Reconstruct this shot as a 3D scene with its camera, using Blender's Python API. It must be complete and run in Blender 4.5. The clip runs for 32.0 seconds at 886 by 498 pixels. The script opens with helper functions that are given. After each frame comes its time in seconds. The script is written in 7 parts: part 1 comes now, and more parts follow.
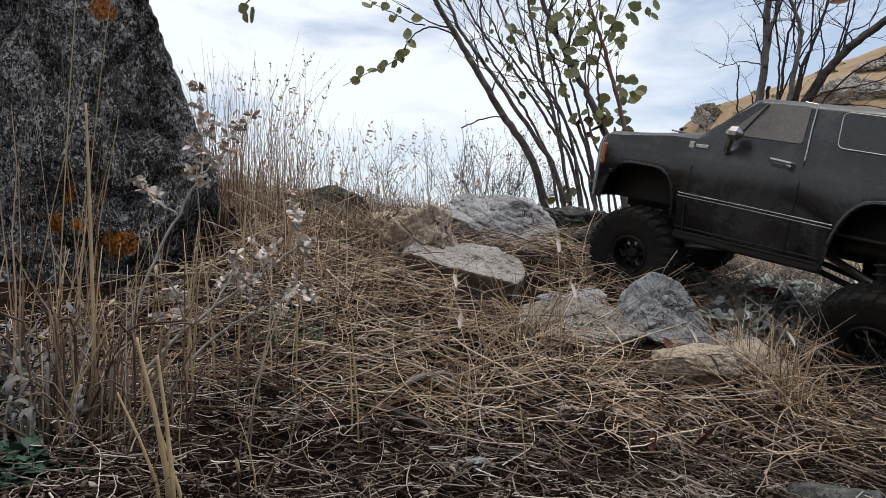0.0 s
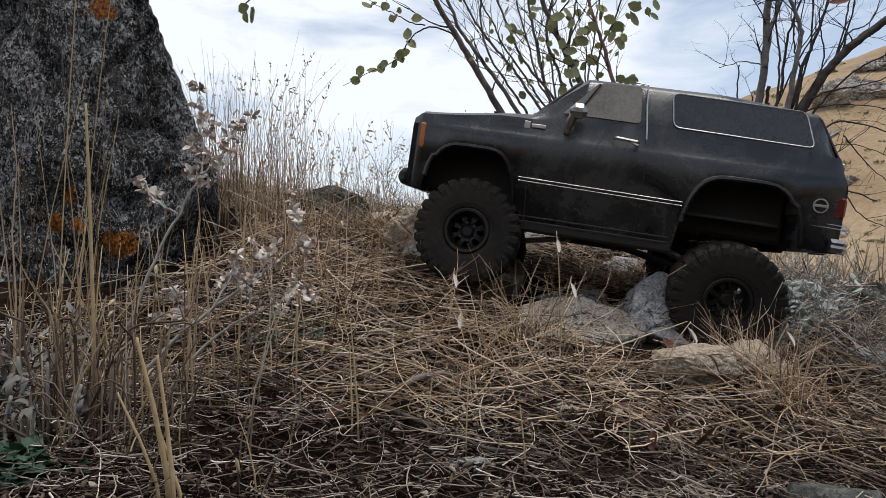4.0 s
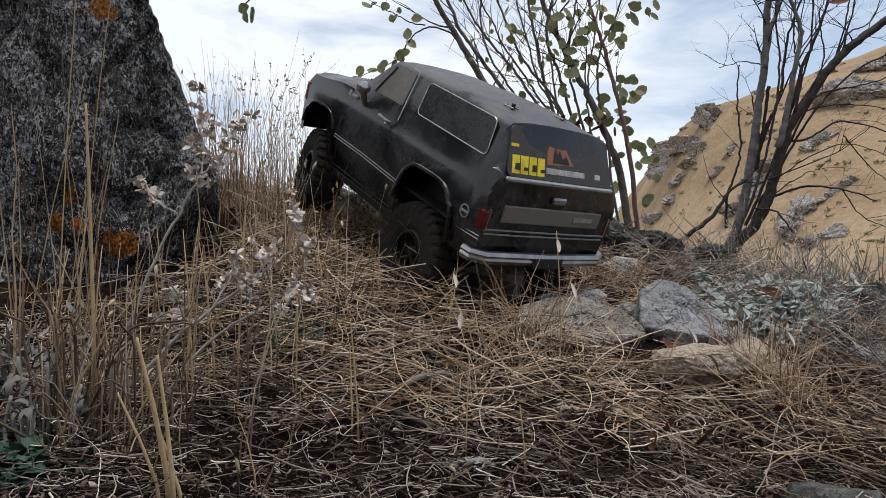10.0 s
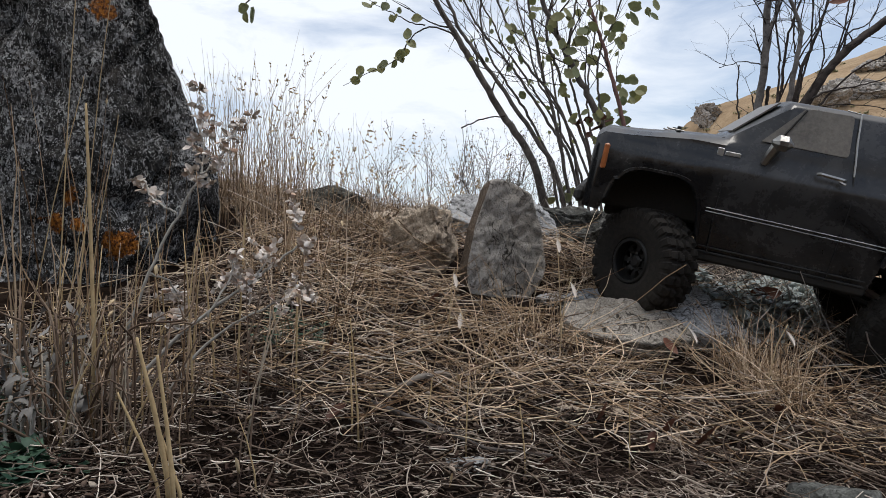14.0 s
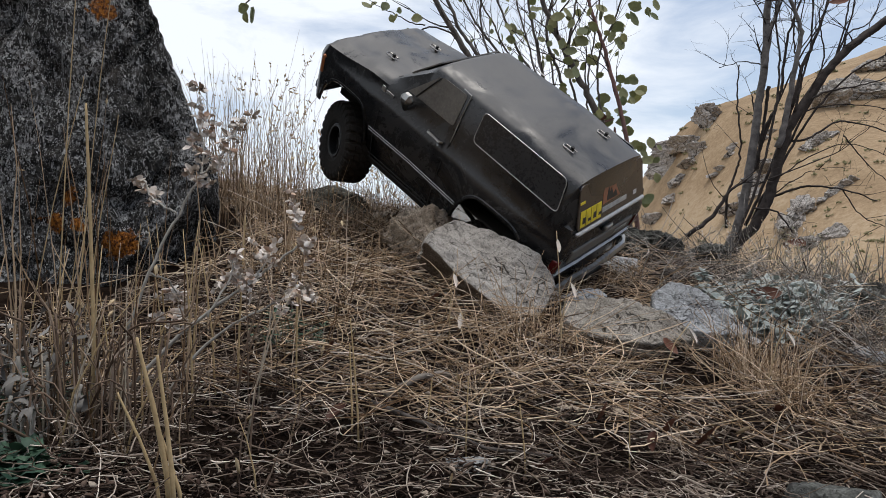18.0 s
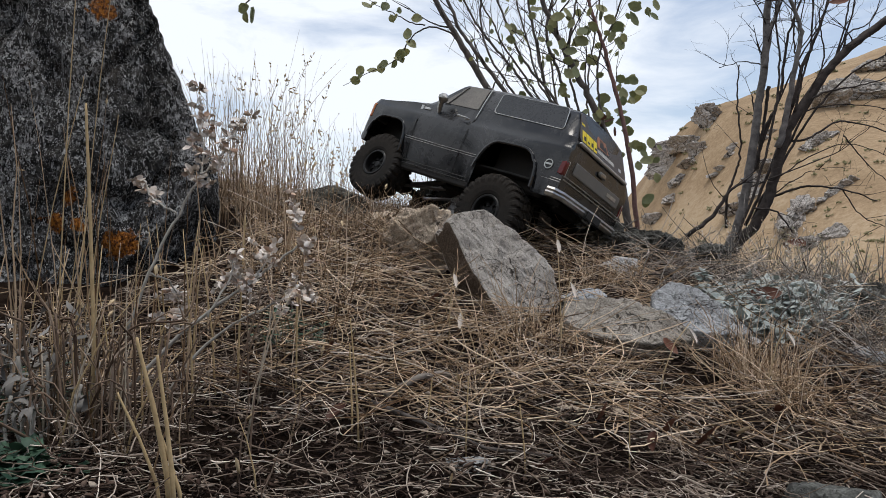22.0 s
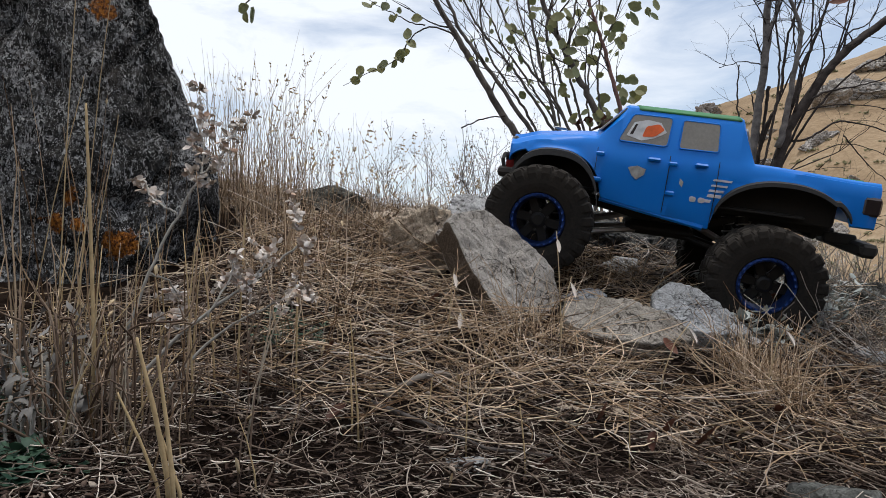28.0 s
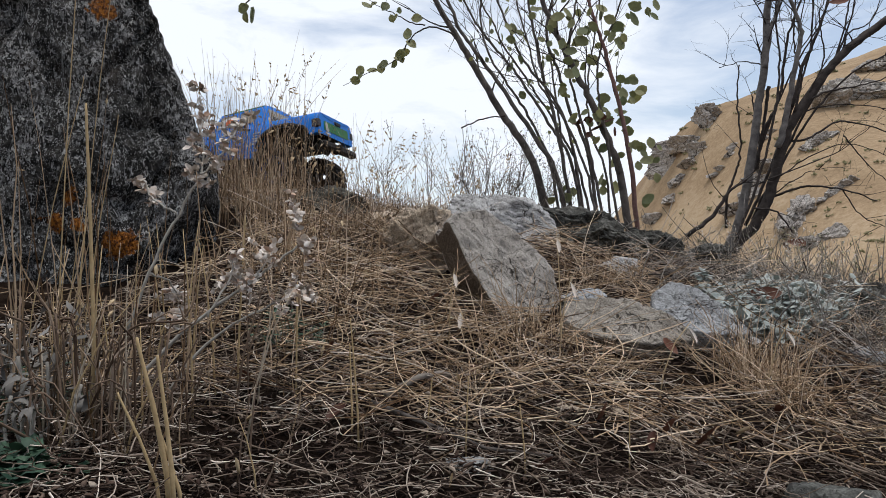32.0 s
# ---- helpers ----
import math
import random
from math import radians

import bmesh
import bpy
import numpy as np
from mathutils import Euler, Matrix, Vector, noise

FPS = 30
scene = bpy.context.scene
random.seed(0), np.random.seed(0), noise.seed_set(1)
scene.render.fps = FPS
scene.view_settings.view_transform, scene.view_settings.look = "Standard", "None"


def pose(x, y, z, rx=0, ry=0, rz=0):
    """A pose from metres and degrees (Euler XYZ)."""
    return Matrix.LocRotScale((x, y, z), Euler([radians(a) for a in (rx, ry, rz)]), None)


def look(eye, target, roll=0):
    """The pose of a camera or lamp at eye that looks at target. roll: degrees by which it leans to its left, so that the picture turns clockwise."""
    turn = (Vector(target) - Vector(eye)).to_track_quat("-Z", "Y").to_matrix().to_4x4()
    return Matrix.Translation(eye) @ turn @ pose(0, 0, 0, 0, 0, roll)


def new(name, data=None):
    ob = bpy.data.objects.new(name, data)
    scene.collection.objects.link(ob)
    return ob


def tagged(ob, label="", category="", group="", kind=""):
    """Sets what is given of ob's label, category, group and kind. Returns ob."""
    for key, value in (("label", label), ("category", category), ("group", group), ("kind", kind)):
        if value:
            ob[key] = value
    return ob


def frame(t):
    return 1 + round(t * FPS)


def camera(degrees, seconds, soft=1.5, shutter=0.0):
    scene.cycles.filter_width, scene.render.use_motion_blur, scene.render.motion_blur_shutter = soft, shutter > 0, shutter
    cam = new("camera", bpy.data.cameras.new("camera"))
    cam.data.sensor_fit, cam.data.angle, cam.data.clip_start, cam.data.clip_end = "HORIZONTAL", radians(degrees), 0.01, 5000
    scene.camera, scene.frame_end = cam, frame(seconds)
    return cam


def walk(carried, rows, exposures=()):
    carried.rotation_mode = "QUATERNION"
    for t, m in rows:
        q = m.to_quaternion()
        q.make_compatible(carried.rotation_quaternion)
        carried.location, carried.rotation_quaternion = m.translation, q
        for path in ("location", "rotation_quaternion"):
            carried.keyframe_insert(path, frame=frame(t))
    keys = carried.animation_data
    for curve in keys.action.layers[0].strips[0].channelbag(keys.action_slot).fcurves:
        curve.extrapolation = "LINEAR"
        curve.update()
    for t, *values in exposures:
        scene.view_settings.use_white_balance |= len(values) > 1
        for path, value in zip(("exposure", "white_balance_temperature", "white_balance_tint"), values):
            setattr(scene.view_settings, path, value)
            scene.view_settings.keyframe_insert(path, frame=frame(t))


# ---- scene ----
CAM_Z = 0.20
FOCAL = 67.4
cam = camera(FOCAL, 32.0, 0.8)
EYE = pose(0, 0, CAM_Z, 90, 0, 0)
walk(cam, [(0.0, EYE), (32.0, EYE)], [(0.0, 0.0), (32.0, 0.0)])

# ---- sky and sun ----
world = bpy.data.worlds.new("sky")
scene.world = world
world.use_nodes = True
wn, wl = world.node_tree.nodes, world.node_tree.links
wn.clear()
sky = wn.new("ShaderNodeTexSky")
sky.sky_type, sky.sun_disc = "NISHITA", False
sky.sun_elevation, sky.sun_rotation = radians(79), radians(110)
bg_sky = wn.new("ShaderNodeBackground")
bg_sky.inputs[1].default_value = 0.14
wl.new(sky.outputs[0], bg_sky.inputs[0])
bg_cloud = wn.new("ShaderNodeBackground")
bg_cloud.inputs[0].default_value = (0.86, 0.91, 0.985, 1)
bg_cloud.inputs[1].default_value = 1.10
coord = wn.new("ShaderNodeTexCoord")
stretch = wn.new("ShaderNodeMapping")
stretch.inputs["Scale"].default_value = (2.2, 2.2, 7.0)
stretch.inputs["Rotation"].default_value = (0.0, radians(-22), 0.0)
wl.new(coord.outputs["Generated"], stretch.inputs[0])
veil = wn.new("ShaderNodeTexNoise")
veil.inputs["Scale"].default_value = 1.5
veil.inputs["Detail"].default_value = 9
veil.inputs["Roughness"].default_value = 0.58
veil.inputs["Distortion"].default_value = 0.35
wl.new(stretch.outputs[0], veil.inputs["Vector"])
cover = wn.new("ShaderNodeValToRGB")
cover.color_ramp.elements[0].position, cover.color_ramp.elements[0].color = 0.34, (0.30, 0.30, 0.30, 1)
cover.color_ramp.elements[1].position, cover.color_ramp.elements[1].color = 0.56, (1, 1, 1, 1)
clear = wn.new("ShaderNodeVectorMath")
clear.operation = "DOT_PRODUCT"
clear.inputs[1].default_value = (-0.24, 0.05, -0.10)
wl.new(coord.outputs["Generated"], clear.inputs[0])
thin = wn.new("ShaderNodeMath")
thin.operation = "ADD"
wl.new(veil.outputs[0], thin.inputs[0])
wl.new(clear.outputs["Value"], thin.inputs[1])
wl.new(thin.outputs[0], cover.inputs[0])
mixer = wn.new("ShaderNodeMixShader")
wl.new(cover.outputs[0], mixer.inputs[0])
wl.new(bg_sky.outputs[0], mixer.inputs[1])
wl.new(bg_cloud.outputs[0], mixer.inputs[2])
world_out = wn.new("ShaderNodeOutputWorld")
wl.new(mixer.outputs[0], world_out.inputs[0])

sun = new("sun", bpy.data.lights.new("sun", "SUN"))
sun.data.energy, sun.data.angle, sun.data.color = 2.3, radians(26), (1.0, 0.95, 0.88)
sun.matrix_world = look((0.7, -0.25, 4.0), (0, 0, 0))


# ---- materials ----
def material(name, rough=0.8, metal=0.0, spec=0.4):
    m = bpy.data.materials.new(name)
    m.use_nodes = True
    b = m.node_tree.nodes["Principled BSDF"]
    b.inputs["Roughness"].default_value = rough
    b.inputs["Metallic"].default_value = metal
    b.inputs["Specular IOR Level"].default_value = spec
    return m, m.node_tree.nodes, m.node_tree.links, b


def ramp(n, l, fac, stops):
    r = n.new("ShaderNodeValToRGB")
    e = r.color_ramp.elements
    while len(e) < len(stops):
        e.new(0.5)
    for k, (p, c) in zip(e, stops):
        k.position, k.color = p, (*c, 1)
    l.new(fac, r.inputs[0])
    return r.outputs[0]


def noise_tex(n, l, scale, detail=6.0, rough=0.6, vec=None, dist=0.0):
    t = n.new("ShaderNodeTexNoise")
    t.inputs["Scale"].default_value = scale
    t.inputs["Detail"].default_value = detail
    t.inputs["Roughness"].default_value = rough
    t.inputs["Distortion"].default_value = dist
    if vec:
        l.new(vec, t.inputs["Vector"])
    return t.outputs[0]


def mix(n, l, fac, a, b, mode="MIX"):
    m = n.new("ShaderNodeMix")
    m.data_type, m.blend_type = "RGBA", mode
    for sock, v in ((m.inputs[0], fac), (m.inputs[6], a), (m.inputs[7], b)):
        if isinstance(v, (int, float)):
            sock.default_value = v
        elif isinstance(v, tuple):
            sock.default_value = (*v, 1)
        else:
            l.new(v, sock)
    return m.outputs[2]


def bump(n, l, b, height, strength, distance):
    k = n.new("ShaderNodeBump")
    k.inputs["Strength"].default_value = strength
    k.inputs["Distance"].default_value = distance
    l.new(height, k.inputs["Height"])
    l.new(k.outputs[0], b.inputs["Normal"])


def obj_vec(n):
    return n.new("ShaderNodeTexCoord").outputs["Object"]


def plain(name, colour, rough=0.6, metal=0.0, spec=0.4, grain=60.0, vary=0.25, bumpy=0.0):
    m, n, l, b = material(name, rough, metal, spec)
    v = obj_vec(n)
    f = noise_tex(n, l, grain, 5, 0.6, v)
    lo = tuple(c * (1 - vary) for c in colour)
    hi = tuple(min(1, c * (1 + vary)) for c in colour)
    l.new(ramp(n, l, f, [(0.3, lo), (0.7, hi)]), b.inputs["Base Color"])
    if bumpy:
        bump(n, l, b, f, 0.6, bumpy)
    return m


def dusty(name, colour, dust, rough, amount, spec=0.5, metal=0.0):
    """Paint with a film of dust: patches, specks and fine scratches."""
    m, n, l, b = material(name, rough, metal, spec)
    v = obj_vec(n)
    big = noise_tex(n, l, 9, 6, 0.65, v)
    fine = noise_tex(n, l, 260, 3, 0.7, v)
    both = mix(n, l, 0.4, big, fine)
    f = ramp(n, l, both, [(0.38, (0, 0, 0)), (0.75, (amount,) * 3)])
    l.new(mix(n, l, f, colour, dust), b.inputs["Base Color"])
    l.new(ramp(n, l, both, [(0.3, (rough,) * 3), (0.75, (min(1, rough + 0.4),) * 3)]), b.inputs["Roughness"])
    return m


def body_paint(name, colour, dust, rough, side_dust, top_dust, spec=0.34):
    """Gloss paint; dust lies thinly on the flanks and thickly on what faces up."""
    m, n, l, b = material(name, rough, 0.0, spec)
    tc = n.new("ShaderNodeTexCoord")
    v = tc.outputs["Object"]
    sep = n.new("ShaderNodeSeparateXYZ")
    l.new(tc.outputs["Normal"], sep.inputs[0])
    up = ramp(n, l, sep.outputs[2], [(0.60, (0, 0, 0)), (0.97, (top_dust,) * 3)])
    big = noise_tex(n, l, 11, 8, 0.66, v, 0.6)
    fine = noise_tex(n, l, 300, 3, 0.7, v)
    both = mix(n, l, 0.14, big, fine)
    film = mix(n, l, 1.0, up, ramp(n, l, both, [(0.36, (0.12, 0.12, 0.12)), (0.56, (1, 1, 1))]), "MULTIPLY")
    smear = ramp(n, l, both, [(0.44, (side_dust * 0.04,) * 3), (0.66, (side_dust,) * 3)])
    f = mix(n, l, 1.0, film, smear, "ADD")
    l.new(mix(n, l, f, colour, dust), b.inputs["Base Color"])
    l.new(mix(n, l, f, (rough,) * 3, (0.9,) * 3), b.inputs["Roughness"])
    return m


def stone(name, light, mid, dark, patch, patch_at=0.62, spots=None, scale=1.0, fleck=(0.46, 0.60), contrast=0.8, grain=120, low=0.18, broken=None):
    """Weathered stone: broad tone, flecks, dark pits, cracks and lichen patches."""
    m, n, l, b = material(name, 0.92, 0, 0.12)
    v = obj_vec(n)
    broad = noise_tex(n, l, 8 * scale, 8, 0.65, v, 0.5)
    grainy = noise_tex(n, l, grain * scale, 9, 0.78, v, 0.3)
    pits = noise_tex(n, l, 300 * scale, 4, 0.7, v)
    c = ramp(n, l, broad, [(0.34, dark), (0.48, mid), (0.64, light)])
    c = mix(n, l, contrast, c, ramp(n, l, grainy, [(fleck[0] - (0.10 if low > 0.1 else 0.03), (low, low * 0.97, low * 0.94)), (fleck[0], (0.62, 0.61, 0.6)), (fleck[1], (1.35, 1.33, 1.3))]), "MULTIPLY")
    c = mix(n, l, 0.7, c, ramp(n, l, pits, [(0.36, (0.12, 0.115, 0.11)), (0.44, (1.05, 1.05, 1.05))]), "MULTIPLY")
    lich = noise_tex(n, l, 30 * scale, 9, 0.8, v, 0.8)
    c = mix(n, l, ramp(n, l, lich, [(patch_at, (0, 0, 0)), (patch_at + 0.035, (1, 1, 1))]), c, patch)
    if spots:
        sp = noise_tex(n, l, 9 * scale, 9, 0.75, v, 0.9)
        c = mix(n, l, ramp(n, l, sp, [(0.625, (0, 0, 0)), (0.65, (1, 1, 1))]), c, spots)
    crack = n.new("ShaderNodeTexVoronoi")
    crack.feature = "DISTANCE_TO_EDGE"
    crack.inputs["Scale"].default_value = 13 * scale
    wob = n.new("ShaderNodeTexNoise")
    wob.inputs["Scale"].default_value = 40 * scale
    l.new(v, wob.inputs["Vector"])
    l.new(mix(n, l, 0.035 / scale, v, wob.outputs[1], "ADD"), crack.inputs["Vector"])
    c = mix(n, l, 0.55, c, ramp(n, l, crack.outputs[0], [(0.0, (0.2, 0.19, 0.18)), (0.02, (1, 1, 1))]), "MULTIPLY")
    split = n.new("ShaderNodeTexVoronoi")
    split.feature = "DISTANCE_TO_EDGE"
    split.inputs["Scale"].default_value = 34 * scale
    tilt = n.new("ShaderNodeMapping")
    tilt.inputs["Rotation"].default_value = (0.2, radians(-30), 0.4)
    tilt.inputs["Scale"].default_value = (0.55, 1.0, 1.6)
    l.new(mix(n, l, 0.05 / scale, v, wob.outputs[1], "ADD"), tilt.inputs[0])
    l.new(tilt.outputs[0], split.inputs["Vector"])
    some = ramp(n, l, noise_tex(n, l, 22 * scale, 4, 0.6, v), [(0.46, (0, 0, 0)), (0.56, (0.95, 0.95, 0.95))])
    c = mix(n, l, some, c, mix(n, l, 1.0, c, ramp(n, l, split.outputs[0], [(0.0, (0.06, 0.055, 0.05)), (0.022, (0.25, 0.24, 0.23)), (0.045, (1, 1, 1))]), "MULTIPLY"))
    lay = n.new("ShaderNodeMapping")
    lay.inputs["Rotation"].default_value = (0.3, radians(24), 0.2)
    lay.inputs["Scale"].default_value = (1.0, 1.0, 3.2)
    l.new(v, lay.inputs[0])
    seam = noise_tex(n, l, 20 * scale, 9, 0.70, lay.outputs[0], 0.8)
    gaps = ramp(n, l, noise_tex(n, l, 14 * scale, 4, 0.6, v), [(0.44, (0, 0, 0)), (0.56, (0.9, 0.9, 0.9))])
    c = mix(n, l, gaps, c, mix(n, l, 1.0, c, ramp(n, l, seam, [(0.489, (1, 1, 1)), (0.497, (0.10, 0.09, 0.085)), (0.503, (0.10, 0.09, 0.085)), (0.511, (1, 1, 1))]), "MULTIPLY"))
    # broken: side facing this way gets raw brown stone with shade painted in
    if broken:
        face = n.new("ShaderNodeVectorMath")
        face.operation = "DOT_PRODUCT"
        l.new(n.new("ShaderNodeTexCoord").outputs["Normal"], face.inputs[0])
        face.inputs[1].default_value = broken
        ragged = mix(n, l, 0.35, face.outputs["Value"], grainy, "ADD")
        shaded_raw = ramp(n, l, grainy, [(0.35, (0.03, 0.023, 0.017)), (0.52, (0.14, 0.105, 0.078)), (0.7, (0.30, 0.24, 0.185))])
        c = mix(n, l, ramp(n, l, ragged, [(0.80, (0, 0, 0)), (0.88, (1, 1, 1))]), c, shaded_raw)
    l.new(c, b.inputs["Base Color"])
    bump(n, l, b, mix(n, l, 0.4, mix(n, l, 0.5, grainy, broad), seam), 1.0, 0.007 if scale > 0.5 else 0.4)
    return m


def boulder_mat():
    """Near-black rough rock mottled with grey crusts, scattered white flecks and round orange lichen."""
    m, n, l, b = material("boulder", 0.92, 0, 0.10)
    v = obj_vec(n)
    slant = n.new("ShaderNodeMapping")
    slant.inputs["Rotation"].default_value = (0.0, radians(16), 0.0)
    slant.inputs["Scale"].default_value = (1.0, 1.0, 0.48)
    l.new(v, slant.inputs[0])
    s = slant.outputs[0]
    base = ramp(n, l, noise_tex(n, l, 60, 9, 0.75, v, 0.4), [(0.37, (0.004, 0.004, 0.004)), (0.50, (0.024, 0.0235, 0.023)), (0.63, (0.10, 0.096, 0.090))])
    dense = noise_tex(n, l, 14, 8, 0.74, s, 0.9)
    fine = noise_tex(n, l, 340, 4, 0.62, s, 0.9)
    amount = mix(n, l, 1.0, fine, ramp(n, l, dense, [(0.36, (0, 0, 0)), (0.66, (0.20, 0.20, 0.20))]), "ADD")
    tone = ramp(n, l, noise_tex(n, l, 130, 6, 0.75, v), [(0.34, (0.08, 0.081, 0.083)), (0.48, (0.22, 0.222, 0.225)), (0.64, (0.68, 0.68, 0.67))])
    c = mix(n, l, ramp(n, l, amount, [(0.60, (0, 0, 0)), (0.655, (0.9, 0.9, 0.9))]), base, tone)
    crust = noise_tex(n, l, 150, 5, 0.70, s, 1.2)
    c = mix(n, l, ramp(n, l, crust, [(0.645, (0, 0, 0)), (0.68, (0.8, 0.8, 0.8))]), c, (0.34, 0.345, 0.34))
    dots = noise_tex(n, l, 560, 2, 0.5, v, 0.3)
    c = mix(n, l, ramp(n, l, dots, [(0.645, (0, 0, 0)), (0.675, (0.95, 0.95, 0.95))]), c, (0.58, 0.585, 0.58))
    rust = noise_tex(n, l, 8, 6, 0.7, v, 0.4)
    c = mix(n, l, ramp(n, l, rust, [(0.60, (0, 0, 0)), (0.72, (0.5, 0.5, 0.5))]), c, (0.055, 0.035, 0.022))
    spots = [(0.215, -0.170, -0.156, 0.030), (0.160, -0.170, -0.098, 0.018), (0.174, -0.170, -0.132, 0.016), (0.257, -0.170, -0.232, 0.022), (0.275, -0.170, -0.158, 0.018), (0.178, -0.170, 0.138, 0.026), (0.196, -0.170, 0.142, 0.012), (0.144, -0.170, -0.130, 0.020), (0.282, -0.170, -0.226, 0.012), (0.093, -0.170, -0.279, 0.022), (0.04, -0.170, 0.03, 0.010)]
    ragged = noise_tex(n, l, 70, 8, 0.75, v, 0.6)
    zone = None
    shallow = n.new("ShaderNodeVectorMath")
    shallow.operation = "MULTIPLY"
    shallow.inputs[1].default_value = (1.0, 0.15, 1.0)
    l.new(v, shallow.inputs[0])
    for x, y, z, r in spots:
        away = n.new("ShaderNodeVectorMath")
        away.operation = "DISTANCE"
        away.inputs[1].default_value = (x, y * 0.15, z)
        l.new(shallow.outputs[0], away.inputs[0])
        one = n.new("ShaderNodeMath")
        one.operation = "MULTIPLY_ADD"
        one.inputs[1].default_value, one.inputs[2].default_value = -0.5 / r, 0.5
        one.use_clamp = True
        l.new(away.outputs["Value"], one.inputs[0])
        if zone is None:
            zone = one.outputs[0]
        else:
            top = n.new("ShaderNodeMath")
            top.operation = "MAXIMUM"
            l.new(zone, top.inputs[0])
            l.new(one.outputs[0], top.inputs[1])
            zone = top.outputs[0]
    lich = mix(n, l, 1.0, ragged, zone, "ADD")
    tint = ramp(n, l, noise_tex(n, l, 240, 6, 0.8, v), [(0.40, (0.030, 0.012, 0.004)), (0.48, (0.20, 0.062, 0.008)), (0.60, (0.52, 0.20, 0.030))])
    c = mix(n, l, ramp(n, l, lich, [(0.70, (0, 0, 0)), (0.76, (0.92, 0.92, 0.92))]), c, tint)
    l.new(c, b.inputs["Base Color"])
    bump(n, l, b, mix(n, l, 0.5, fine, noise_tex(n, l, 45, 9, 0.8, v, 0.5)), 1.0, 0.016)
    return m


def straw_mat(name, stops, rough=0.75, scale=30.0):
    """Dry stalks: each one its own tone, streaked along."""
    m, n, l, b = material(name, rough, 0, 0.07)
    r = n.new("ShaderNodeNewGeometry").outputs["Random Per Island"]
    c = ramp(n, l, r, stops)
    f = noise_tex(n, l, scale, 4, 0.7, obj_vec(n))
    c = mix(n, l, 0.55, c, ramp(n, l, f, [(0.3, (0.5, 0.47, 0.43)), (0.65, (1.15, 1.12, 1.08))]), "MULTIPLY")
    l.new(c, b.inputs["Base Color"])
    return m


M = {}
M["paint_black"] = body_paint("paint_black", (0.0055, 0.0060, 0.0072), (0.140, 0.138, 0.136), 0.15, 0.30, 0.62, 0.44)
M["paint_blue"] = body_paint("paint_blue", (0.0006, 0.182, 0.68), (0.05, 0.27, 0.60), 0.36, 0.08, 0.20)
M["paint_green"] = dusty("paint_green", (0.014, 0.19, 0.055), (0.16, 0.17, 0.14), 0.45, 0.6, 0.4)
M["rubber"] = dusty("rubber", (0.010, 0.0095, 0.009), (0.060, 0.050, 0.040), 0.85, 0.6, 0.2)
M["black_plastic"] = dusty("black_plastic", (0.012, 0.012, 0.012), (0.07, 0.06, 0.05), 0.6, 0.5, 0.35)
M["flare_grey"] = dusty("flare_grey", (0.020, 0.021, 0.022), (0.085, 0.08, 0.075), 0.65, 0.6, 0.35)
M["rim_black"] = plain("rim_black", (0.008, 0.008, 0.008), 0.5, 0.2, 0.4)
M["nut"] = plain("nut", (0.05, 0.05, 0.05), 0.45, 0.6, 0.4)
M["rim_blue"] = plain("rim_blue", (0.006, 0.028, 0.13), 0.42, 0.6, 0.5, 160, 0.5)
M["chrome"] = plain("chrome", (0.34, 0.335, 0.32), 0.38, 1.0, 0.5, 90, 0.25)
M["trim"] = plain("trim", (0.46, 0.46, 0.45), 0.40, 0.75, 0.5, 80, 0.2)
M["steel"] = plain("steel", (0.30, 0.29, 0.28), 0.45, 0.8)
# Cool grey sky reflection is put into the tint and dust tones
M["glass_tint"] = dusty("glass_tint", (0.012, 0.0135, 0.016), (0.07, 0.07, 0.072), 0.09, 0.4, 0.5)
M["glass_dusty"] = dusty("glass_dusty", (0.10, 0.092, 0.080), (0.32, 0.29, 0.25), 0.26, 0.8, 0.5)
M["glass_rear"] = dusty("glass_rear", (0.024, 0.016, 0.013), (0.10, 0.075, 0.06), 0.14, 0.5, 0.5)
M["glass_blue_cab"] = dusty("glass_blue_cab", (0.22, 0.21, 0.19), (0.40, 0.38, 0.33), 0.25, 0.8, 0.5)
M["lens_red"] = plain("lens_red", (0.11, 0.010, 0.010), 0.25, 0, 0.5)
M["lens_amber"] = plain("lens_amber", (0.45, 0.15, 0.05), 0.3, 0, 0.5)
M["lens_smoke"] = plain("lens_smoke", (0.03, 0.022, 0.022), 0.25, 0, 0.5)
M["grey_panel"] = dusty("grey_panel", (0.17, 0.165, 0.155), (0.26, 0.24, 0.21), 0.42, 0.7, 0.4)
M["decal_yellow"] = plain("decal_yellow", (0.78, 0.62, 0.03), 0.5)
M["decal_tan"] = plain("decal_tan", (0.30, 0.13, 0.07), 0.6)
M["decal_white"] = plain("decal_white", (0.62, 0.64, 0.66), 0.5)
M["decal_orange"] = plain("decal_orange", (0.75, 0.13, 0.03), 0.5)
M["decal_dark"] = plain("decal_dark", (0.015, 0.015, 0.015), 0.5)
M["bare_grey"] = plain("bare_grey", (0.42, 0.42, 0.40), 0.6, 0, 0.3, 120, 0.35)
M["red_part"] = plain("red_part", (0.30, 0.02, 0.02), 0.4)

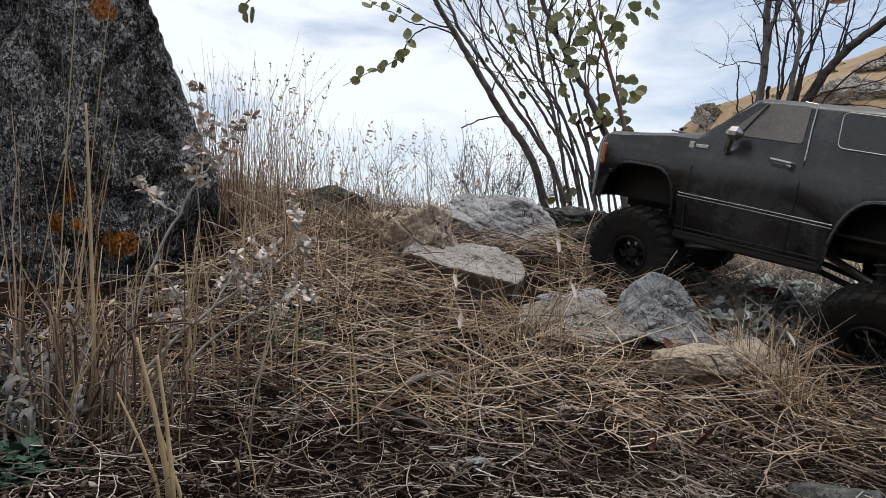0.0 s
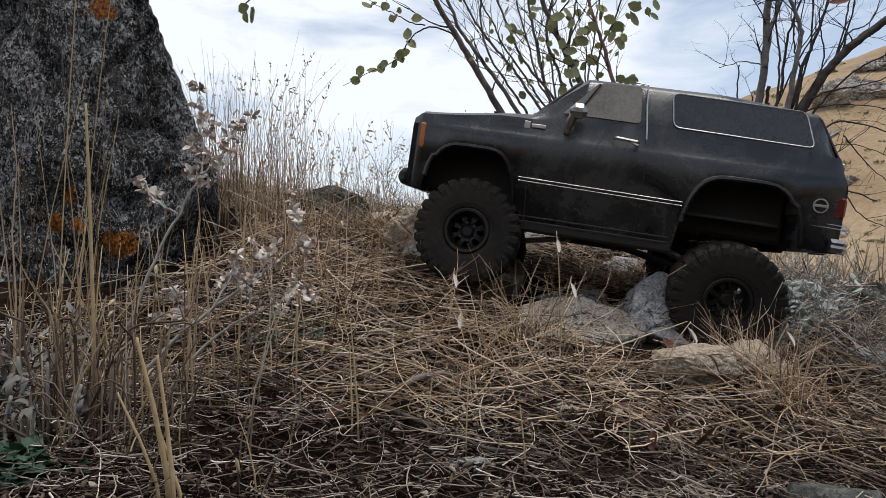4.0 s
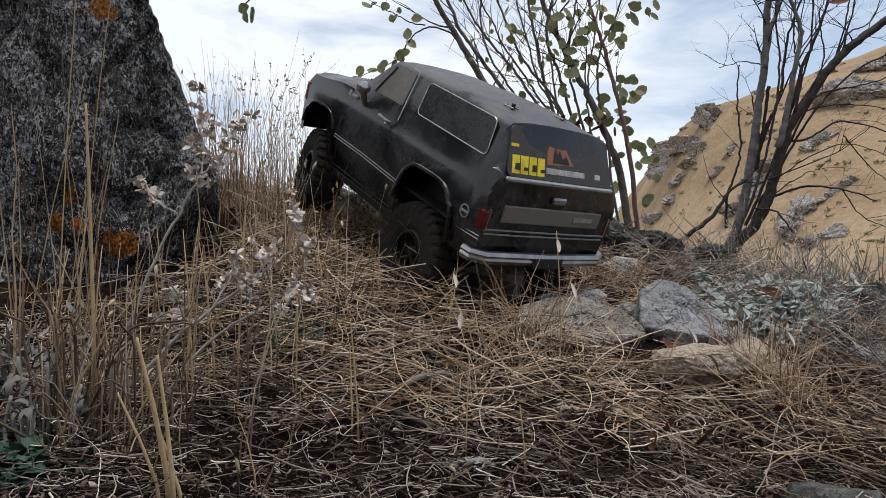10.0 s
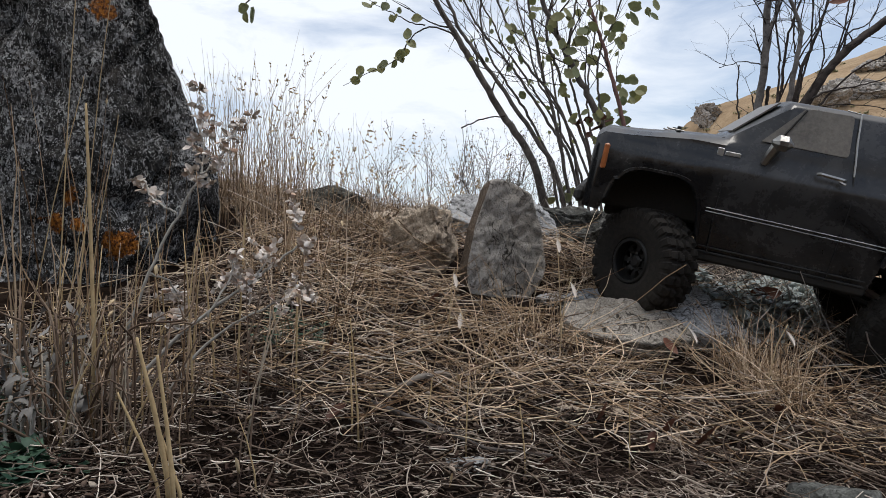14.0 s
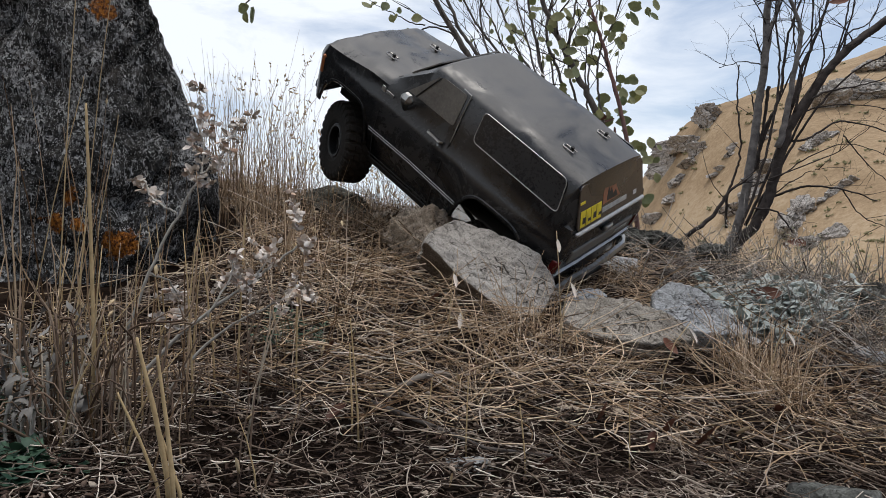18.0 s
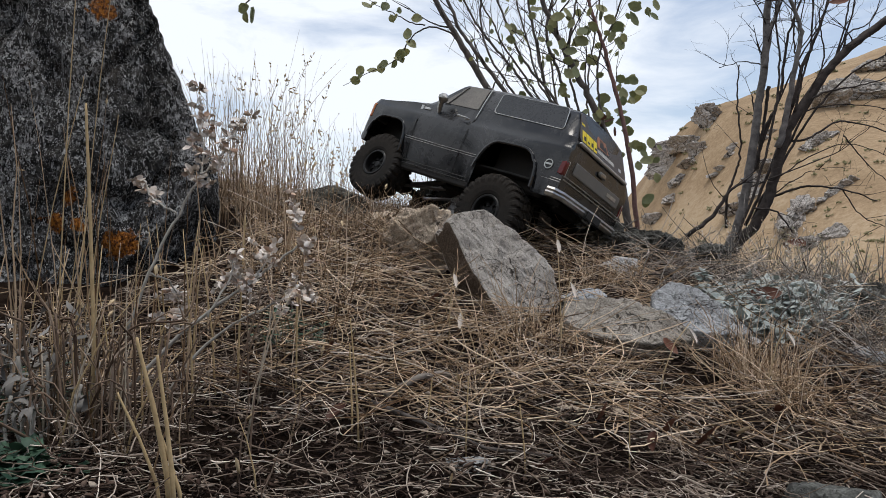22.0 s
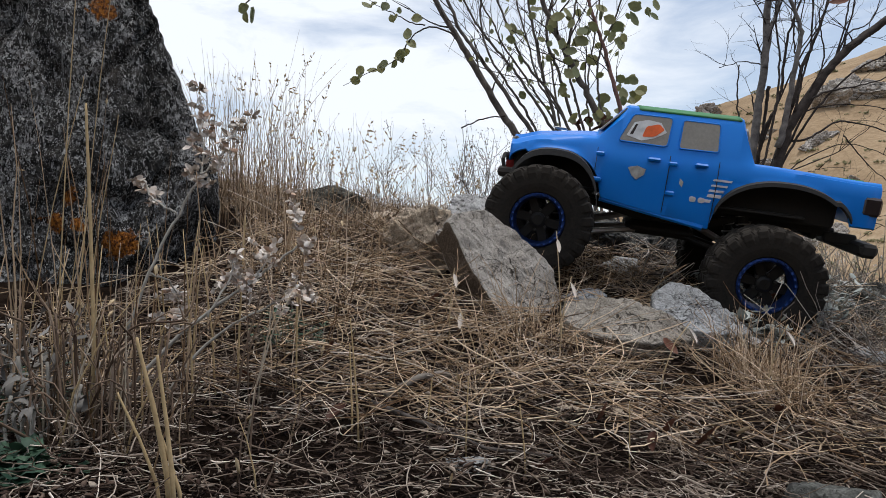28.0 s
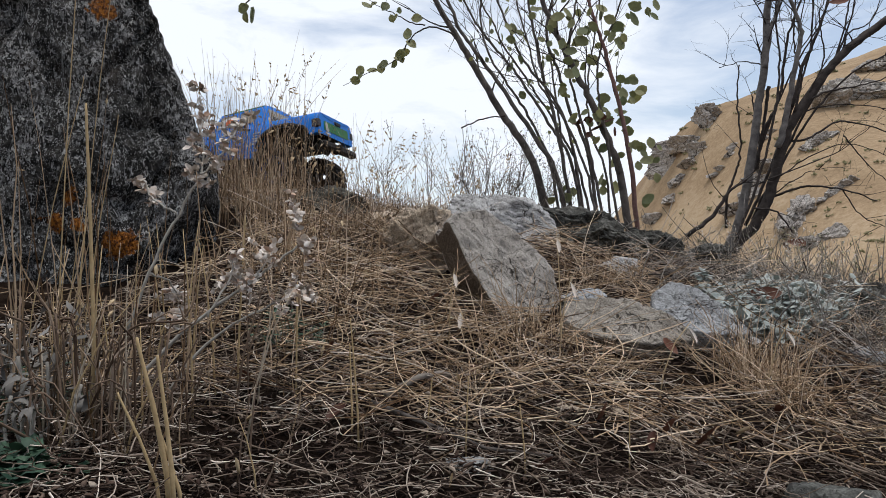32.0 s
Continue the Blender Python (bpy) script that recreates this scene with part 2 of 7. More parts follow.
M["boulder"] = boulder_mat()
M["pale_stone"] = stone("pale_stone", (0.53, 0.535, 0.54), (0.45, 0.452, 0.452), (0.33, 0.328, 0.325), (0.12, 0.115, 0.11), 0.72, contrast=0.5, grain=520)
# The slab's underside carries painted shade on top of its brown break
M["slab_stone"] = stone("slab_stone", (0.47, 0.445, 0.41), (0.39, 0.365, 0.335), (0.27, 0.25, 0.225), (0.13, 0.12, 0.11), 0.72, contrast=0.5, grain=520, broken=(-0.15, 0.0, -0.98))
M["flag_stone"] = stone("flag_stone", (0.40, 0.37, 0.33), (0.31, 0.285, 0.25), (0.18, 0.16, 0.14), (0.07, 0.065, 0.06), 0.63, contrast=0.65, grain=420)
M["ridge_stone"] = stone("ridge_stone", (0.20, 0.20, 0.185), (0.085, 0.085, 0.078), (0.02, 0.02, 0.019), (0.34, 0.34, 0.32), 0.62, contrast=0.85, grain=90)
M["speck_stone"] = stone("speck_stone", (0.38, 0.395, 0.41), (0.30, 0.31, 0.32), (0.19, 0.195, 0.20), (0.022, 0.021, 0.02), 0.565, contrast=0.55, grain=380)
M["blue_stone"] = stone("blue_stone", (0.44, 0.47, 0.50), (0.36, 0.385, 0.41), (0.24, 0.25, 0.265), (0.06, 0.06, 0.06), 0.66, contrast=0.5, grain=420)
M["mossy_stone"] = stone("mossy_stone", (0.15, 0.14, 0.12), (0.065, 0.062, 0.052), (0.02, 0.02, 0.018), (0.30, 0.30, 0.27), 0.64)
M["tan_stone"] = stone("tan_stone", (0.60, 0.50, 0.40), (0.50, 0.415, 0.325), (0.36, 0.29, 0.215), (0.12, 0.10, 0.085), 0.70, contrast=0.5, grain=520)
M["grey_stone"] = stone("grey_stone", (0.46, 0.46, 0.45), (0.36, 0.36, 0.355), (0.22, 0.22, 0.215), (0.05, 0.05, 0.048), 0.61, contrast=0.55, grain=420)
M["dark_stone"] = stone("dark_stone", (0.26, 0.265, 0.25), (0.13, 0.135, 0.125), (0.05, 0.05, 0.05), (0.30, 0.31, 0.29), 0.63)
M["crag"] = stone("crag", (0.52, 0.49, 0.46), (0.40, 0.375, 0.35), (0.24, 0.215, 0.195), (0.36, 0.27, 0.15), 0.60, None, 0.02, contrast=0.5, grain=260)

STRAW = [(0.0, (0.022, 0.015, 0.012)), (0.30, (0.085, 0.060, 0.047)), (0.60, (0.235, 0.188, 0.152)), (0.84, (0.47, 0.402, 0.344)), (1.0, (0.76, 0.685, 0.61))]
GOLD = [(0.0, (0.12, 0.070, 0.038)), (0.35, (0.34, 0.242, 0.155)), (0.75, (0.64, 0.492, 0.350)), (1.0, (0.86, 0.73, 0.58))]
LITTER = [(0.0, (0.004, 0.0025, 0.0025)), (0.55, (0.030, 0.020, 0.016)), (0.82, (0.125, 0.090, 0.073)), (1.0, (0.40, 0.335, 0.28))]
M["straw"] = straw_mat("straw", STRAW)
M["gold_grass"] = straw_mat("gold_grass", GOLD)
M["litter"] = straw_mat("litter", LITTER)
M["pale_weed"] = straw_mat("pale_weed", [(0.0, (0.20, 0.18, 0.15)), (0.5, (0.42, 0.38, 0.33)), (1.0, (0.66, 0.61, 0.54))])
M["withered"] = straw_mat("withered", [(0.0, (0.075, 0.050, 0.036)), (0.6, (0.19, 0.14, 0.105)), (1.0, (0.36, 0.30, 0.25))])
M["grey_leaf"] = straw_mat("grey_leaf", [(0.0, (0.08, 0.075, 0.068)), (1.0, (0.24, 0.235, 0.225))])
M["petal"] = straw_mat("petal", [(0.0, (0.42, 0.28, 0.20)), (0.3, (0.55, 0.49, 0.44)), (1.0, (0.74, 0.71, 0.68))])
M["gold_stalk"] = straw_mat("gold_stalk", [(0.0, (0.34, 0.245, 0.125)), (1.0, (0.58, 0.45, 0.265))], 0.6, 120.0)
M["pale_stalk"] = straw_mat("pale_stalk", [(0.0, (0.34, 0.29, 0.22)), (1.0, (0.58, 0.51, 0.41))], 0.6, 120.0)
M["grey_stem"] = straw_mat("grey_stem", [(0.0, (0.05, 0.045, 0.043)), (0.5, (0.19, 0.175, 0.165)), (1.0, (0.46, 0.43, 0.40))])
M["stem_grey"] = plain("stem_grey", (0.30, 0.285, 0.255), 0.8, 0, 0.2, 140, 0.35, 0.0006)
M["chip"] = straw_mat("chip", [(0.0, (0.020, 0.012, 0.010)), (0.5, (0.075, 0.050, 0.040)), (0.8, (0.20, 0.15, 0.12)), (1.0, (0.42, 0.36, 0.30))])
M["husk"] = straw_mat("husk", [(0.0, (0.42, 0.30, 0.17)), (1.0, (0.60, 0.49, 0.33))])
M["bark"] = plain("bark", (0.100, 0.088, 0.080), 0.85, 0, 0.25, 55, 0.55, 0.003)
M["bark_red"] = plain("bark_red", (0.15, 0.085, 0.075), 0.8, 0, 0.25, 55, 0.4, 0.002)
M["bark_weathered"] = plain("bark_weathered", (0.135, 0.125, 0.12), 0.85, 0, 0.25, 55, 0.5, 0.003)
M["bark_dark"] = plain("bark_dark", (0.044, 0.036, 0.033), 0.85, 0, 0.25, 55, 0.6, 0.003)
M["twig_grey"] = plain("twig_grey", (0.20, 0.175, 0.15), 0.85, 0, 0.25, 90, 0.4, 0.001)


def leaf_mat(name, a, b2, trans=0.25):
    m, n, l, b = material(name, 0.6, 0, 0.35)
    r = n.new("ShaderNodeObjectInfo").outputs["Random"]
    isl = n.new("ShaderNodeNewGeometry").outputs["Random Per Island"]
    c = ramp(n, l, mix(n, l, 0.5, r, isl), [(0.2, a), (0.8, b2)])
    c = mix(n, l, 0.4, c, ramp(n, l, noise_tex(n, l, 120, 4, 0.6, obj_vec(n)), [(0.35, (0.6, 0.55, 0.45)), (0.65, (1.1, 1.1, 1.05))]), "MULTIPLY")
    l.new(c, b.inputs["Base Color"])
    b.inputs["Subsurface Weight"].default_value = 0.0
    t = n.new("ShaderNodeBsdfTranslucent")
    l.new(c, t.inputs[0])
    mx = n.new("ShaderNodeMixShader")
    mx.inputs[0].default_value = trans
    l.new(b.outputs[0], mx.inputs[1])
    l.new(t.outputs[0], mx.inputs[2])
    l.new(mx.outputs[0], n["Material Output"].inputs[0])
    return m


M["leaf"] = leaf_mat("leaf", (0.24, 0.285, 0.17), (0.48, 0.48, 0.29), 0.62)
M["sage"] = leaf_mat("sage", (0.20, 0.235, 0.23), (0.42, 0.46, 0.45), 0.15)
M["sprig"] = leaf_mat("sprig", (0.02, 0.055, 0.035), (0.05, 0.10, 0.06), 0.1)
M["far_brush"] = leaf_mat("far_brush", (0.10, 0.10, 0.05), (0.22, 0.20, 0.10), 0.1)
M["edge_brush"] = leaf_mat("edge_brush", (0.13, 0.135, 0.075), (0.27, 0.26, 0.15), 0.2)
M["dead_leaf"] = leaf_mat("dead_leaf", (0.055, 0.020, 0.013), (0.17, 0.070, 0.045), 0.15)


def ground_mat():
    m, n, l, b = material("ground", 0.95, 0, 0.03)
    pos = n.new("ShaderNodeNewGeometry").outputs["Position"]
    f1 = noise_tex(n, l, 55, 8, 0.7, pos)
    f2 = noise_tex(n, l, 6, 5, 0.6, pos)
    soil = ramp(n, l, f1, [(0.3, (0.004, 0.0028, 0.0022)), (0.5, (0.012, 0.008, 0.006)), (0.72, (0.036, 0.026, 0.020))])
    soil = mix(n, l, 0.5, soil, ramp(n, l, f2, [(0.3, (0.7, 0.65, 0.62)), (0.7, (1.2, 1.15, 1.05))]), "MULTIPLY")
    g1 = noise_tex(n, l, 0.12, 7, 0.62, pos)
    g2 = noise_tex(n, l, 2.6, 8, 0.80, pos)
    grass = ramp(n, l, mix(n, l, 0.5, g1, g2), [(0.36, (0.18, 0.125, 0.078)), (0.5, (0.305, 0.222, 0.140)), (0.64, (0.43, 0.340, 0.235))])
    far = n.new("ShaderNodeVectorMath")
    far.operation = "LENGTH"
    l.new(pos, far.inputs[0])
    step = n.new("ShaderNodeMapRange")
    step.inputs[1].default_value, step.inputs[2].default_value = 2.2, 6.0
    l.new(far.outputs["Value"], step.inputs[0])
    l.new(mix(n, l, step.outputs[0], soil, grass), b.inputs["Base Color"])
    bump(n, l, b, f1, 0.8, 0.01)
    return m


M["ground"] = ground_mat()


# ---- mesh helpers ----
def mesh_of(name, verts, faces, mat, smooth=False):
    me = bpy.data.meshes.new(name)
    me.from_pydata(verts, [], faces)
    me.update()
    me.materials.append(M[mat])
    if smooth:
        me.polygons.foreach_set("use_smooth", [True] * len(me.polygons))
    return me


def part(name, geo, mat, parent, label="", smooth=False, at=None):
    """One mesh object under a thing or a part; geo is a bmesh or (verts, faces)."""
    if isinstance(geo, tuple):
        me = mesh_of(name, geo[0], geo[1], mat, smooth)
    else:
        me = bpy.data.meshes.new(name)
        geo.to_mesh(me)
        geo.free()
        me.materials.append(M[mat])
        if smooth:
            me.polygons.foreach_set("use_smooth", [True] * len(me.polygons))
    ob = new(name, me)
    ob.parent = parent
    if at is not None:
        ob.matrix_basis = at
    if label:
        tagged(ob, label)
    return ob


class Geo:
    """A bag of vertices and faces."""

    def __init__(self):
        self.v, self.f = [], []

    def both(self):
        return self.v, self.f

    def add(self, verts, faces):
        k = len(self.v)
        self.v.extend(tuple(p) for p in verts)
        self.f.extend(tuple(i + k for i in f) for f in faces)
        return self

    def box(self, c, s, m=None, bev=0.0):
        """A box with chamfered long edges."""
        x, y, z = (a / 2 for a in s)
        b = min(bev, x * 0.9, y * 0.9, z * 0.9)
        if b <= 0:
            vs = [(i * x, j * y, k * z) for i in (-1, 1) for j in (-1, 1) for k in (-1, 1)]
            fs = [(0, 1, 3, 2), (4, 6, 7, 5), (0, 4, 5, 1), (2, 3, 7, 6), (0, 2, 6, 4), (1, 5, 7, 3)]
        else:
            ring = [(y - b, -z), (y, -z + b), (y, z - b), (y - b, z), (-y + b, z), (-y, z - b), (-y, -z + b), (-y + b, -z)]
            inner = [(a * (1 - b / y), c2 * (1 - b / z)) for a, c2 in ring]
            vs, fs = [], []
            for xx, r in ((-x, inner), (-x + b, ring), (x - b, ring), (x, inner)):
                vs += [(xx, a, c2) for a, c2 in r]
            for i in range(3):
                for j in range(8):
                    q = (j + 1) % 8
                    fs.append((i * 8 + j, i * 8 + q, i * 8 + 8 + q, i * 8 + 8 + j))
            fs += [tuple(range(7, -1, -1)), tuple(range(24, 32))]
        mm = (m if m is not None else Matrix()).copy()
        t = Matrix.Translation(c) @ mm
        return self.add([t @ Vector(p) for p in vs], fs)

    def tube(self, pts, radii, n=6, caps=True):
        pts = [Vector(p) for p in pts]
        if isinstance(radii, (int, float)):
            radii = [radii] * len(pts)
        k = len(self.v)
        side = None
        for i, (p, r) in enumerate(zip(pts, radii)):
            d = (pts[min(i + 1, len(pts) - 1)] - pts[max(i - 1, 0)]).normalized()
            if side is None:
                side = d.orthogonal().normalized()
            side = (side - d * side.dot(d)).normalized()
            up = d.cross(side)
            for j in range(n):
                a = 2 * math.pi * j / n
                self.v.append(tuple(p + side * (r * math.cos(a)) + up * (r * math.sin(a))))
        for i in range(len(pts) - 1):
            for j in range(n):
                q = (j + 1) % n
                self.f.append((k + i * n + j, k + i * n + q, k + i * n + n + q, k + i * n + n + j))
        if caps:
            self.f.append(tuple(k + j for j in range(n - 1, -1, -1)))
            e = k + (len(pts) - 1) * n
            self.f.append(tuple(e + j for j in range(n)))
        return self

    def ring(self, profile, n=32, axis="y"):
        """A turned body from a closed profile of (radius, along)."""
        m = len(profile)
        k = len(self.v)
        for i in range(n):
            a = 2 * math.pi * i / n
            for r, w in profile:
                self.v.append((r * math.cos(a), w, r * math.sin(a)))
        for i in range(n):
            i2 = (i + 1) % n
            for j in range(m):
                j2 = (j + 1) % m
                self.f.append((k + i * m + j, k + i * m + j2, k + i2 * m + j2, k + i2 * m + j))
        return self


def bend(pts, n=9, wob=0.004, rnd=None):
    """A smooth line through a few points."""
    pts = [Vector(p) for p in pts]
    out = []
    for i in range(len(pts) - 1):
        a, b, c, d = pts[max(0, i - 1)], pts[i], pts[i + 1], pts[min(len(pts) - 1, i + 2)]
        for j in range(n):
            t = j / n
            q = 0.5 * ((2 * b) + (c - a) * t + (2 * a - 5 * b + 4 * c - d) * t * t + (3 * b - a - 3 * c + d) * t ** 3)
            if rnd:
                q = q + Vector((rnd.gauss(0, wob), rnd.gauss(0, wob), rnd.gauss(0, wob)))
            out.append(q)
    out.append(pts[-1])
    return out


# ---- the lie of the land ----
def smooth01(a, b, x):
    t = min(1.0, max(0.0, (x - a) / (b - a)))
    return t * t * (3 - 2 * t)


def land(x, y):
    """Height of the ground: a stony knoll, a drop behind it, a dry hillside across the valley, and an added unseen
    slope at the back.
    """
    xc = min(1.6, max(-1.4, x))
    side = -0.15 * xc if xc < 0 else -0.10 * xc - 0.075 * xc * xc
    z = -0.055 + 0.13 * math.tanh((y - 0.9) / 0.5) + side
    z -= 0.065 * math.exp(-((x + 0.42) / 0.17) ** 2 - ((y - 0.58) / 0.16) ** 2)
    q = y - 2.0 + 0.45 * max(0.0, x) + 0.5 * max(0.0, x - 0.45) + 0.1 * min(0.0, x)
    q = max(q, 0.8 * (abs(x) - 1.6))
    soft = 0.12 * math.log1p(math.exp(min(60.0, q / 0.12)))
    z -= 14.0 * (1 - math.exp(-0.30 * soft / 14.0))
    # Unseen rise behind the tripod, added to keep sky out of the trucks' reflections
    back = -0.9 - y
    if back > 0:
        z += 22.0 * (1 - math.exp(-0.55 * back * back / (back + 0.8) / 22.0))
    r = math.hypot(x, y)
    if r > 12:
        rough = 0.9 * noise.noise((x * 0.09, y * 0.09, 3.0)) + 0.4 * noise.noise((x * 0.3, y * 0.3, 7.0))
        c = 16.0 * smooth01(18, 31, x) + 0.37 * max(0.0, min(x, 75.0) - 31) + rough - 0.3 * max(0.0, y - 80)
        h = smooth01(13, 22, x) * smooth01(14, 78, y)
        z = z * (1 - h) + c * h
    else:
        z += 0.012 * noise.noise((x * 7, y * 7, 0.0)) + 0.006 * noise.noise((x * 23, y * 23, 5.0))
    return z + CAM_Z


def at(px, py, d):
    """A place d metres north of the tripod; px and py are its offsets on a plan drawn at 1175 to the metre of distance."""
    return Vector((px / 1175 * d, d, CAM_Z + py / 1175 * d))


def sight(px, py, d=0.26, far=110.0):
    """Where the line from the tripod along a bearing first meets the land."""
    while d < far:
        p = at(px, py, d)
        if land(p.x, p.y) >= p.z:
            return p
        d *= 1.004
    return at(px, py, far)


def make_ground():
    n, du = 440, 0.0385
    xs = [0.2 + 0.2 * math.sinh((i - n / 2) * du) for i in range(n + 1)]
    ys = [0.9 + 0.2 * math.sinh((i - n / 2) * du) for i in range(n + 1)]
    verts = [(x, y, land(x, y)) for y in ys for x in xs]
    w = n + 1
    faces = [(j * w + i, j * w + i + 1, j * w + w + i + 1, j * w + w + i) for j in range(n) for i in range(n)]
    ob = new("ground", mesh_of("ground", verts, faces, "ground", True))
    tagged(ob, "dry stony soil under straw with golden grass slopes beyond", "ground", kind="structure")


make_ground()


# ---- rocks ----
def outline(corners, r, n=5):
    """Corners (u, v) of a panel, in order, rounded with radius r."""
    out = []
    k = len(corners)
    for i in range(k):
        p, a, b = Vector(corners[i]), Vector(corners[i - 1]), Vector(corners[(i + 1) % k])
        d1, d2 = (a - p).normalized(), (b - p).normalized()
        s, e = p + d1 * r, p + d2 * r
        for j in range(n + 1):
            t = j / n
            out.append(tuple(s * (1 - t) ** 2 + p * 2 * t * (1 - t) + e * t * t))
    return out


def rock_mesh(seed, size, mat, cuts=15, rough=0.07, sub=5, flat=None, sharp=0.62):
    """A broken stone: a ball trimmed by random planes to a faceted block, then roughened and pitted."""
    rnd = random.Random(seed)
    bm = bmesh.new()
    bmesh.ops.create_icosphere(bm, subdivisions=sub, radius=1.0)
    planes = []
    for _ in range(cuts):
        d = Vector((rnd.gauss(0, 1), rnd.gauss(0, 1), rnd.gauss(0, 1))).normalized()
        planes.append((d, rnd.uniform(sharp - 0.12, sharp + 0.16)))
    for d, h in flat or ():
        planes.append((Vector(d).normalized(), h))
    for v in bm.verts:
        p = v.co.copy()
        for _ in range(2):
            for d, h in planes:
                e = p.dot(d) - h
                if e > 0:
                    p -= d * e
        v.co = p
    big = [max(abs(v.co[i]) for v in bm.verts) for i in range(3)]
    s = Vector((seed * 1.7, seed * 0.9, seed * 0.3))
    for v in bm.verts:
        p = Vector((v.co[0] / big[0], v.co[1] / big[1], v.co[2] / big[2]))
        k = noise.fractal(p * 1.9 + s, 0.9, 2.1, 4) * rough
        k += noise.fractal(p * 7 + s, 0.8, 2.2, 4) * rough * 0.35
        ridge = abs(noise.noise(p * 4.5 + s * 2))
        k -= rough * 0.55 * max(0.0, 0.12 - ridge) / 0.12
        p *= 1 + k
        v.co = (p.x * size[0], p.y * size[1], p.z * size[2])
    me = bpy.data.meshes.new("rock")
    bm.to_mesh(me)
    bm.free()
    me.materials.append(M[mat])
    me.polygons.foreach_set("use_smooth", [True] * len(me.polygons))
    return me


def rock(name, label, seed, x, y, size, mat, turn=0, tilt=(0, 0), sink=0.3, **kw):
    ob = new(name, rock_mesh(seed, size, mat, **kw))
    ob.matrix_basis = pose(x, y, land(x, y) + size[2] * (1 - 2 * sink), tilt[0], tilt[1], turn)
    return tagged(ob, label, "rock")


boulder = new("boulder", rock_mesh(41, (0.352, 0.30, 0.50), "boulder", cuts=4, rough=0.045, sub=7, sharp=0.80,
                                   flat=[((0.20, -0.95, 0.16), 0.60), ((0.86, 0.22, 0.46), 0.57), ((0.60, -0.75, 0.25), 0.66), ((0.95, 0.3, 0.1), 0.66)]))
skin = [(v.co.copy(), v.normal.copy()) for v in boulder.data.vertices]
flat = []
for p, out in skin:
    crease = abs(noise.noise(p * 9 + Vector((3, 1, 2))))
    flat.extend(p + out * (0.009 * noise.fractal(p * 16, 0.9, 2.1, 5) - 0.012 * max(0.0, 0.09 - crease) / 0.09))
boulder.data.vertices.foreach_set("co", flat)
boulder.data.update()
boulder.matrix_basis = pose(-0.60, 0.95, CAM_Z + 0.16, 0, 0, 0)
tagged(boulder, "large dark lichen-spotted boulder standing in dry grass", "boulder")

rock("rock", "pale rounded rock with a cracked top", 3, 0.105, 1.30, (0.118, 0.09, 0.076), "pale_stone", 15, (0, 12), 0.40, rough=0.10, cuts=14, sharp=0.70, sub=6)
rock("rock", "tan broken rock half buried in straw", 8, -0.030, 1.00, (0.054, 0.06, 0.066), "tan_stone", 30, (0, -10), 0.22, cuts=15, sharp=0.64, sub=6, rough=0.14)
rock("rock", "dark mossy rock under overhanging grass", 12, -0.215, 1.27, (0.100, 0.06, 0.066), "mossy_stone", 0, (0, 5), 0.38, cuts=12, rough=0.12, sub=6, flat=[((0.1, -0.3, 0.95), 0.5), ((-0.5, -0.2, 0.8), 0.55)])
rock("rock", "dark lichen-covered rock by the shrub", 17, 0.270, 1.36, (0.105, 0.07, 0.052), "ridge_stone", -12, (0, 12), 0.20, cuts=20, rough=0.22, sub=6)
rock("rock", "dark layered rock by the shrub", 19, 0.305, 1.25, (0.075, 0.06, 0.044), "ridge_stone", 20, (4, 14), 0.25, cuts=20, rough=0.22, sub=6)
rock("rock", "dark jagged rock at the shrub's foot", 20, 0.425, 1.33, (0.085, 0.05, 0.040), "ridge_stone", -8, (0, 6), 0.2, cuts=20, rough=0.24, sub=6)
rock("rock", "dark jagged rock by the dead shrub", 21, 0.545, 1.38, (0.06, 0.05, 0.036), "ridge_stone", 30, (0, 4), 0.2, cuts=20, rough=0.24, sub=6)
rock("rock", "pale weathered rock among twigs", 23, 0.292, 1.10, (0.036, 0.03, 0.026), "pale_stone", 0, (0, 0), 0.25)
rock("rock", "pinkish grey rock behind the grey leaves", 24, 0.405, 0.985, (0.030, 0.022, 0.020), "pale_stone", 12, (0, -8), 0.2)
rock("rock", "bluish grey lichen rock beside straw", 27, 0.193, 0.90, (0.036, 0.035, 0.022), "blue_stone", 10, (0, 6), 0.25)
rock("rock", "pale lichen-crusted rock beside grey leaves", 82, 0.240, 0.855, (0.020, 0.018, 0.014), "blue_stone", 12, (0, 6), 0.15)
rock("rock", "flat bluish rock under grey leaves", 83, 0.345, 0.80, (0.040, 0.03, 0.016), "grey_stone", -20, (0, 8), 0.2)
rock("rock", "pale angular rock among straw", 84, 0.150, 0.90, (0.024, 0.022, 0.016), "pale_stone", 0, (0, 0), 0.3)
rock("rock", "dark rock among grey twigs", 85, 0.64, 1.02, (0.05, 0.04, 0.022), "ridge_stone", 0, (0, 8), 0.2, rough=0.2)
rock("rock", "dark rock at the knoll's edge", 86, 0.70, 1.10, (0.075, 0.05, 0.030), "ridge_stone", 10, (0, 14), 0.2, rough=0.2, sub=6)
rock("rock", "pale blue-grey rock under the sage", 88, 0.535, 0.835, (0.026, 0.022, 0.016), "blue_stone", 10, (0, 8), 0.2)
rock("rock", "tan stone half hidden by golden grass", 87, -0.10, 1.20, (0.05, 0.04, 0.03), "tan_stone", 10, (0, 0), 0.25)
rock("rock", "small tan stone beside grey leaves", 29, 0.385, 0.95, (0.022, 0.022, 0.016), "tan_stone", 0, (0, 0), 0.2)
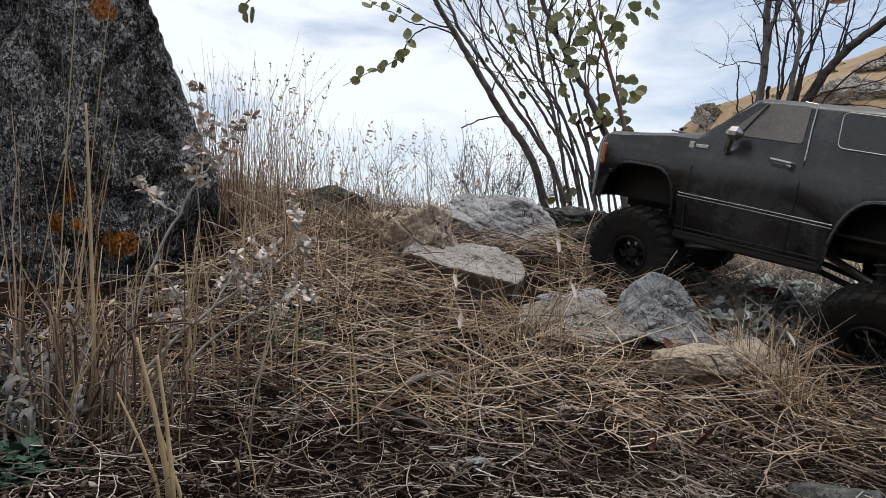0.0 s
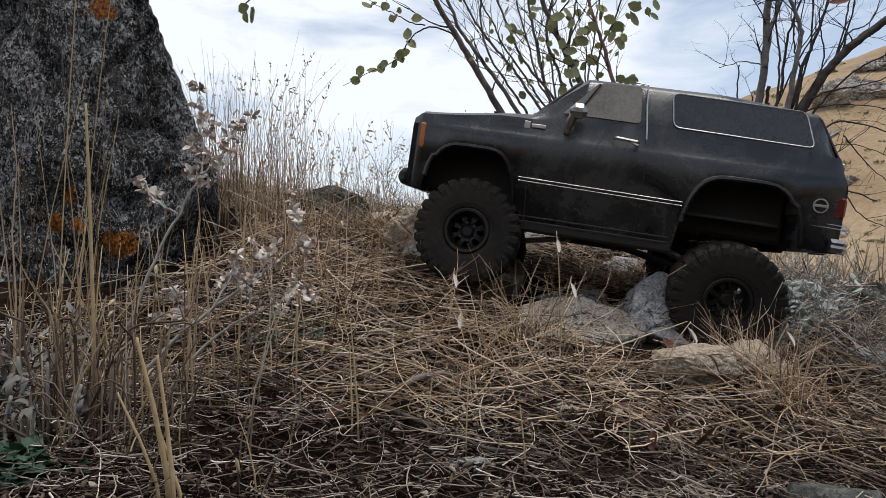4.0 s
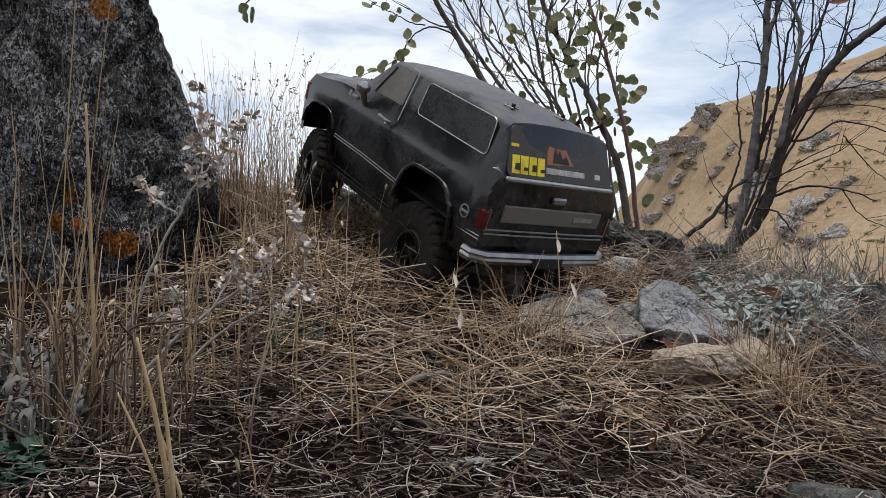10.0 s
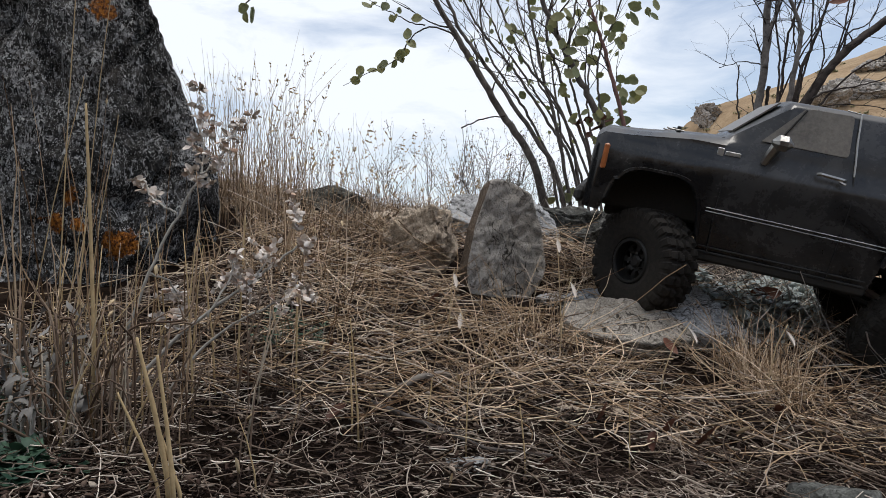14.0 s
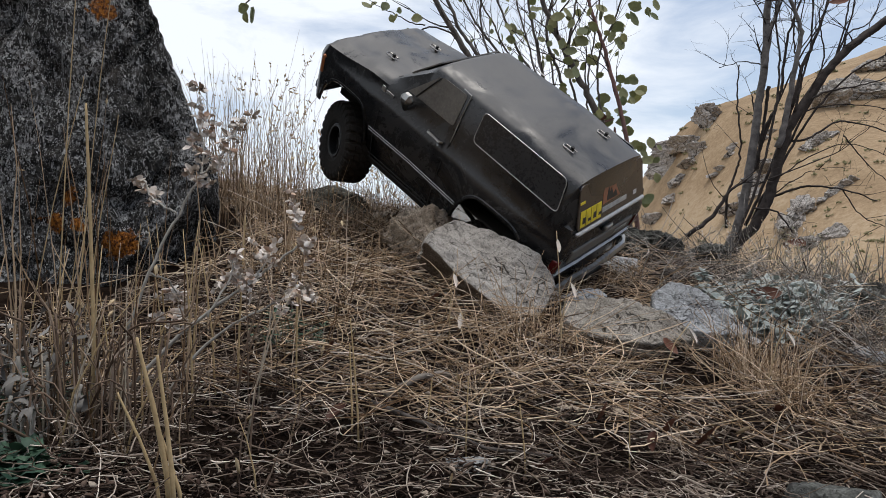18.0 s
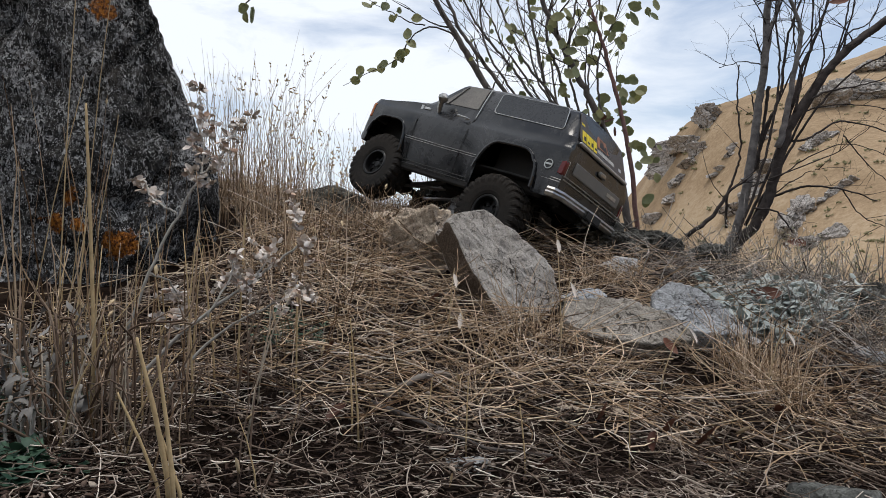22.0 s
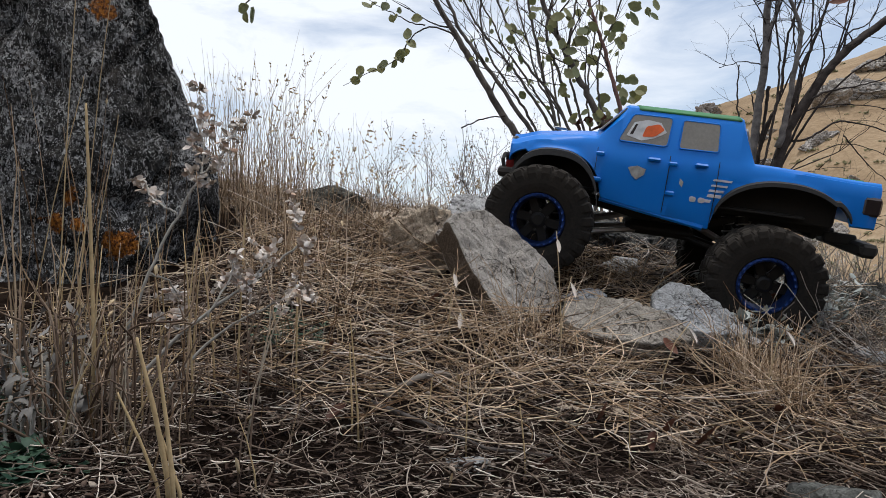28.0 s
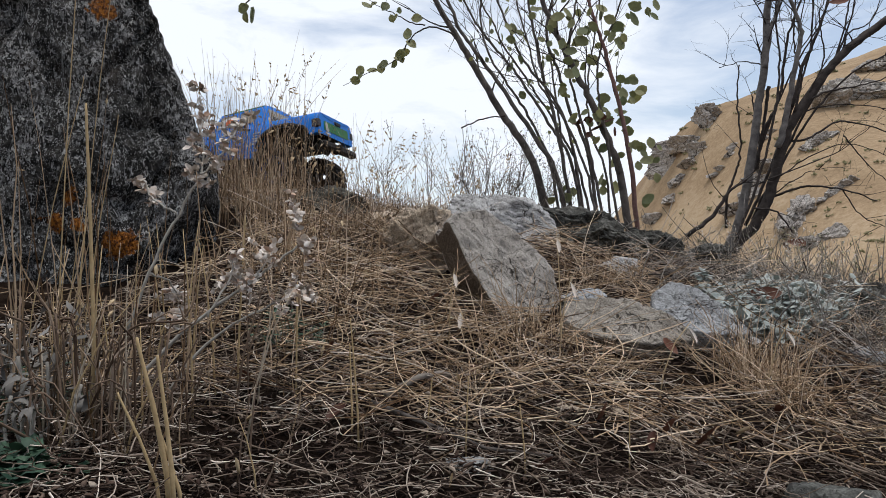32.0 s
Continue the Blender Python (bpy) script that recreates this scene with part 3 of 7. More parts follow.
rock("rock", "mottled dark grey stone sunk in straw", 31, 0.265, 0.445, (0.040, 0.030, 0.024), "dark_stone", 25, (0, 0), 0.5)
rock("rock", "dark flat rock at the knoll's edge", 33, 0.80, 1.18, (0.08, 0.06, 0.035), "ridge_stone", -20, (0, 16), 0.2, rough=0.2, sub=6)
rock("rock", "small flat stone in the straw", 35, 0.10, 0.56, (0.020, 0.016, 0.008), "tan_stone", 15, (0, 0), 0.25)
rock("rock", "small flat stone in the straw", 36, 0.155, 0.58, (0.018, 0.014, 0.007), "tan_stone", 50, (0, 0), 0.25)
rock("rock", "small pale stone in the straw", 37, 0.018, 0.455, (0.018, 0.014, 0.007), "pale_stone", -15, (0, 0), 0.25)

def slab_mesh(corners, thick, mat, seed):
    """A thick slab: an outline of corners given body, with rounded worn edges, ledges and pits."""
    around, outer = 150, outline(corners, 0.008, 4)
    ln = [0.0]
    for a, b in zip(outer, outer[1:] + outer[:1]):
        ln.append(ln[-1] + math.dist(a, b))
    loop = []
    for i in range(around):
        w = ln[-1] * i / around
        k = max(j for j in range(len(outer)) if ln[j] <= w)
        f = (w - ln[k]) / max(1e-9, ln[k + 1] - ln[k])
        a, b = outer[k], outer[(k + 1) % len(outer)]
        loop.append((a[0] + (b[0] - a[0]) * f, a[1] + (b[1] - a[1]) * f))
    h = thick / 2
    rings = [(0.02 + 0.94 * i / 17, -h) for i in range(18)] + [(0.985, -h * 0.93)] + [(1.0, -h * 0.8 + 1.6 * h * i / 9) for i in range(10)] + [(0.96, h)] + [(0.96 - 0.94 * i / 9, h) for i in range(1, 10)]
    s = Vector((seed * 1.3, seed * 0.7, seed * 0.4))
    g = Geo()
    for k, y in rings:
        for u, w in loop:
            p = Vector((u * k, y, w * k))
            side = max(0.0, min(1.0, (k - 0.9) * 10)) * (1 - abs(y) / h)
            out = Vector((u, 0, w)).normalized() * side + Vector((0, y, 0)).normalized() * (1 - side)
            d = 0.0045 * noise.fractal(p * 22 + s, 0.9, 2.1, 4) + 0.0022 * noise.fractal(p * 90 + s, 0.8, 2.1, 4)
            ledge = noise.noise(p * 30 + s * 2)
            d -= 0.0030 * max(0.0, 0.10 - abs(ledge)) / 0.10
            g.v.append(tuple(p + out * (d * (1.0 + 0.8 * side))))
    m = len(rings)
    for i in range(m - 1):
        for j in range(around):
            q = (j + 1) % around
            g.f.append((i * around + j, i * around + q, (i + 1) * around + q, (i + 1) * around + j))
    g.f += [tuple(range(around - 1, -1, -1)), tuple(range((m - 1) * around, m * around))]
    return mesh_of("rock_slab", g.v, g.f, mat, True)


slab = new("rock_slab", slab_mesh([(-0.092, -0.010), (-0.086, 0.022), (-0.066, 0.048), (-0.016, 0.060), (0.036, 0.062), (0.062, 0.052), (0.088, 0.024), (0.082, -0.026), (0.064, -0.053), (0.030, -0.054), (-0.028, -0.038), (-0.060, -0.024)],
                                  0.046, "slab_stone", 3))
tagged(slab, "thick pale grey rock slab, brown broken edge with shade in its colour", "rock")
flagstone = new("rock_slab", slab_mesh([(-0.074, -0.022), (-0.070, 0.012), (-0.036, 0.034), (0.020, 0.040), (0.066, 0.018), (0.078, -0.012), (0.030, -0.034), (-0.030, -0.040)], 0.024, "flag_stone", 8))
tagged(flagstone, "flat pale broken rock slab lying in straw", "rock")
speckled = new("rock", slab_mesh([(-0.052, -0.040), (-0.046, 0.020), (-0.020, 0.042), (0.018, 0.036), (0.050, -0.008), (0.066, -0.036), (0.010, -0.046)], 0.040, "speck_stone", 12))
tagged(speckled, "grey rock speckled with dark lichen", "rock")
kicked = new("rock", rock_mesh(61, (0.054, 0.034, 0.031), "tan_stone", cuts=17, rough=0.11, sharp=0.62, sub=6))
tagged(kicked, "rounded tan rock lying on straw", "rock")
chip = new("rock", rock_mesh(64, (0.030, 0.022, 0.022), "tan_stone", cuts=15, rough=0.12, sub=5))
tagged(chip, "small tan rock against a larger one", "rock")


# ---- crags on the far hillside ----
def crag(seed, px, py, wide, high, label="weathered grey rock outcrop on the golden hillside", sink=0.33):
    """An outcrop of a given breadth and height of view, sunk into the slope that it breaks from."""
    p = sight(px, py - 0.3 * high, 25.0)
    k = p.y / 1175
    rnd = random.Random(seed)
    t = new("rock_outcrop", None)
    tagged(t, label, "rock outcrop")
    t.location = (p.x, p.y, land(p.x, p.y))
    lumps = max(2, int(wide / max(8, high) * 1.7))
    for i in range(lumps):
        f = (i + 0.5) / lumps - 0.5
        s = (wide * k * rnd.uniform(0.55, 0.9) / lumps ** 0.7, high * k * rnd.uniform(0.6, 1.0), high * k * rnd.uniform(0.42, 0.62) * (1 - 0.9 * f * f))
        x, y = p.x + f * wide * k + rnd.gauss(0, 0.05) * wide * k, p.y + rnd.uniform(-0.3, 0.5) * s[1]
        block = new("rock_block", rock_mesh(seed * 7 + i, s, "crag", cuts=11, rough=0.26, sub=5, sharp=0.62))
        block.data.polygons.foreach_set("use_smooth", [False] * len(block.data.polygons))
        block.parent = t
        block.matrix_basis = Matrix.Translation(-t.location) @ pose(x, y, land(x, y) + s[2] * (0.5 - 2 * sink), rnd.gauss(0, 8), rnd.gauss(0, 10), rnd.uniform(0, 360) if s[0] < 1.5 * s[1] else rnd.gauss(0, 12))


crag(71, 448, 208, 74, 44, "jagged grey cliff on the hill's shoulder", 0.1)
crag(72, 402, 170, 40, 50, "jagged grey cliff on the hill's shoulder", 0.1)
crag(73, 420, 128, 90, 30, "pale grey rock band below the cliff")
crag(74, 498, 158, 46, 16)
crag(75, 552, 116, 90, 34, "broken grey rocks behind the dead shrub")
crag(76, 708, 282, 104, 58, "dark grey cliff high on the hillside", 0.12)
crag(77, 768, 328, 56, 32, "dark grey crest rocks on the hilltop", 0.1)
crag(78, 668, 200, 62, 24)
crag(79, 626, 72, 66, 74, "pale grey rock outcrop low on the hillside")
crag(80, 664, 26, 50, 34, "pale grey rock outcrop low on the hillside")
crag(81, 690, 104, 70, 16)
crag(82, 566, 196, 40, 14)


# ---- model trucks ----
def shell(stations, cap_front=True, cap_back=True):
    """A body skin lofted from half sections (outer side from the sill up to the middle of the top)."""
    g = Geo()
    m = len(stations[0][1])
    for x, half in stations:
        for y, z in half:
            g.v.append((x, y, z))
        for y, z in reversed(half[:-1]):
            g.v.append((x, -y, z))
    w = 2 * m - 1
    for i in range(len(stations) - 1):
        for j in range(w - 1):
            g.f.append((i * w + j, (i + 1) * w + j, (i + 1) * w + j + 1, i * w + j + 1))
    for on, i, flip in ((cap_front, 0, False), (cap_back, len(stations) - 1, True)):
        if on:
            for j in range(m - 1):
                q = (i * w + j, i * w + j + 1, i * w + w - 2 - j, i * w + w - 1 - j)
                if j == m - 2:
                    q = q[:3] if q[1] != q[2] else (q[0], q[1], q[3])
                g.f.append(q[::-1] if flip else q)
    return g.both()


def panel(pts, lift, thick):
    """A thin solid plate from an outline; lift(u, v) gives the point in space and its outward normal."""
    g = Geo()
    front, back = [], []
    for u, v in pts:
        p, nrm = lift(u, v)
        front.append(p + nrm * thick)
        back.append(p - nrm * 0.0005)
    n = len(pts)
    g.add(front + back, [tuple(range(n)), tuple(range(2 * n - 1, n - 1, -1))] + [(i, n + i, n + (i + 1) % n, (i + 1) % n) for i in range(n)])
    return g.both()


def trim_ring(pts, lift, r, n=5, closed=True, out=0.0008):
    loop = []
    for u, v in pts:
        p, nrm = lift(u, v)
        loop.append(p + nrm * out)
    if closed:
        loop.append(loop[0])
    return Geo().tube(loop, r, n, not closed).both()


def tyre_mesh(R, w, rim_r, lugs):
    """One moulded tyre: staggered tread blocks, shoulder lugs and grooves raised out of a single skin."""
    half = [(rim_r, 0.70), (rim_r * 1.10, 0.90), (rim_r * 1.30, 0.97), (R * 0.66, 1.0), (R * 0.74, 1.0), (R * 0.80, 0.995), (R * 0.84, 0.98), (R * 0.88, 0.955), (R * 0.912, 0.91), (R * 0.930, 0.84), (R * 0.938, 0.76),
            (R * 0.942, 0.66), (R * 0.944, 0.56), (R * 0.945, 0.49), (R * 0.945, 0.42), (R * 0.946, 0.32), (R * 0.946, 0.20), (R * 0.946, 0.10), (R * 0.946, 0.03)]
    prof = [(r, -y) for r, y in half] + [(r, y) for r, y in reversed(half)] + [(rim_r * 0.95, 0.0)]
    pr = np.array([p[0] for p in prof])
    py = np.array([p[1] for p in prof])
    tang = np.stack([np.gradient(pr), np.gradient(py * w)], -1)
    nrm = np.stack([-tang[:, 1], tang[:, 0]], -1)
    nrm /= np.linalg.norm(nrm, axis=1, keepdims=True)
    nrm *= np.where(nrm[:, :1] * (pr[:, None] - R * 0.6) + nrm[:, 1:] * py[:, None] * w < 0, -1, 1)
    n = lugs * 8
    a = np.arange(n)[:, None] * 2 * np.pi / n
    turn = np.arange(n)[:, None] / 8
    ay = np.abs(py)[None, :]
    side = np.sign(py)[None, :]
    rows = np.where(ay < 0.46, 0.22, np.where(ay < 0.80, 0.5, 0.5))
    slant = np.where(ay < 0.46, 0.9 * ay * side, 0.35 * (ay - 0.46) * side)
    ph = (turn + np.where(side > 0, 0.5, 0.0) + rows + slant) % 1.0
    up = (ph < 0.64).astype(float)
    zone = np.where(ay < 0.06, 0.15, np.where((ay > 0.44) & (ay < 0.52), 0.25, 1.0))
    reach = np.where((pr > R * 0.90)[None, :], 1.0, np.where((pr > R * 0.83)[None, :], 0.55, np.where((pr > R * 0.78)[None, :], 0.2, 0.0)))
    h = 0.054 * R * up * zone * reach
    r = pr[None, :] + nrm[None, :, 0] * h
    y = py[None, :] * w + nrm[None, :, 1] * h * 0.6
    v = np.stack([r * np.cos(a), y, r * np.sin(a)], -1).reshape(-1, 3)
    m = len(prof)
    i, j = np.meshgrid(np.arange(n), np.arange(m), indexing="ij")
    i2, j2 = (i + 1) % n, (j + 1) % m
    f = np.stack([i * m + j, i * m + j2, i2 * m + j2, i2 * m + j], -1).reshape(-1, 4)
    return mesh_of("tyre", [tuple(p) for p in v.tolist()], [tuple(q) for q in f.tolist()], "rubber")


def pierced_disc(r0, r1, y, holes, n=64):
    """A dished wheel disc with a ring of open slots."""
    g = Geo()
    radii = [r0 + (r1 - r0) * i / 6 for i in range(7)]
    for back in (0.0, 0.003):
        k = len(g.v)
        for r in radii:
            for j in range(n):
                a = 2 * math.pi * j / n
                g.v.append((r * math.cos(a), y * (1 - 0.35 * abs((r - r0) / (r1 - r0) - 0.5)) - math.copysign(back, y), r * math.sin(a)))
        for i in range(6):
            for j in range(n):
                if 2 <= i <= 4 and (j * holes / n) % 1.0 < 0.5:
                    continue
                q = (j + 1) % n
                g.f.append((k + i * n + j, k + i * n + q, k + i * n + n + q, k + i * n + n + j))
    return g.both()


def wheel(truck, tyre, width, rim_r, rim_mat, lip_mat, side, slots):
    hub = new("wheel", None)
    hub.empty_display_size = 0.02
    hub.parent = truck
    w = width / 2
    ob = new("tyre", tyre)
    ob.parent = hub
    tagged(ob, "chunky black off-road tyre, dusty")
    o = side * w
    g = Geo()
    n, lip = 72, (0.90 if slots else 0.945)
    prof = [(rim_r * 1.05, o * 0.74), (rim_r * 1.06, o * 0.87), (rim_r * 1.0, o * 0.93), (rim_r * lip, o * 0.92), (rim_r * (lip - 0.03), o * 0.86), (rim_r * 0.84, o * 0.30), (rim_r * 0.9, o * 0.1)]
    for i in range(n):
        a = 2 * math.pi * i / n
        for k, (r, y) in enumerate(prof):
            y = y + (o * 0.05 if k in (2, 3) and i % 3 == 0 and not slots else 0.0)
            g.v.append((r * math.cos(a), y, r * math.sin(a)))
    m = len(prof)
    for i in range(n):
        for j in range(m):
            g.f.append((i * m + j, i * m + (j + 1) % m, ((i + 1) % n) * m + (j + 1) % m, ((i + 1) % n) * m + j))
    rim = part("rim", g.both(), lip_mat, hub)
    if slots:
        part("wheel_disc", pierced_disc(rim_r * 0.24, rim_r * 0.86, o * 0.46, 8), rim_mat, rim, "dark wheel disc with round slots", smooth=True)
    else:
        g = Geo()
        for i in range(6):
            spin = Matrix.Rotation(2 * math.pi * i / 6, 4, "Y")
            g.box(spin @ Vector((rim_r * 0.55, o * 0.30, 0)), (rim_r * 0.75, width * 0.10, rim_r * 0.40), spin, 0.0015)
        part("spokes", g.both(), rim_mat, rim, smooth=False)
    g = Geo().ring([(0.0005, o * 0.2), (rim_r * 0.30, o * 0.2), (rim_r * 0.30, o * 0.50), (rim_r * 0.2, o * 0.58), (0.0005, o * 0.58)], 18)
    part("hub_cap", g.both(), rim_mat, rim)
    for i in range(6):
        a = 2 * math.pi * (i + 0.5) / 6
        g = Geo().ring([(0.0002, o * 0.3), (rim_r * 0.06, o * 0.3), (rim_r * 0.06, o * 0.56), (0.0002, o * 0.56)], 6)
        part("wheel_nut", g.both(), "nut", rim, at=Matrix.Translation((rim_r * 0.40 * math.cos(a), 0, rim_r * 0.40 * math.sin(a))))
    return hub


def axle(truck, half, mat="black_plastic"):
    """A solid axle: tube, gear housing and two knuckles."""
    g = Geo()
    g.tube([(0, -half, 0), (0, half, 0)], 0.0075, 10)
    ob = part("axle", g.both(), mat, truck)
    g = Geo().ring([(0.001, -0.017), (0.012, -0.015), (0.019, -0.006), (0.019, 0.006), (0.012, 0.015), (0.001, 0.017)], 16)
    part("gear_housing", g.both(), mat, ob, smooth=True, at=Matrix.Translation((0, 0.02, 0)))
    for s in (-1, 1):
        g = Geo().box((0, s * (half - 0.012), 0), (0.022, 0.014, 0.034), bev=0.003)
        part("knuckle", g.both(), mat, ob)
    return ob


def chassis(truck, front, rear, z, mount):
    """Frame rails, cross members, skid, links and shock absorbers under the body."""
    for s in (-1, 1):
        g = Geo().tube([(front + 0.06, s * 0.038, z), (front - 0.05, s * 0.04, z + 0.004), (0.04, s * 0.04, z - 0.008), (-0.06, s * 0.04, z - 0.008),
                        (rear + 0.02, s * 0.04, z + 0.01), (rear - 0.08, s * 0.038, z + 0.004)], 0.007, 4)
        part("frame_rail", g.both(), "black_plastic", truck)
        for hx, d in ((front, -1), (rear, 1)):
            g = Geo().tube([(hx + d * 0.012, s * 0.052, z - 0.055), (hx + d * 0.03, s * 0.046, mount - 0.012)], 0.0065, 8)
            shock = part("shock_absorber", g.both(), "black_plastic", truck)
            coil = []
            for i in range(49):
                t = i / 48
                a = t * 2 * math.pi * 7
                coil.append((hx + d * (0.014 + 0.014 * t) + 0.0095 * math.cos(a), s * (0.052 - 0.006 * t) + 0.0095 * math.sin(a), z - 0.045 + (mount - z + 0.025) * t))
            part("coil_spring", Geo().tube(coil, 0.0012, 4).both(), "steel", shock)
            g = Geo().tube([(hx, s * 0.045, z - 0.055), (0.03 * (1 if hx > 0 else -1), s * 0.03, z - 0.03)], 0.0038, 6)
            part("suspension_link", g.both(), "steel" if hx > 0 else "black_plastic", truck)
    part("skid_plate", Geo().box((0, 0, z - 0.026), (0.095, 0.075, 0.02), bev=0.008).both(), "black_plastic", truck)
    part("gearbox", Geo().box((0.03, 0.0, z + 0.01), (0.07, 0.05, 0.045), bev=0.008).both(), "black_plastic", truck)
    part("cross_member", Geo().box((front + 0.055, 0, z), (0.012, 0.08, 0.016), bev=0.003).both(), "black_plastic", truck)
    part("cross_member", Geo().box((rear - 0.07, 0, z), (0.012, 0.08, 0.016), bev=0.003).both(), "black_plastic", truck)
    g = Geo().tube([(front - 0.01, 0.02, z - 0.045), (0.03, 0.012, z - 0.005)], 0.005, 8)
    part("drive_shaft", g.both(), "steel", truck)
    g = Geo().tube([(rear + 0.01, 0.02, z - 0.045), (-0.03, 0.012, z - 0.005)], 0.005, 8)
    part("drive_shaft", g.both(), "steel", truck)


def arch(x, centre, half, low, top, power=4.5):
    u = abs(x - centre) / half
    return low + (top - low) * (1 - u ** power) ** 0.5 if u < 1 else low


def lerp(a, b, t):
    return a + (b - a) * t


# the black wagon
def black_sill(x):
    low = 0.006
    if x > 0.215:
        low = 0.034
    elif x < -0.205:
        low = 0.028
    return max(low, arch(x, 0.167, 0.057, low, 0.092), arch(x, -0.148, 0.066, low, 0.095))


def black_section(x):
    zb = black_sill(x)
    nose = smooth01(0.236, 0.249, x)
    tail = smooth01(-0.235, -0.262, x)
    pull = 1 - 0.07 * nose - 0.05 * tail
    side = [(0.108, 0.006), (0.113, 0.035), (0.1155, 0.060), (0.1160, 0.085), (0.1172, 0.1085), (0.1142, 0.1145), (0.1065, 0.127), (0.1045, 0.136)]
    ys, zs = [p[0] for p in side], [p[1] for p in side]
    flare = 0.004 * (smooth01(0.085, 0.03, abs(x - 0.167)) + smooth01(0.095, 0.04, abs(x + 0.148)))
    pts, prev = [], None
    hood = lerp(0.128, 0.141, smooth01(0.245, 0.09, x)) - 0.006 * smooth01(0.238, 0.248, x)
    for y, z in side:
        z = max(z, zb) if prev is None else max(z, prev + 0.0012)
        if not pts:
            z = zb
        z = min(z, hood - 0.004 + 0.0003 * len(pts)) if x > 0.06 and len(pts) > 4 else z
        prev = z
        y = float(np.interp(z, zs, ys))
        pts.append(((y + flare * (1 - 0.8 * smooth01(0.100, 0.114, z)) * smooth01(0.01, 0.035, z)) * pull, z))
    bonnet = [(0.099, hood), (0.092, hood + 0.003), (0.068, hood + 0.005), (0.045, hood + 0.004), (0.03, hood + 0.007), (0.0, hood + 0.008)]
    cab = [(0.1005, 0.147), (0.0885, 0.190), (0.0810, 0.1965), (0.058, 0.2000), (0.030, 0.2012), (0.0, 0.2015)]
    rear = [(0.097, 0.131), (0.090, 0.1312), (0.082, 0.1314), (0.058, 0.1316), (0.030, 0.1318), (0.0, 0.132)]
    s = min(1.0, max(0.0, (0.104 - x) / 0.060))
    e = min(1.0, max(0.0, (-0.224 - x) / 0.028))
    sag = -0.010 * smooth01(-0.10, -0.235, x)
    for a, b, c in zip(bonnet, cab, rear):
        b = (b[0], b[1] + (sag if b[1] > 0.16 else 0))
        y, z = lerp(a[0], b[0], s), lerp(a[1], b[1], s)
        y, z = lerp(y, c[0], e), lerp(z, c[1], e)
        pts.append((y * pull, z))
    if x < -0.2515:
        cap = lerp(0.1315, 0.098, min(1.0, (-0.2515 - x) / 0.0065))
        pts = [(y, min(z, cap - 0.0001 * (13 - i))) for i, (y, z) in enumerate(pts)]
    return pts


def black_side(off=0.0):
    def lift(u, v):
        y = 0.1005 + (v - 0.147) * (0.0885 - 0.1005) / 0.043
        return Vector((u, y + off, v)), Vector((0, 0.963, 0.268))
    return lift


def black_rear_glass(u, v):
    t = (v - 0.131) / 0.055
    return Vector((-0.2525 + 0.029 * t, u, v)), Vector((-0.885, 0, -0.02)).normalized() * 1.0


def mirror_y(geo):
    v, f = geo
    return [(x, -y, z) for x, y, z in v], [tuple(reversed(q)) for q in f]


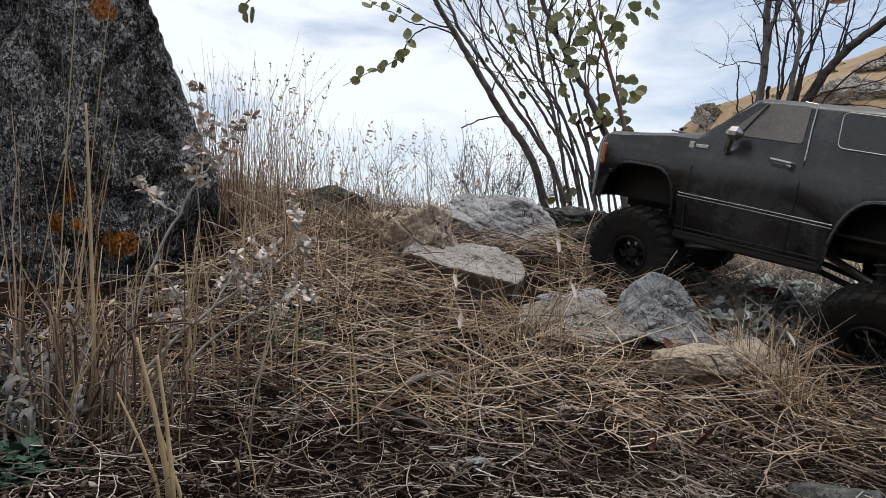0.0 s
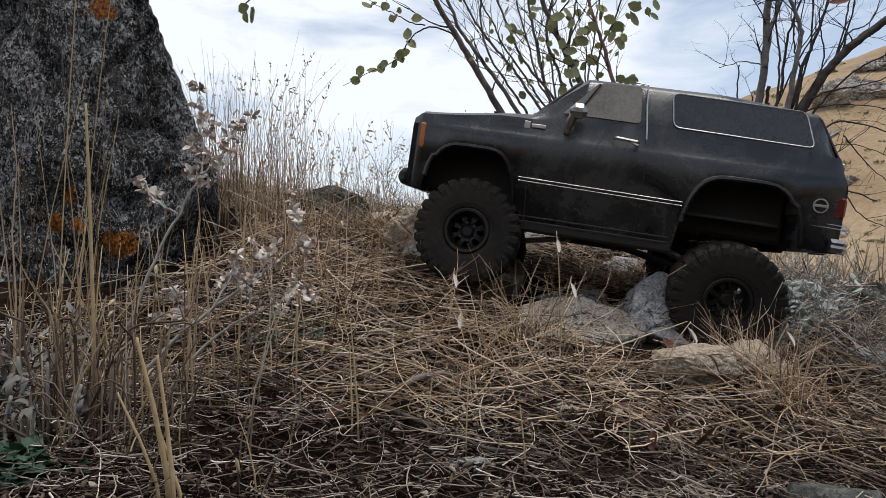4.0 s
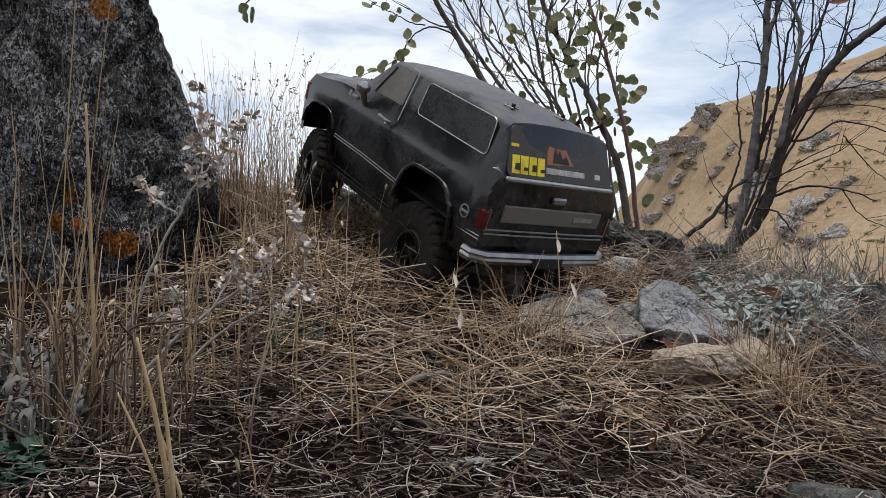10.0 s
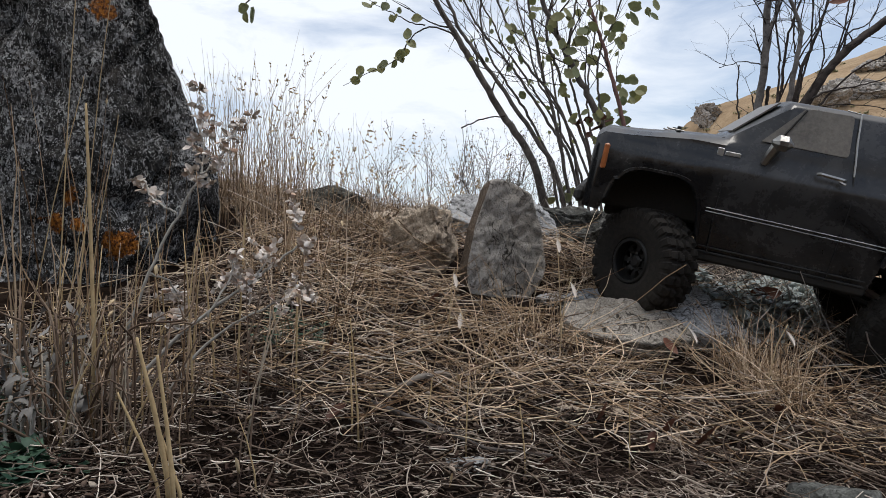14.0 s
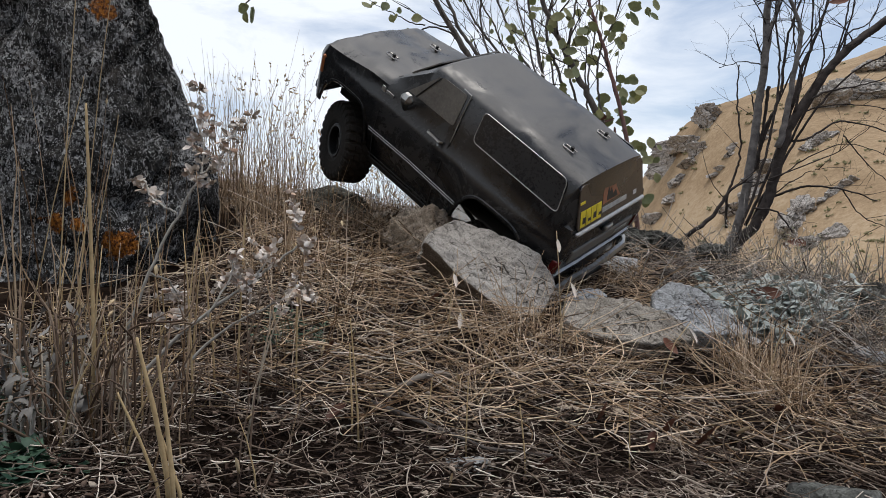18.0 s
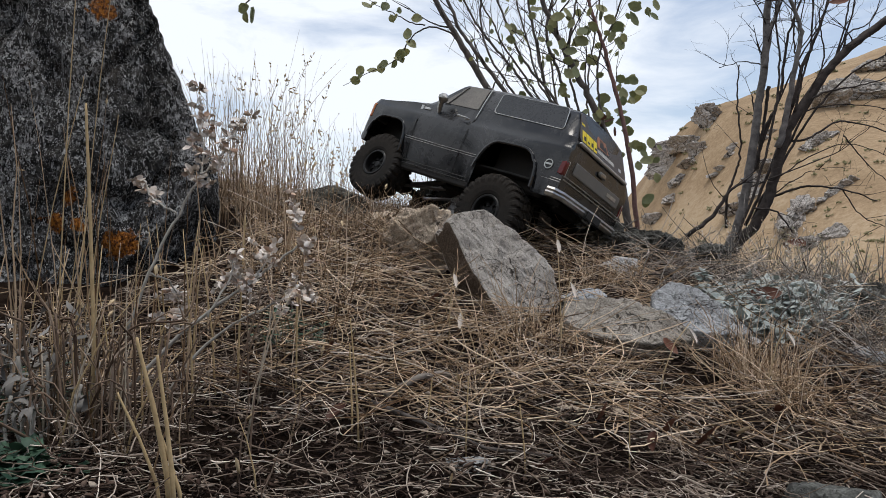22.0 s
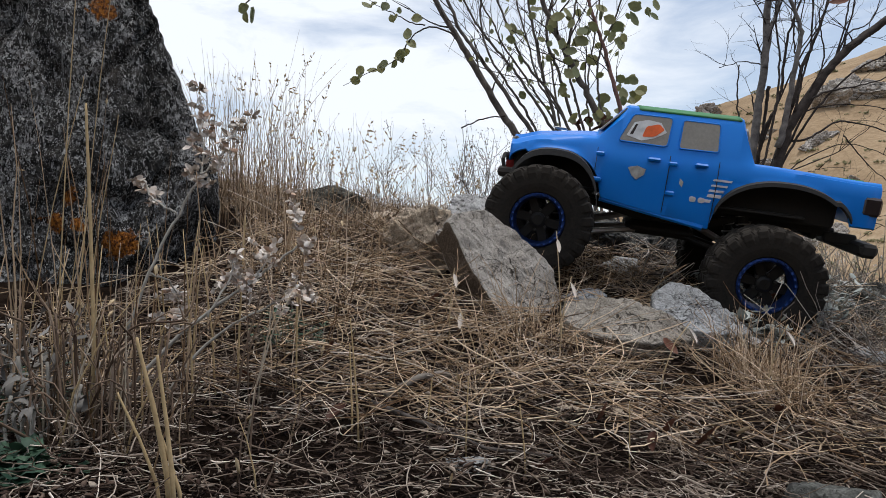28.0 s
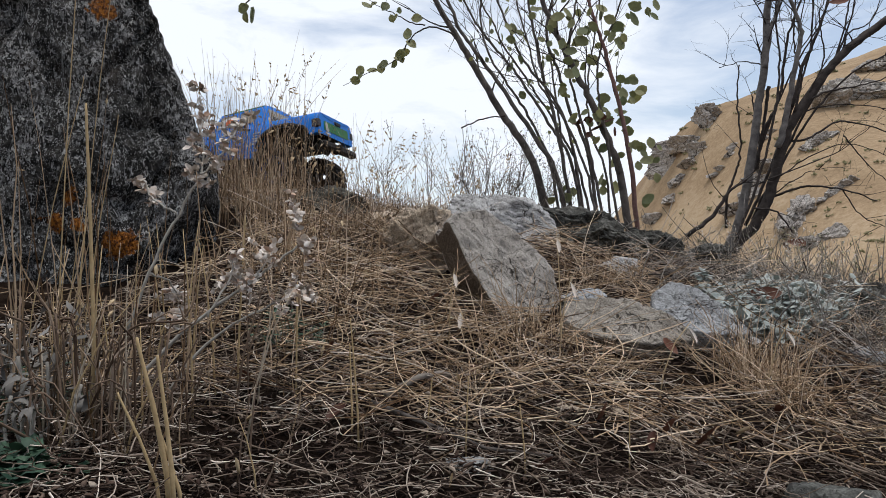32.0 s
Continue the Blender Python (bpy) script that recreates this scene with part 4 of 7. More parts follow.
def make_black():
    t = new("model_truck", None)
    tagged(t, "black radio-controlled wagon truck with chrome trim, dusty", "model truck")
    xs = sorted({round(-0.2480 + 0.0042 * i, 4) for i in range(119)} | {0.246, 0.2475, -0.252, -0.2535, -0.255, -0.2565, -0.258}, reverse=True)
    body = part("body", shell([(x, black_section(x)) for x in xs if x <= 0.2475]), "paint_black", t, smooth=True)
    sm = body.modifiers.new("skin", "SOLIDIFY")
    sm.thickness, sm.offset = 0.0014, -1
    ed = body.modifiers.new("creases", "EDGE_SPLIT")
    ed.split_angle = radians(36)
    # side glass, trims and doors
    win = outline([(-0.057, 0.190), (-0.062, 0.148), (-0.219, 0.1435), (-0.207, 0.1855)], 0.008)
    door_win = outline([(0.026, 0.1925), (0.064, 0.148), (-0.024, 0.147), (-0.021, 0.1925)], 0.005)
    vent = outline([(0.030, 0.1915), (0.068, 0.148), (0.052, 0.148), (0.029, 0.184)], 0.002)
    for flip in (False, True):
        do = mirror_y if flip else (lambda g: g)
        part("rear_side_window", do(panel(win, black_side(0.0004), 0.0008)), "glass_tint", t, "dark tinted side window")
        part("window_trim", do(trim_ring(win, black_side(0.0004), 0.0008)), "trim", t, "thin chrome window trim")
        part("door_window", do(panel(door_win, black_side(0.0004), 0.0008)), "glass_dusty", t, "dusty grey door window")
        part("vent_window", do(panel(vent, black_side(0.0012), 0.0008)), "glass_dusty", t)
        part("window_divider", do(trim_ring([(0.0285, 0.190), (0.052, 0.148)], black_side(0.001), 0.0012, 5, False)), "black_plastic", t)
        part("door_trim", do(trim_ring([(-0.012, 0.1975), (-0.027, 0.196), (-0.029, 0.165), (-0.032, 0.140), (-0.033, 0.128)], black_side(0.0012), 0.0010, 5, False)), "trim", t, "chrome door edge trim")
        for dz in (0.0, 0.0040):
            part("side_moulding", do(Geo().tube([(0.108, 0.1192, 0.0635 - dz), (0.02, 0.1172, 0.0622 - dz), (-0.083, 0.1205, 0.0605 - dz)], 0.0006, 5).both()), "trim", t, "thin chrome side moulding")
            part("side_moulding", do(Geo().tube([(-0.213, 0.1165, 0.0600 - dz), (-0.24, 0.1145, 0.0598 - dz), (-0.259, 0.1105, 0.0595 - dz)], 0.0006, 5).both()), "trim", t, "thin chrome side moulding")
        part("arch_moulding", do(Geo().tube([(-0.083 - 0.066 + 0.066 * math.cos(a), 0.1205, black_sill(-0.149 + 0.0655 * math.cos(a))) for a in [math.pi * i / 24 for i in range(1, 24)]], 0.0030, 6).both()), "paint_black", t)
        part("arch_moulding", do(Geo().tube([(0.167 + 0.0565 * math.cos(a), 0.1190, black_sill(0.167 + 0.0565 * math.cos(a))) for a in [math.pi * i / 24 for i in range(1, 24)]], 0.0030, 6).both()), "paint_black", t)
        for dz in (0.0, 0.006):
            part("rocker_trim", do(Geo().tube([(0.105, 0.1125, 0.018 - dz), (-0.075, 0.1125, 0.018 - dz)], 0.0010, 5).both()), "flare_grey", t)
        part("rocker_panel", do(Geo().box((0.015, 0.106, 0.006), (0.19, 0.010, 0.012), bev=0.003).both()), "black_plastic", t)
        part("door_seam", do(Geo().tube([(-0.033, 0.1085, 0.128), (-0.036, 0.1180, 0.10), (-0.036, 0.1172, 0.06), (-0.036, 0.113, 0.012)], 0.0007, 4).both()), "decal_dark", t)
        part("door_seam", do(Geo().tube([(0.098, 0.1065, 0.128), (0.098, 0.1180, 0.10), (0.098, 0.1190, 0.06), (0.094, 0.114, 0.012)], 0.0007, 4).both()), "decal_dark", t)
        h = part("door_handle", do(Geo().tube([(0.004, 0.1135, 0.124), (0.002, 0.1175, 0.1245), (-0.022, 0.1175, 0.1225), (-0.024, 0.1135, 0.122)], 0.0022, 6).both()), "chrome", t, "chrome door handle")
        part("lock_button", do(Geo().tube([(-0.018, 0.117, 0.1205), (-0.024, 0.1205, 0.118)], 0.0016, 6).both()), "chrome", h)
        mir = part("side_mirror", do(Geo().box((0.050, 0.123, 0.149), (0.021, 0.018, 0.017), bev=0.006).both()), "chrome", t, "chrome side mirror")
        part("mirror_bracket", do(Geo().tube([(0.060, 0.109, 0.124), (0.058, 0.115, 0.134), (0.054, 0.121, 0.146)], [0.004, 0.005, 0.006], 6).both()), "chrome", mir)
        part("fender_badge", do(Geo().box((0.108, 0.1085, 0.128), (0.007, 0.0016, 0.009), bev=0.0004).both()), "trim", t, "small silver badge")
        part("fender_badge", do(Geo().box((0.094, 0.1085, 0.1275), (0.017, 0.0016, 0.0045), bev=0.0004).both()), "trim", t, "small lettered badge")
        disc = Geo().ring([(0.0068, 0.0), (0.0082, 0.0), (0.0082, 0.0014), (0.0068, 0.0014)], 24).box((0, 0.0007, 0), (0.015, 0.0012, 0.003), bev=0.0003).both()
        part("round_emblem", do(([(x - 0.230, y + 0.1172, z + 0.0785) for x, y, z in disc[0]], disc[1])), "trim", t, "round silver emblem")
        part("tail_light", do(Geo().box((-0.2515, 0.1070, 0.0795), (0.016, 0.012, 0.026), bev=0.003).both()), "lens_red", t, "dark red tail light")
        part("tail_light_trim", do(trim_ring([(-0.2435, 0.0925), (-0.2595, 0.0925), (-0.2595, 0.0665), (-0.2435, 0.0665)], lambda u, v: (Vector((u, 0.1125 if u > -0.255 else 0.104, v)), Vector((0, 1, 0))), 0.0007)), "trim", t)
        part("turn_signal", do(Geo().box((0.2330, 0.1160, 0.098), (0.0065, 0.006, 0.030), bev=0.0015).both()), "lens_amber", t, "amber side marker lens")
        part("headlight", do(Geo().box((0.2465, 0.075, 0.098), (0.006, 0.035, 0.024), bev=0.003).both()), "chrome", t)
        part("inner_fender", do(Geo().box((-0.148, 0.068, 0.075), (0.12, 0.012, 0.09), bev=0.004).both()), "black_plastic", t)
        part("inner_fender", do(Geo().box((0.165, 0.070, 0.080), (0.125, 0.008, 0.085), bev=0.003).both()), "black_plastic", t)
    part("firewall", Geo().box((0.100, 0, 0.085), (0.006, 0.19, 0.08), bev=0.002).both(), "black_plastic", t)
    part("cab_floor", Geo().box((-0.05, 0, 0.050), (0.29, 0.20, 0.004), bev=0.001).both(), "black_plastic", t)
    # nose
    part("grille", Geo().box((0.2475, 0, 0.098), (0.004, 0.11, 0.030), bev=0.0015).both(), "black_plastic", t)
    fb = part("front_bumper", Geo().box((0.253, 0, 0.046), (0.014, 0.205, 0.020), bev=0.005).both(), "flare_grey", t, "scuffed dark front bumper")
    for s in (-1, 1):
        part("bumper_mount", Geo().box((0.245, s * 0.04, 0.044), (0.03, 0.014, 0.014), bev=0.002).both(), "black_plastic", fb)
    # tail
    rg = outline([(-0.084, 0.1855), (0.084, 0.1855), (0.093, 0.133), (-0.093, 0.133)], 0.008)
    part("rear_window", panel(rg, black_rear_glass, 0.0016), "glass_rear", t, "dark rear window with faded decals")
    for i in range(4):
        u = 0.086 - 0.0138 * i
        part("decal", panel([(u, 0.1365), (u - 0.0015, 0.1555), (u - 0.0135, 0.1555), (u - 0.012, 0.1365)], black_rear_glass, 0.0022), "decal_yellow", t, "slanted yellow block decal")
        part("decal", panel([(u - 0.005, 0.1405), (u - 0.006, 0.1440 if i % 2 else 0.1475), (u - 0.0135, 0.1440 if i % 2 else 0.1475), (u - 0.0125, 0.1405)], black_rear_glass, 0.0025), "decal_dark", t)
    part("decal", panel([(0.028, 0.150), (0.027, 0.163), (0.021, 0.176), (0.014, 0.181), (0.006, 0.176), (0.001, 0.168), (-0.006, 0.170), (-0.013, 0.160), (-0.020, 0.152)], black_rear_glass, 0.0021), "decal_tan", t, "faded tan mountain-shaped decal")
    part("decal", panel([(0.018, 0.153), (0.013, 0.170), (0.009, 0.162), (0.005, 0.167), (0.000, 0.158), (-0.007, 0.162), (-0.012, 0.153)], black_rear_glass, 0.0024), "decal_dark", t)
    part("decal", panel([(0.086, 0.164), (0.086, 0.167), (0.074, 0.167), (0.074, 0.164)], black_rear_glass, 0.0021), "decal_yellow", t, "tiny yellow emblem")
    part("decal", panel([(0.029, 0.1405), (0.029, 0.1465), (-0.040, 0.1465), (-0.040, 0.1405)], black_rear_glass, 0.0021), "bare_grey", t, "faded line of lettering")
    part("decal", panel([(-0.060, 0.141), (-0.060, 0.1465), (-0.070, 0.1465), (-0.070, 0.141)], black_rear_glass, 0.0021), "decal_white", t, "tiny pale sticker")
    part("tailgate_strip", Geo().box((-0.2545, 0, 0.1295), (0.006, 0.188, 0.0055), bev=0.0015).both(), "trim", t, "silver strip below the rear window")
    part("tailgate_panel", Geo().box((-0.2585, 0, 0.0885), (0.004, 0.172, 0.021), bev=0.0012).both(), "grey_panel", t, "grey tailgate panel")
    part("tailgate_handle", Geo().box((-0.2585, 0.0, 0.110), (0.006, 0.024, 0.009), bev=0.002).both(), "chrome", t)
    part("tailgate_badge", Geo().box((-0.2612, -0.052, 0.089), (0.001, 0.036, 0.006)).both(), "trim", t, "small lettered badge")
    for z in (0.0625, 0.0680):
        part("tailgate_moulding", Geo().tube([(-0.2585, 0.104, z), (-0.2600, 0.05, z), (-0.2600, -0.05, z), (-0.2585, -0.104, z)], 0.0011, 5).both(), "trim", t)
    rb = Geo()
    pts = [(-0.246, 0.1165, 0.036), (-0.258, 0.115, 0.036), (-0.267, 0.10, 0.036), (-0.271, 0, 0.036), (-0.267, -0.10, 0.036), (-0.258, -0.115, 0.036), (-0.246, -0.1165, 0.036)]
    ring_pts = [(0.003, -0.007), (0.005, -0.002), (0.0035, 0.001), (0.005, 0.004), (0.002, 0.008), (-0.003, 0.008), (-0.003, -0.007)]
    k = len(ring_pts)
    for i, p in enumerate(pts):
        a, b = Vector(pts[max(0, i - 1)]), Vector(pts[min(len(pts) - 1, i + 1)])
        d = (b - a).normalized()
        nrm = Vector((d.y, -d.x, 0))
        nrm = nrm if nrm.dot(Vector(p) - Vector((-0.2, 0, 0.036))) > 0 else -nrm
        for o, h in ring_pts:
            q = Vector(p) + nrm * o
            rb.v.append((q.x, q.y, q.z + h))
    for i in range(len(pts) - 1):
        for j in range(k):
            j2 = (j + 1) % k
            rb.f.append((i * k + j, i * k + j2, i * k + k + j2, i * k + k + j))
    rb.f += [tuple(range(k)), tuple(range(len(pts) * k - 1, len(pts) * k - k - 1, -1))]
    rbo = part("rear_bumper", rb.both(), "chrome", t, "chrome wrap-around rear bumper")
    part("tag_plate", Geo().box((-0.276, 0, 0.034), (0.002, 0.05, 0.013), bev=0.0005).both(), "flare_grey", rbo)
    # body posts and clips
    for x, y, z in ((-0.175, 0.045, 0.193), (-0.175, -0.045, 0.193), (0.155, 0.05, 0.140), (0.155, -0.05, 0.140)):
        post = part("body_post", Geo().tube([(x, y, z - 0.01), (x, y, z + 0.009)], 0.0026, 8).both(), "black_plastic", t)
        part("body_clip", Geo().tube([(x - 0.006, y - 0.004, z + 0.004), (x + 0.012, y - 0.004, z + 0.004), (x + 0.014, y, z + 0.005), (x + 0.012, y + 0.004, z + 0.004), (x - 0.006, y + 0.004, z + 0.004)], 0.0011, 5).both(), "steel", post)
    part("wiper_cowl", Geo().box((0.101, 0, 0.1435), (0.014, 0.17, 0.003), bev=0.001).both(), "black_plastic", t)
    ws = outline([(-0.070, 0.0), (0.070, 0.0), (0.066, 1.0), (-0.066, 1.0)], 0.01)
    part("windshield", panel([(u, 0.06 + 0.86 * v) for u, v in ws], lambda u, v: (Vector((0.0995 - 0.051 * v, u, 0.1515 + 0.048 * v)), Vector((0.69, 0, 0.72))), 0.0014), "glass_dusty", t, "dusty windshield")
    chassis(t, 0.16, -0.15, 0.030, 0.085)
    tyre = tyre_mesh(0.0660, 0.025, 0.0265, 27)
    wheels = {}
    for hx, tag in ((0.16, "f"), (-0.15, "r")):
        wheels[tag] = axle(t, 0.085)
        for s, side in ((1, "l"), (-1, "r")):
            wheels[tag + side] = wheel(t, tyre, 0.050, 0.0265, "rim_black", "rim_black", s, True)
    return t, wheels


black, black_wheels = make_black()


# the blue pickup
def blue_sill(x):
    low = lerp(0.070, 0.093, min(1.0, max(0.0, (x + 0.05) / 0.15)))
    if x > 0.2:
        low = 0.125
    elif x < -0.2:
        low = 0.098
    elif x < -0.052:
        low = 0.085
    return max(low, arch(x, 0.158, 0.064, low, 0.146, 2.6), arch(x, -0.137, 0.082, low, 0.138, 2.2))


def blue_section(x):
    zb = blue_sill(x)
    nose = smooth01(0.185, 0.222, x)
    tail = smooth01(-0.236, -0.249, x)
    pull = (1 - 0.10 * nose) * (1 - 0.05 * tail) * lerp(1.0, 0.86, smooth01(0.09, 0.13, x))
    side = [(0.0905, 0.062), (0.0925, 0.080), (0.0935, 0.100), (0.0930, 0.120), (0.0925, 0.136), (0.0905, 0.148), (0.0880, 0.1555), (0.0865, 0.160)]
    hood = lerp(0.158, 0.168, smooth01(0.21, 0.10, x)) - 0.008 * nose
    bed = lerp(0.1585, 0.1535, smooth01(-0.10, -0.24, x))
    top = hood if x > 0.03 else bed
    pts, prev = [], None
    for y, z in side:
        z = zb if prev is None else max(z, prev + 0.001)
        z = min(z, top - 0.003 + 0.0003 * len(pts)) if (x > 0.09 or x < -0.09) and len(pts) > 3 else z
        prev = z
        pts.append((y * pull, z))
    bonnet = [(0.083, hood), (0.078, hood + 0.004), (0.060, hood + 0.006), (0.036, hood + 0.006), (0.030, hood + 0.011), (0.0, hood + 0.012)]
    cab = [(0.0845, 0.166), (0.0745, 0.207), (0.0690, 0.2155), (0.048, 0.2195), (0.024, 0.2205), (0.0, 0.221)]
    box = [(0.0855, bed + 0.001), (0.0825, bed + 0.003), (0.0705, bed + 0.003), (0.0690, bed - 0.002), (0.030, bed - 0.006), (0.0, bed - 0.006)]
    s = min(1.0, max(0.0, (0.106 - x) / 0.036))
    e = min(1.0, max(0.0, (-0.0760 - x) / 0.0195))
    for a, b, c in zip(bonnet, cab, box):
        y, z = lerp(a[0], b[0], s), lerp(a[1], b[1], s)
        y, z = lerp(y, c[0], e), lerp(z, c[1], e)
        pts.append((y * (pull if x > 0.09 else (1 - 0.05 * tail)), z))
    return pts


def blue_side(u, v):
    return Vector((u, 0.0845 + (v - 0.166) * (0.0745 - 0.0845) / 0.041, v)), Vector((0, 0.97, 0.24))


def blue_door(u, v):
    return Vector((u, 0.0936, v)), Vector((0, 1, 0))


def blue_back_glass(u, v):
    t = (v - 0.166) / 0.046
    return Vector((-0.0930 + 0.014 * t, u, v)), Vector((-0.95, 0, 0.28)).normalized()


def blue_tail(u, v):
    return Vector((-0.2495, u, v)), Vector((-1, 0, 0))


def make_blue():
    t = new("model_truck", None)
    tagged(t, "bright blue radio-controlled pickup with green roof and stickers", "model truck")
    xs = sorted({round(-0.249 + 0.0042 * i, 4) for i in range(113)} | {0.222, 0.1062, 0.0702, -0.0760, -0.0955, -0.2495}, reverse=True)
    body = part("body", shell([(x, blue_section(x)) for x in xs if x <= 0.222]), "paint_blue", t, smooth=True)
    sm = body.modifiers.new("skin", "SOLIDIFY")
    sm.thickness, sm.offset = 0.0014, -1
    ed = body.modifiers.new("creases", "EDGE_SPLIT")
    ed.split_angle = radians(40)
    w1 = outline([(0.064, 0.207), (0.080, 0.170), (0.016, 0.169), (0.013, 0.207)], 0.006)
    w2 = outline([(0.0, 0.206), (0.001, 0.169), (-0.049, 0.170), (-0.047, 0.206)], 0.004)
    for flip in (False, True):
        do = mirror_y if flip else (lambda g: g)
        part("front_door_window", do(panel(w1, blue_side, 0.0012)), "glass_blue_cab", t, "pale dusty door window")
        part("rear_door_window", do(panel(w2, blue_side, 0.0012)), "glass_blue_cab", t, "pale dusty door window")
        for w in (w1, w2):
            part("window_seal", do(trim_ring(w, blue_side, 0.0010)), "paint_blue", t)
        st = part("sticker", do(panel([(0.070, 0.178), (0.062, 0.196), (0.045, 0.201), (0.028, 0.199), (0.019, 0.187), (0.034, 0.178), (0.050, 0.173)], blue_side, 0.0016)), "decal_white", t, "torn white sticker with orange print")
        part("print", do(panel(outline([(0.050, 0.178), (0.046, 0.192), (0.030, 0.197), (0.022, 0.190), (0.034, 0.180)], 0.003), blue_side, 0.0021)), "decal_orange", st)
        part("print", do(panel([(0.066, 0.180), (0.060, 0.194), (0.057, 0.194), (0.062, 0.180)], blue_side, 0.0021)), "lens_smoke", st)
        part("sticker", do(panel([(0.062, 0.137), (0.050, 0.1405), (0.039, 0.137), (0.040, 0.130), (0.049, 0.122), (0.056, 0.127)], blue_door, 0.0007)), "bare_grey", t, "torn grey sticker patch")
        part("sticker", do(panel([(-0.006, 0.131), (-0.011, 0.127), (-0.010, 0.120), (-0.006, 0.124)], blue_door, 0.0007)), "bare_grey", t, "torn grey sticker patch")
        for i, (u, w, h) in enumerate(((-0.047, 0.024, 0.0026), (-0.0455, 0.021, 0.0024), (-0.044, 0.019, 0.0030), (-0.043, 0.018, 0.0042), (-0.039, 0.010, 0.0040))):
            z = 0.1335 - i * 0.0072
            part("sticker", do(panel([(u, z), (u - 0.001, z + h), (u - w, z + h), (u - w + 0.001, z)], blue_door, 0.0007)), "decal_white", t, "small white lettered sticker")
        for u in (-0.022, -0.033):
            disc = outline([(u, 0.103), (u, 0.110), (u - 0.008, 0.110), (u - 0.008, 0.103)], 0.003)
            part("sticker", do(panel(disc, blue_door, 0.0007)), "decal_white", t, "small white round sticker")
        for u in (0.104, 0.010, -0.052):
            part("door_seam", do(Geo().tube([(u, 0.0885, 0.158), (u, 0.0935, 0.14), (u, 0.0945, 0.112), (u, 0.0930, blue_sill(u) + 0.004)], 0.0006, 4).both()), "decal_dark", t)
        for u in (0.030, -0.030):
            part("door_handle", do(Geo().box((u, 0.0925, 0.151), (0.018, 0.006, 0.005), bev=0.002).both()), "paint_blue", t)
        for u, z in ((0.100, 0.150), (0.006, 0.148), (0.100, 0.116), (0.004, 0.110)):
            part("door_hinge", do(Geo().box((u, 0.0945, z), (0.012, 0.005, 0.006), bev=0.0015).both()), "paint_blue", t)
        part("rock_slider", do(Geo().tube([(0.092, 0.087, 0.091), (-0.045, 0.089, 0.071)], 0.004, 6).both()), "paint_blue", t)
        fl = Geo()
        for c, half, low, top, pw, out in ((0.158, 0.064, 0.072, 0.146, 2.6, 0.020),):
            pts = [(c + half * math.cos(a), arch(c + half * math.cos(a) * 0.9999, c, half, low, top, pw)) for a in [math.pi * (0.03 + 0.94 * i / 26) for i in range(27)]]
            prof = []
            for u, z in pts:
                prof.append([(u, 0.074, z + 0.004), (u, 0.104, z + 0.002), (u, 0.106, z - 0.006), (u, 0.078, z - 0.004)])
            for p in prof:
                fl.v.extend(p)
            for i in range(len(prof) - 1):
                for j in range(4):
                    j2 = (j + 1) % 4
                    fl.f.append((i * 4 + j, i * 4 + j2, i * 4 + 4 + j2, i * 4 + 4 + j))
            fl.f += [(0, 1, 2, 3), tuple(len(fl.v) - k for k in (1, 2, 3, 4))]
        part("fender_flare", do(fl.both()), "flare_grey", t, "dark grey front fender flare")
        fl = Geo()
        pts = [(-0.137 + 0.082 * math.cos(a), blue_sill(-0.137 + 0.0815 * math.cos(a))) for a in [math.pi * (0.02 + 0.96 * i / 26) for i in range(27)]]
        for u, z in pts:
            fl.v.extend([(u, 0.088, z + 0.007), (u, 0.099, z + 0.004), (u, 0.100, z - 0.001), (u, 0.088, z - 0.001)])
        for i in range(len(pts) - 1):
            for j in range(4):
                j2 = (j + 1) % 4
                fl.f.append((i * 4 + j, i * 4 + j2, i * 4 + 4 + j2, i * 4 + 4 + j))
        fl.f += [(0, 1, 2, 3), tuple(len(fl.v) - k for k in (1, 2, 3, 4))]
        part("fender_flare", do(fl.both()), "flare_grey", t, "dark grey rear fender flare")
        part("tail_light", do(Geo().box((-0.2400, 0.0870, 0.1265), (0.023, 0.015, 0.024), bev=0.003).both()), "lens_smoke", t, "smoked tail light")
        part("headlight", do(Geo().ring([(0.0005, 0), (0.013, 0), (0.015, 0.004), (0.013, 0.008), (0.0005, 0.006)], 18).both()), "glass_tint", t,
             at=Matrix.Translation((0.214, (-0.045 if flip else 0.045), 0.145)) @ Matrix.Rotation(radians(-90 if not flip else 90), 4, "Z"))
        part("inner_fender", do(Geo().box((0.158, 0.058, 0.118), (0.115, 0.010, 0.055), bev=0.003).both()), "black_plastic", t)
        part("inner_fender", do(Geo().box((-0.137, 0.058, 0.118), (0.15, 0.010, 0.055), bev=0.003).both()), "black_plastic", t)
    part("cab_floor", Geo().box((-0.02, 0, 0.100), (0.30, 0.160, 0.004), bev=0.001).both(), "black_plastic", t)
    arc = [(0.0715, 0.2138), (0.0690, 0.2166), (0.048, 0.2208), (0.024, 0.2218), (0.0, 0.2223), (-0.024, 0.2218), (-0.048, 0.2208), (-0.0690, 0.2166), (-0.0715, 0.2138)]
    skin = Geo()
    for u in (0.058, 0.050, -0.066, -0.073):
        for y, z in arc:
            skin.v += [(u, y, z), (u, y * 0.97, z - 0.0022)]
    k = 2 * len(arc)
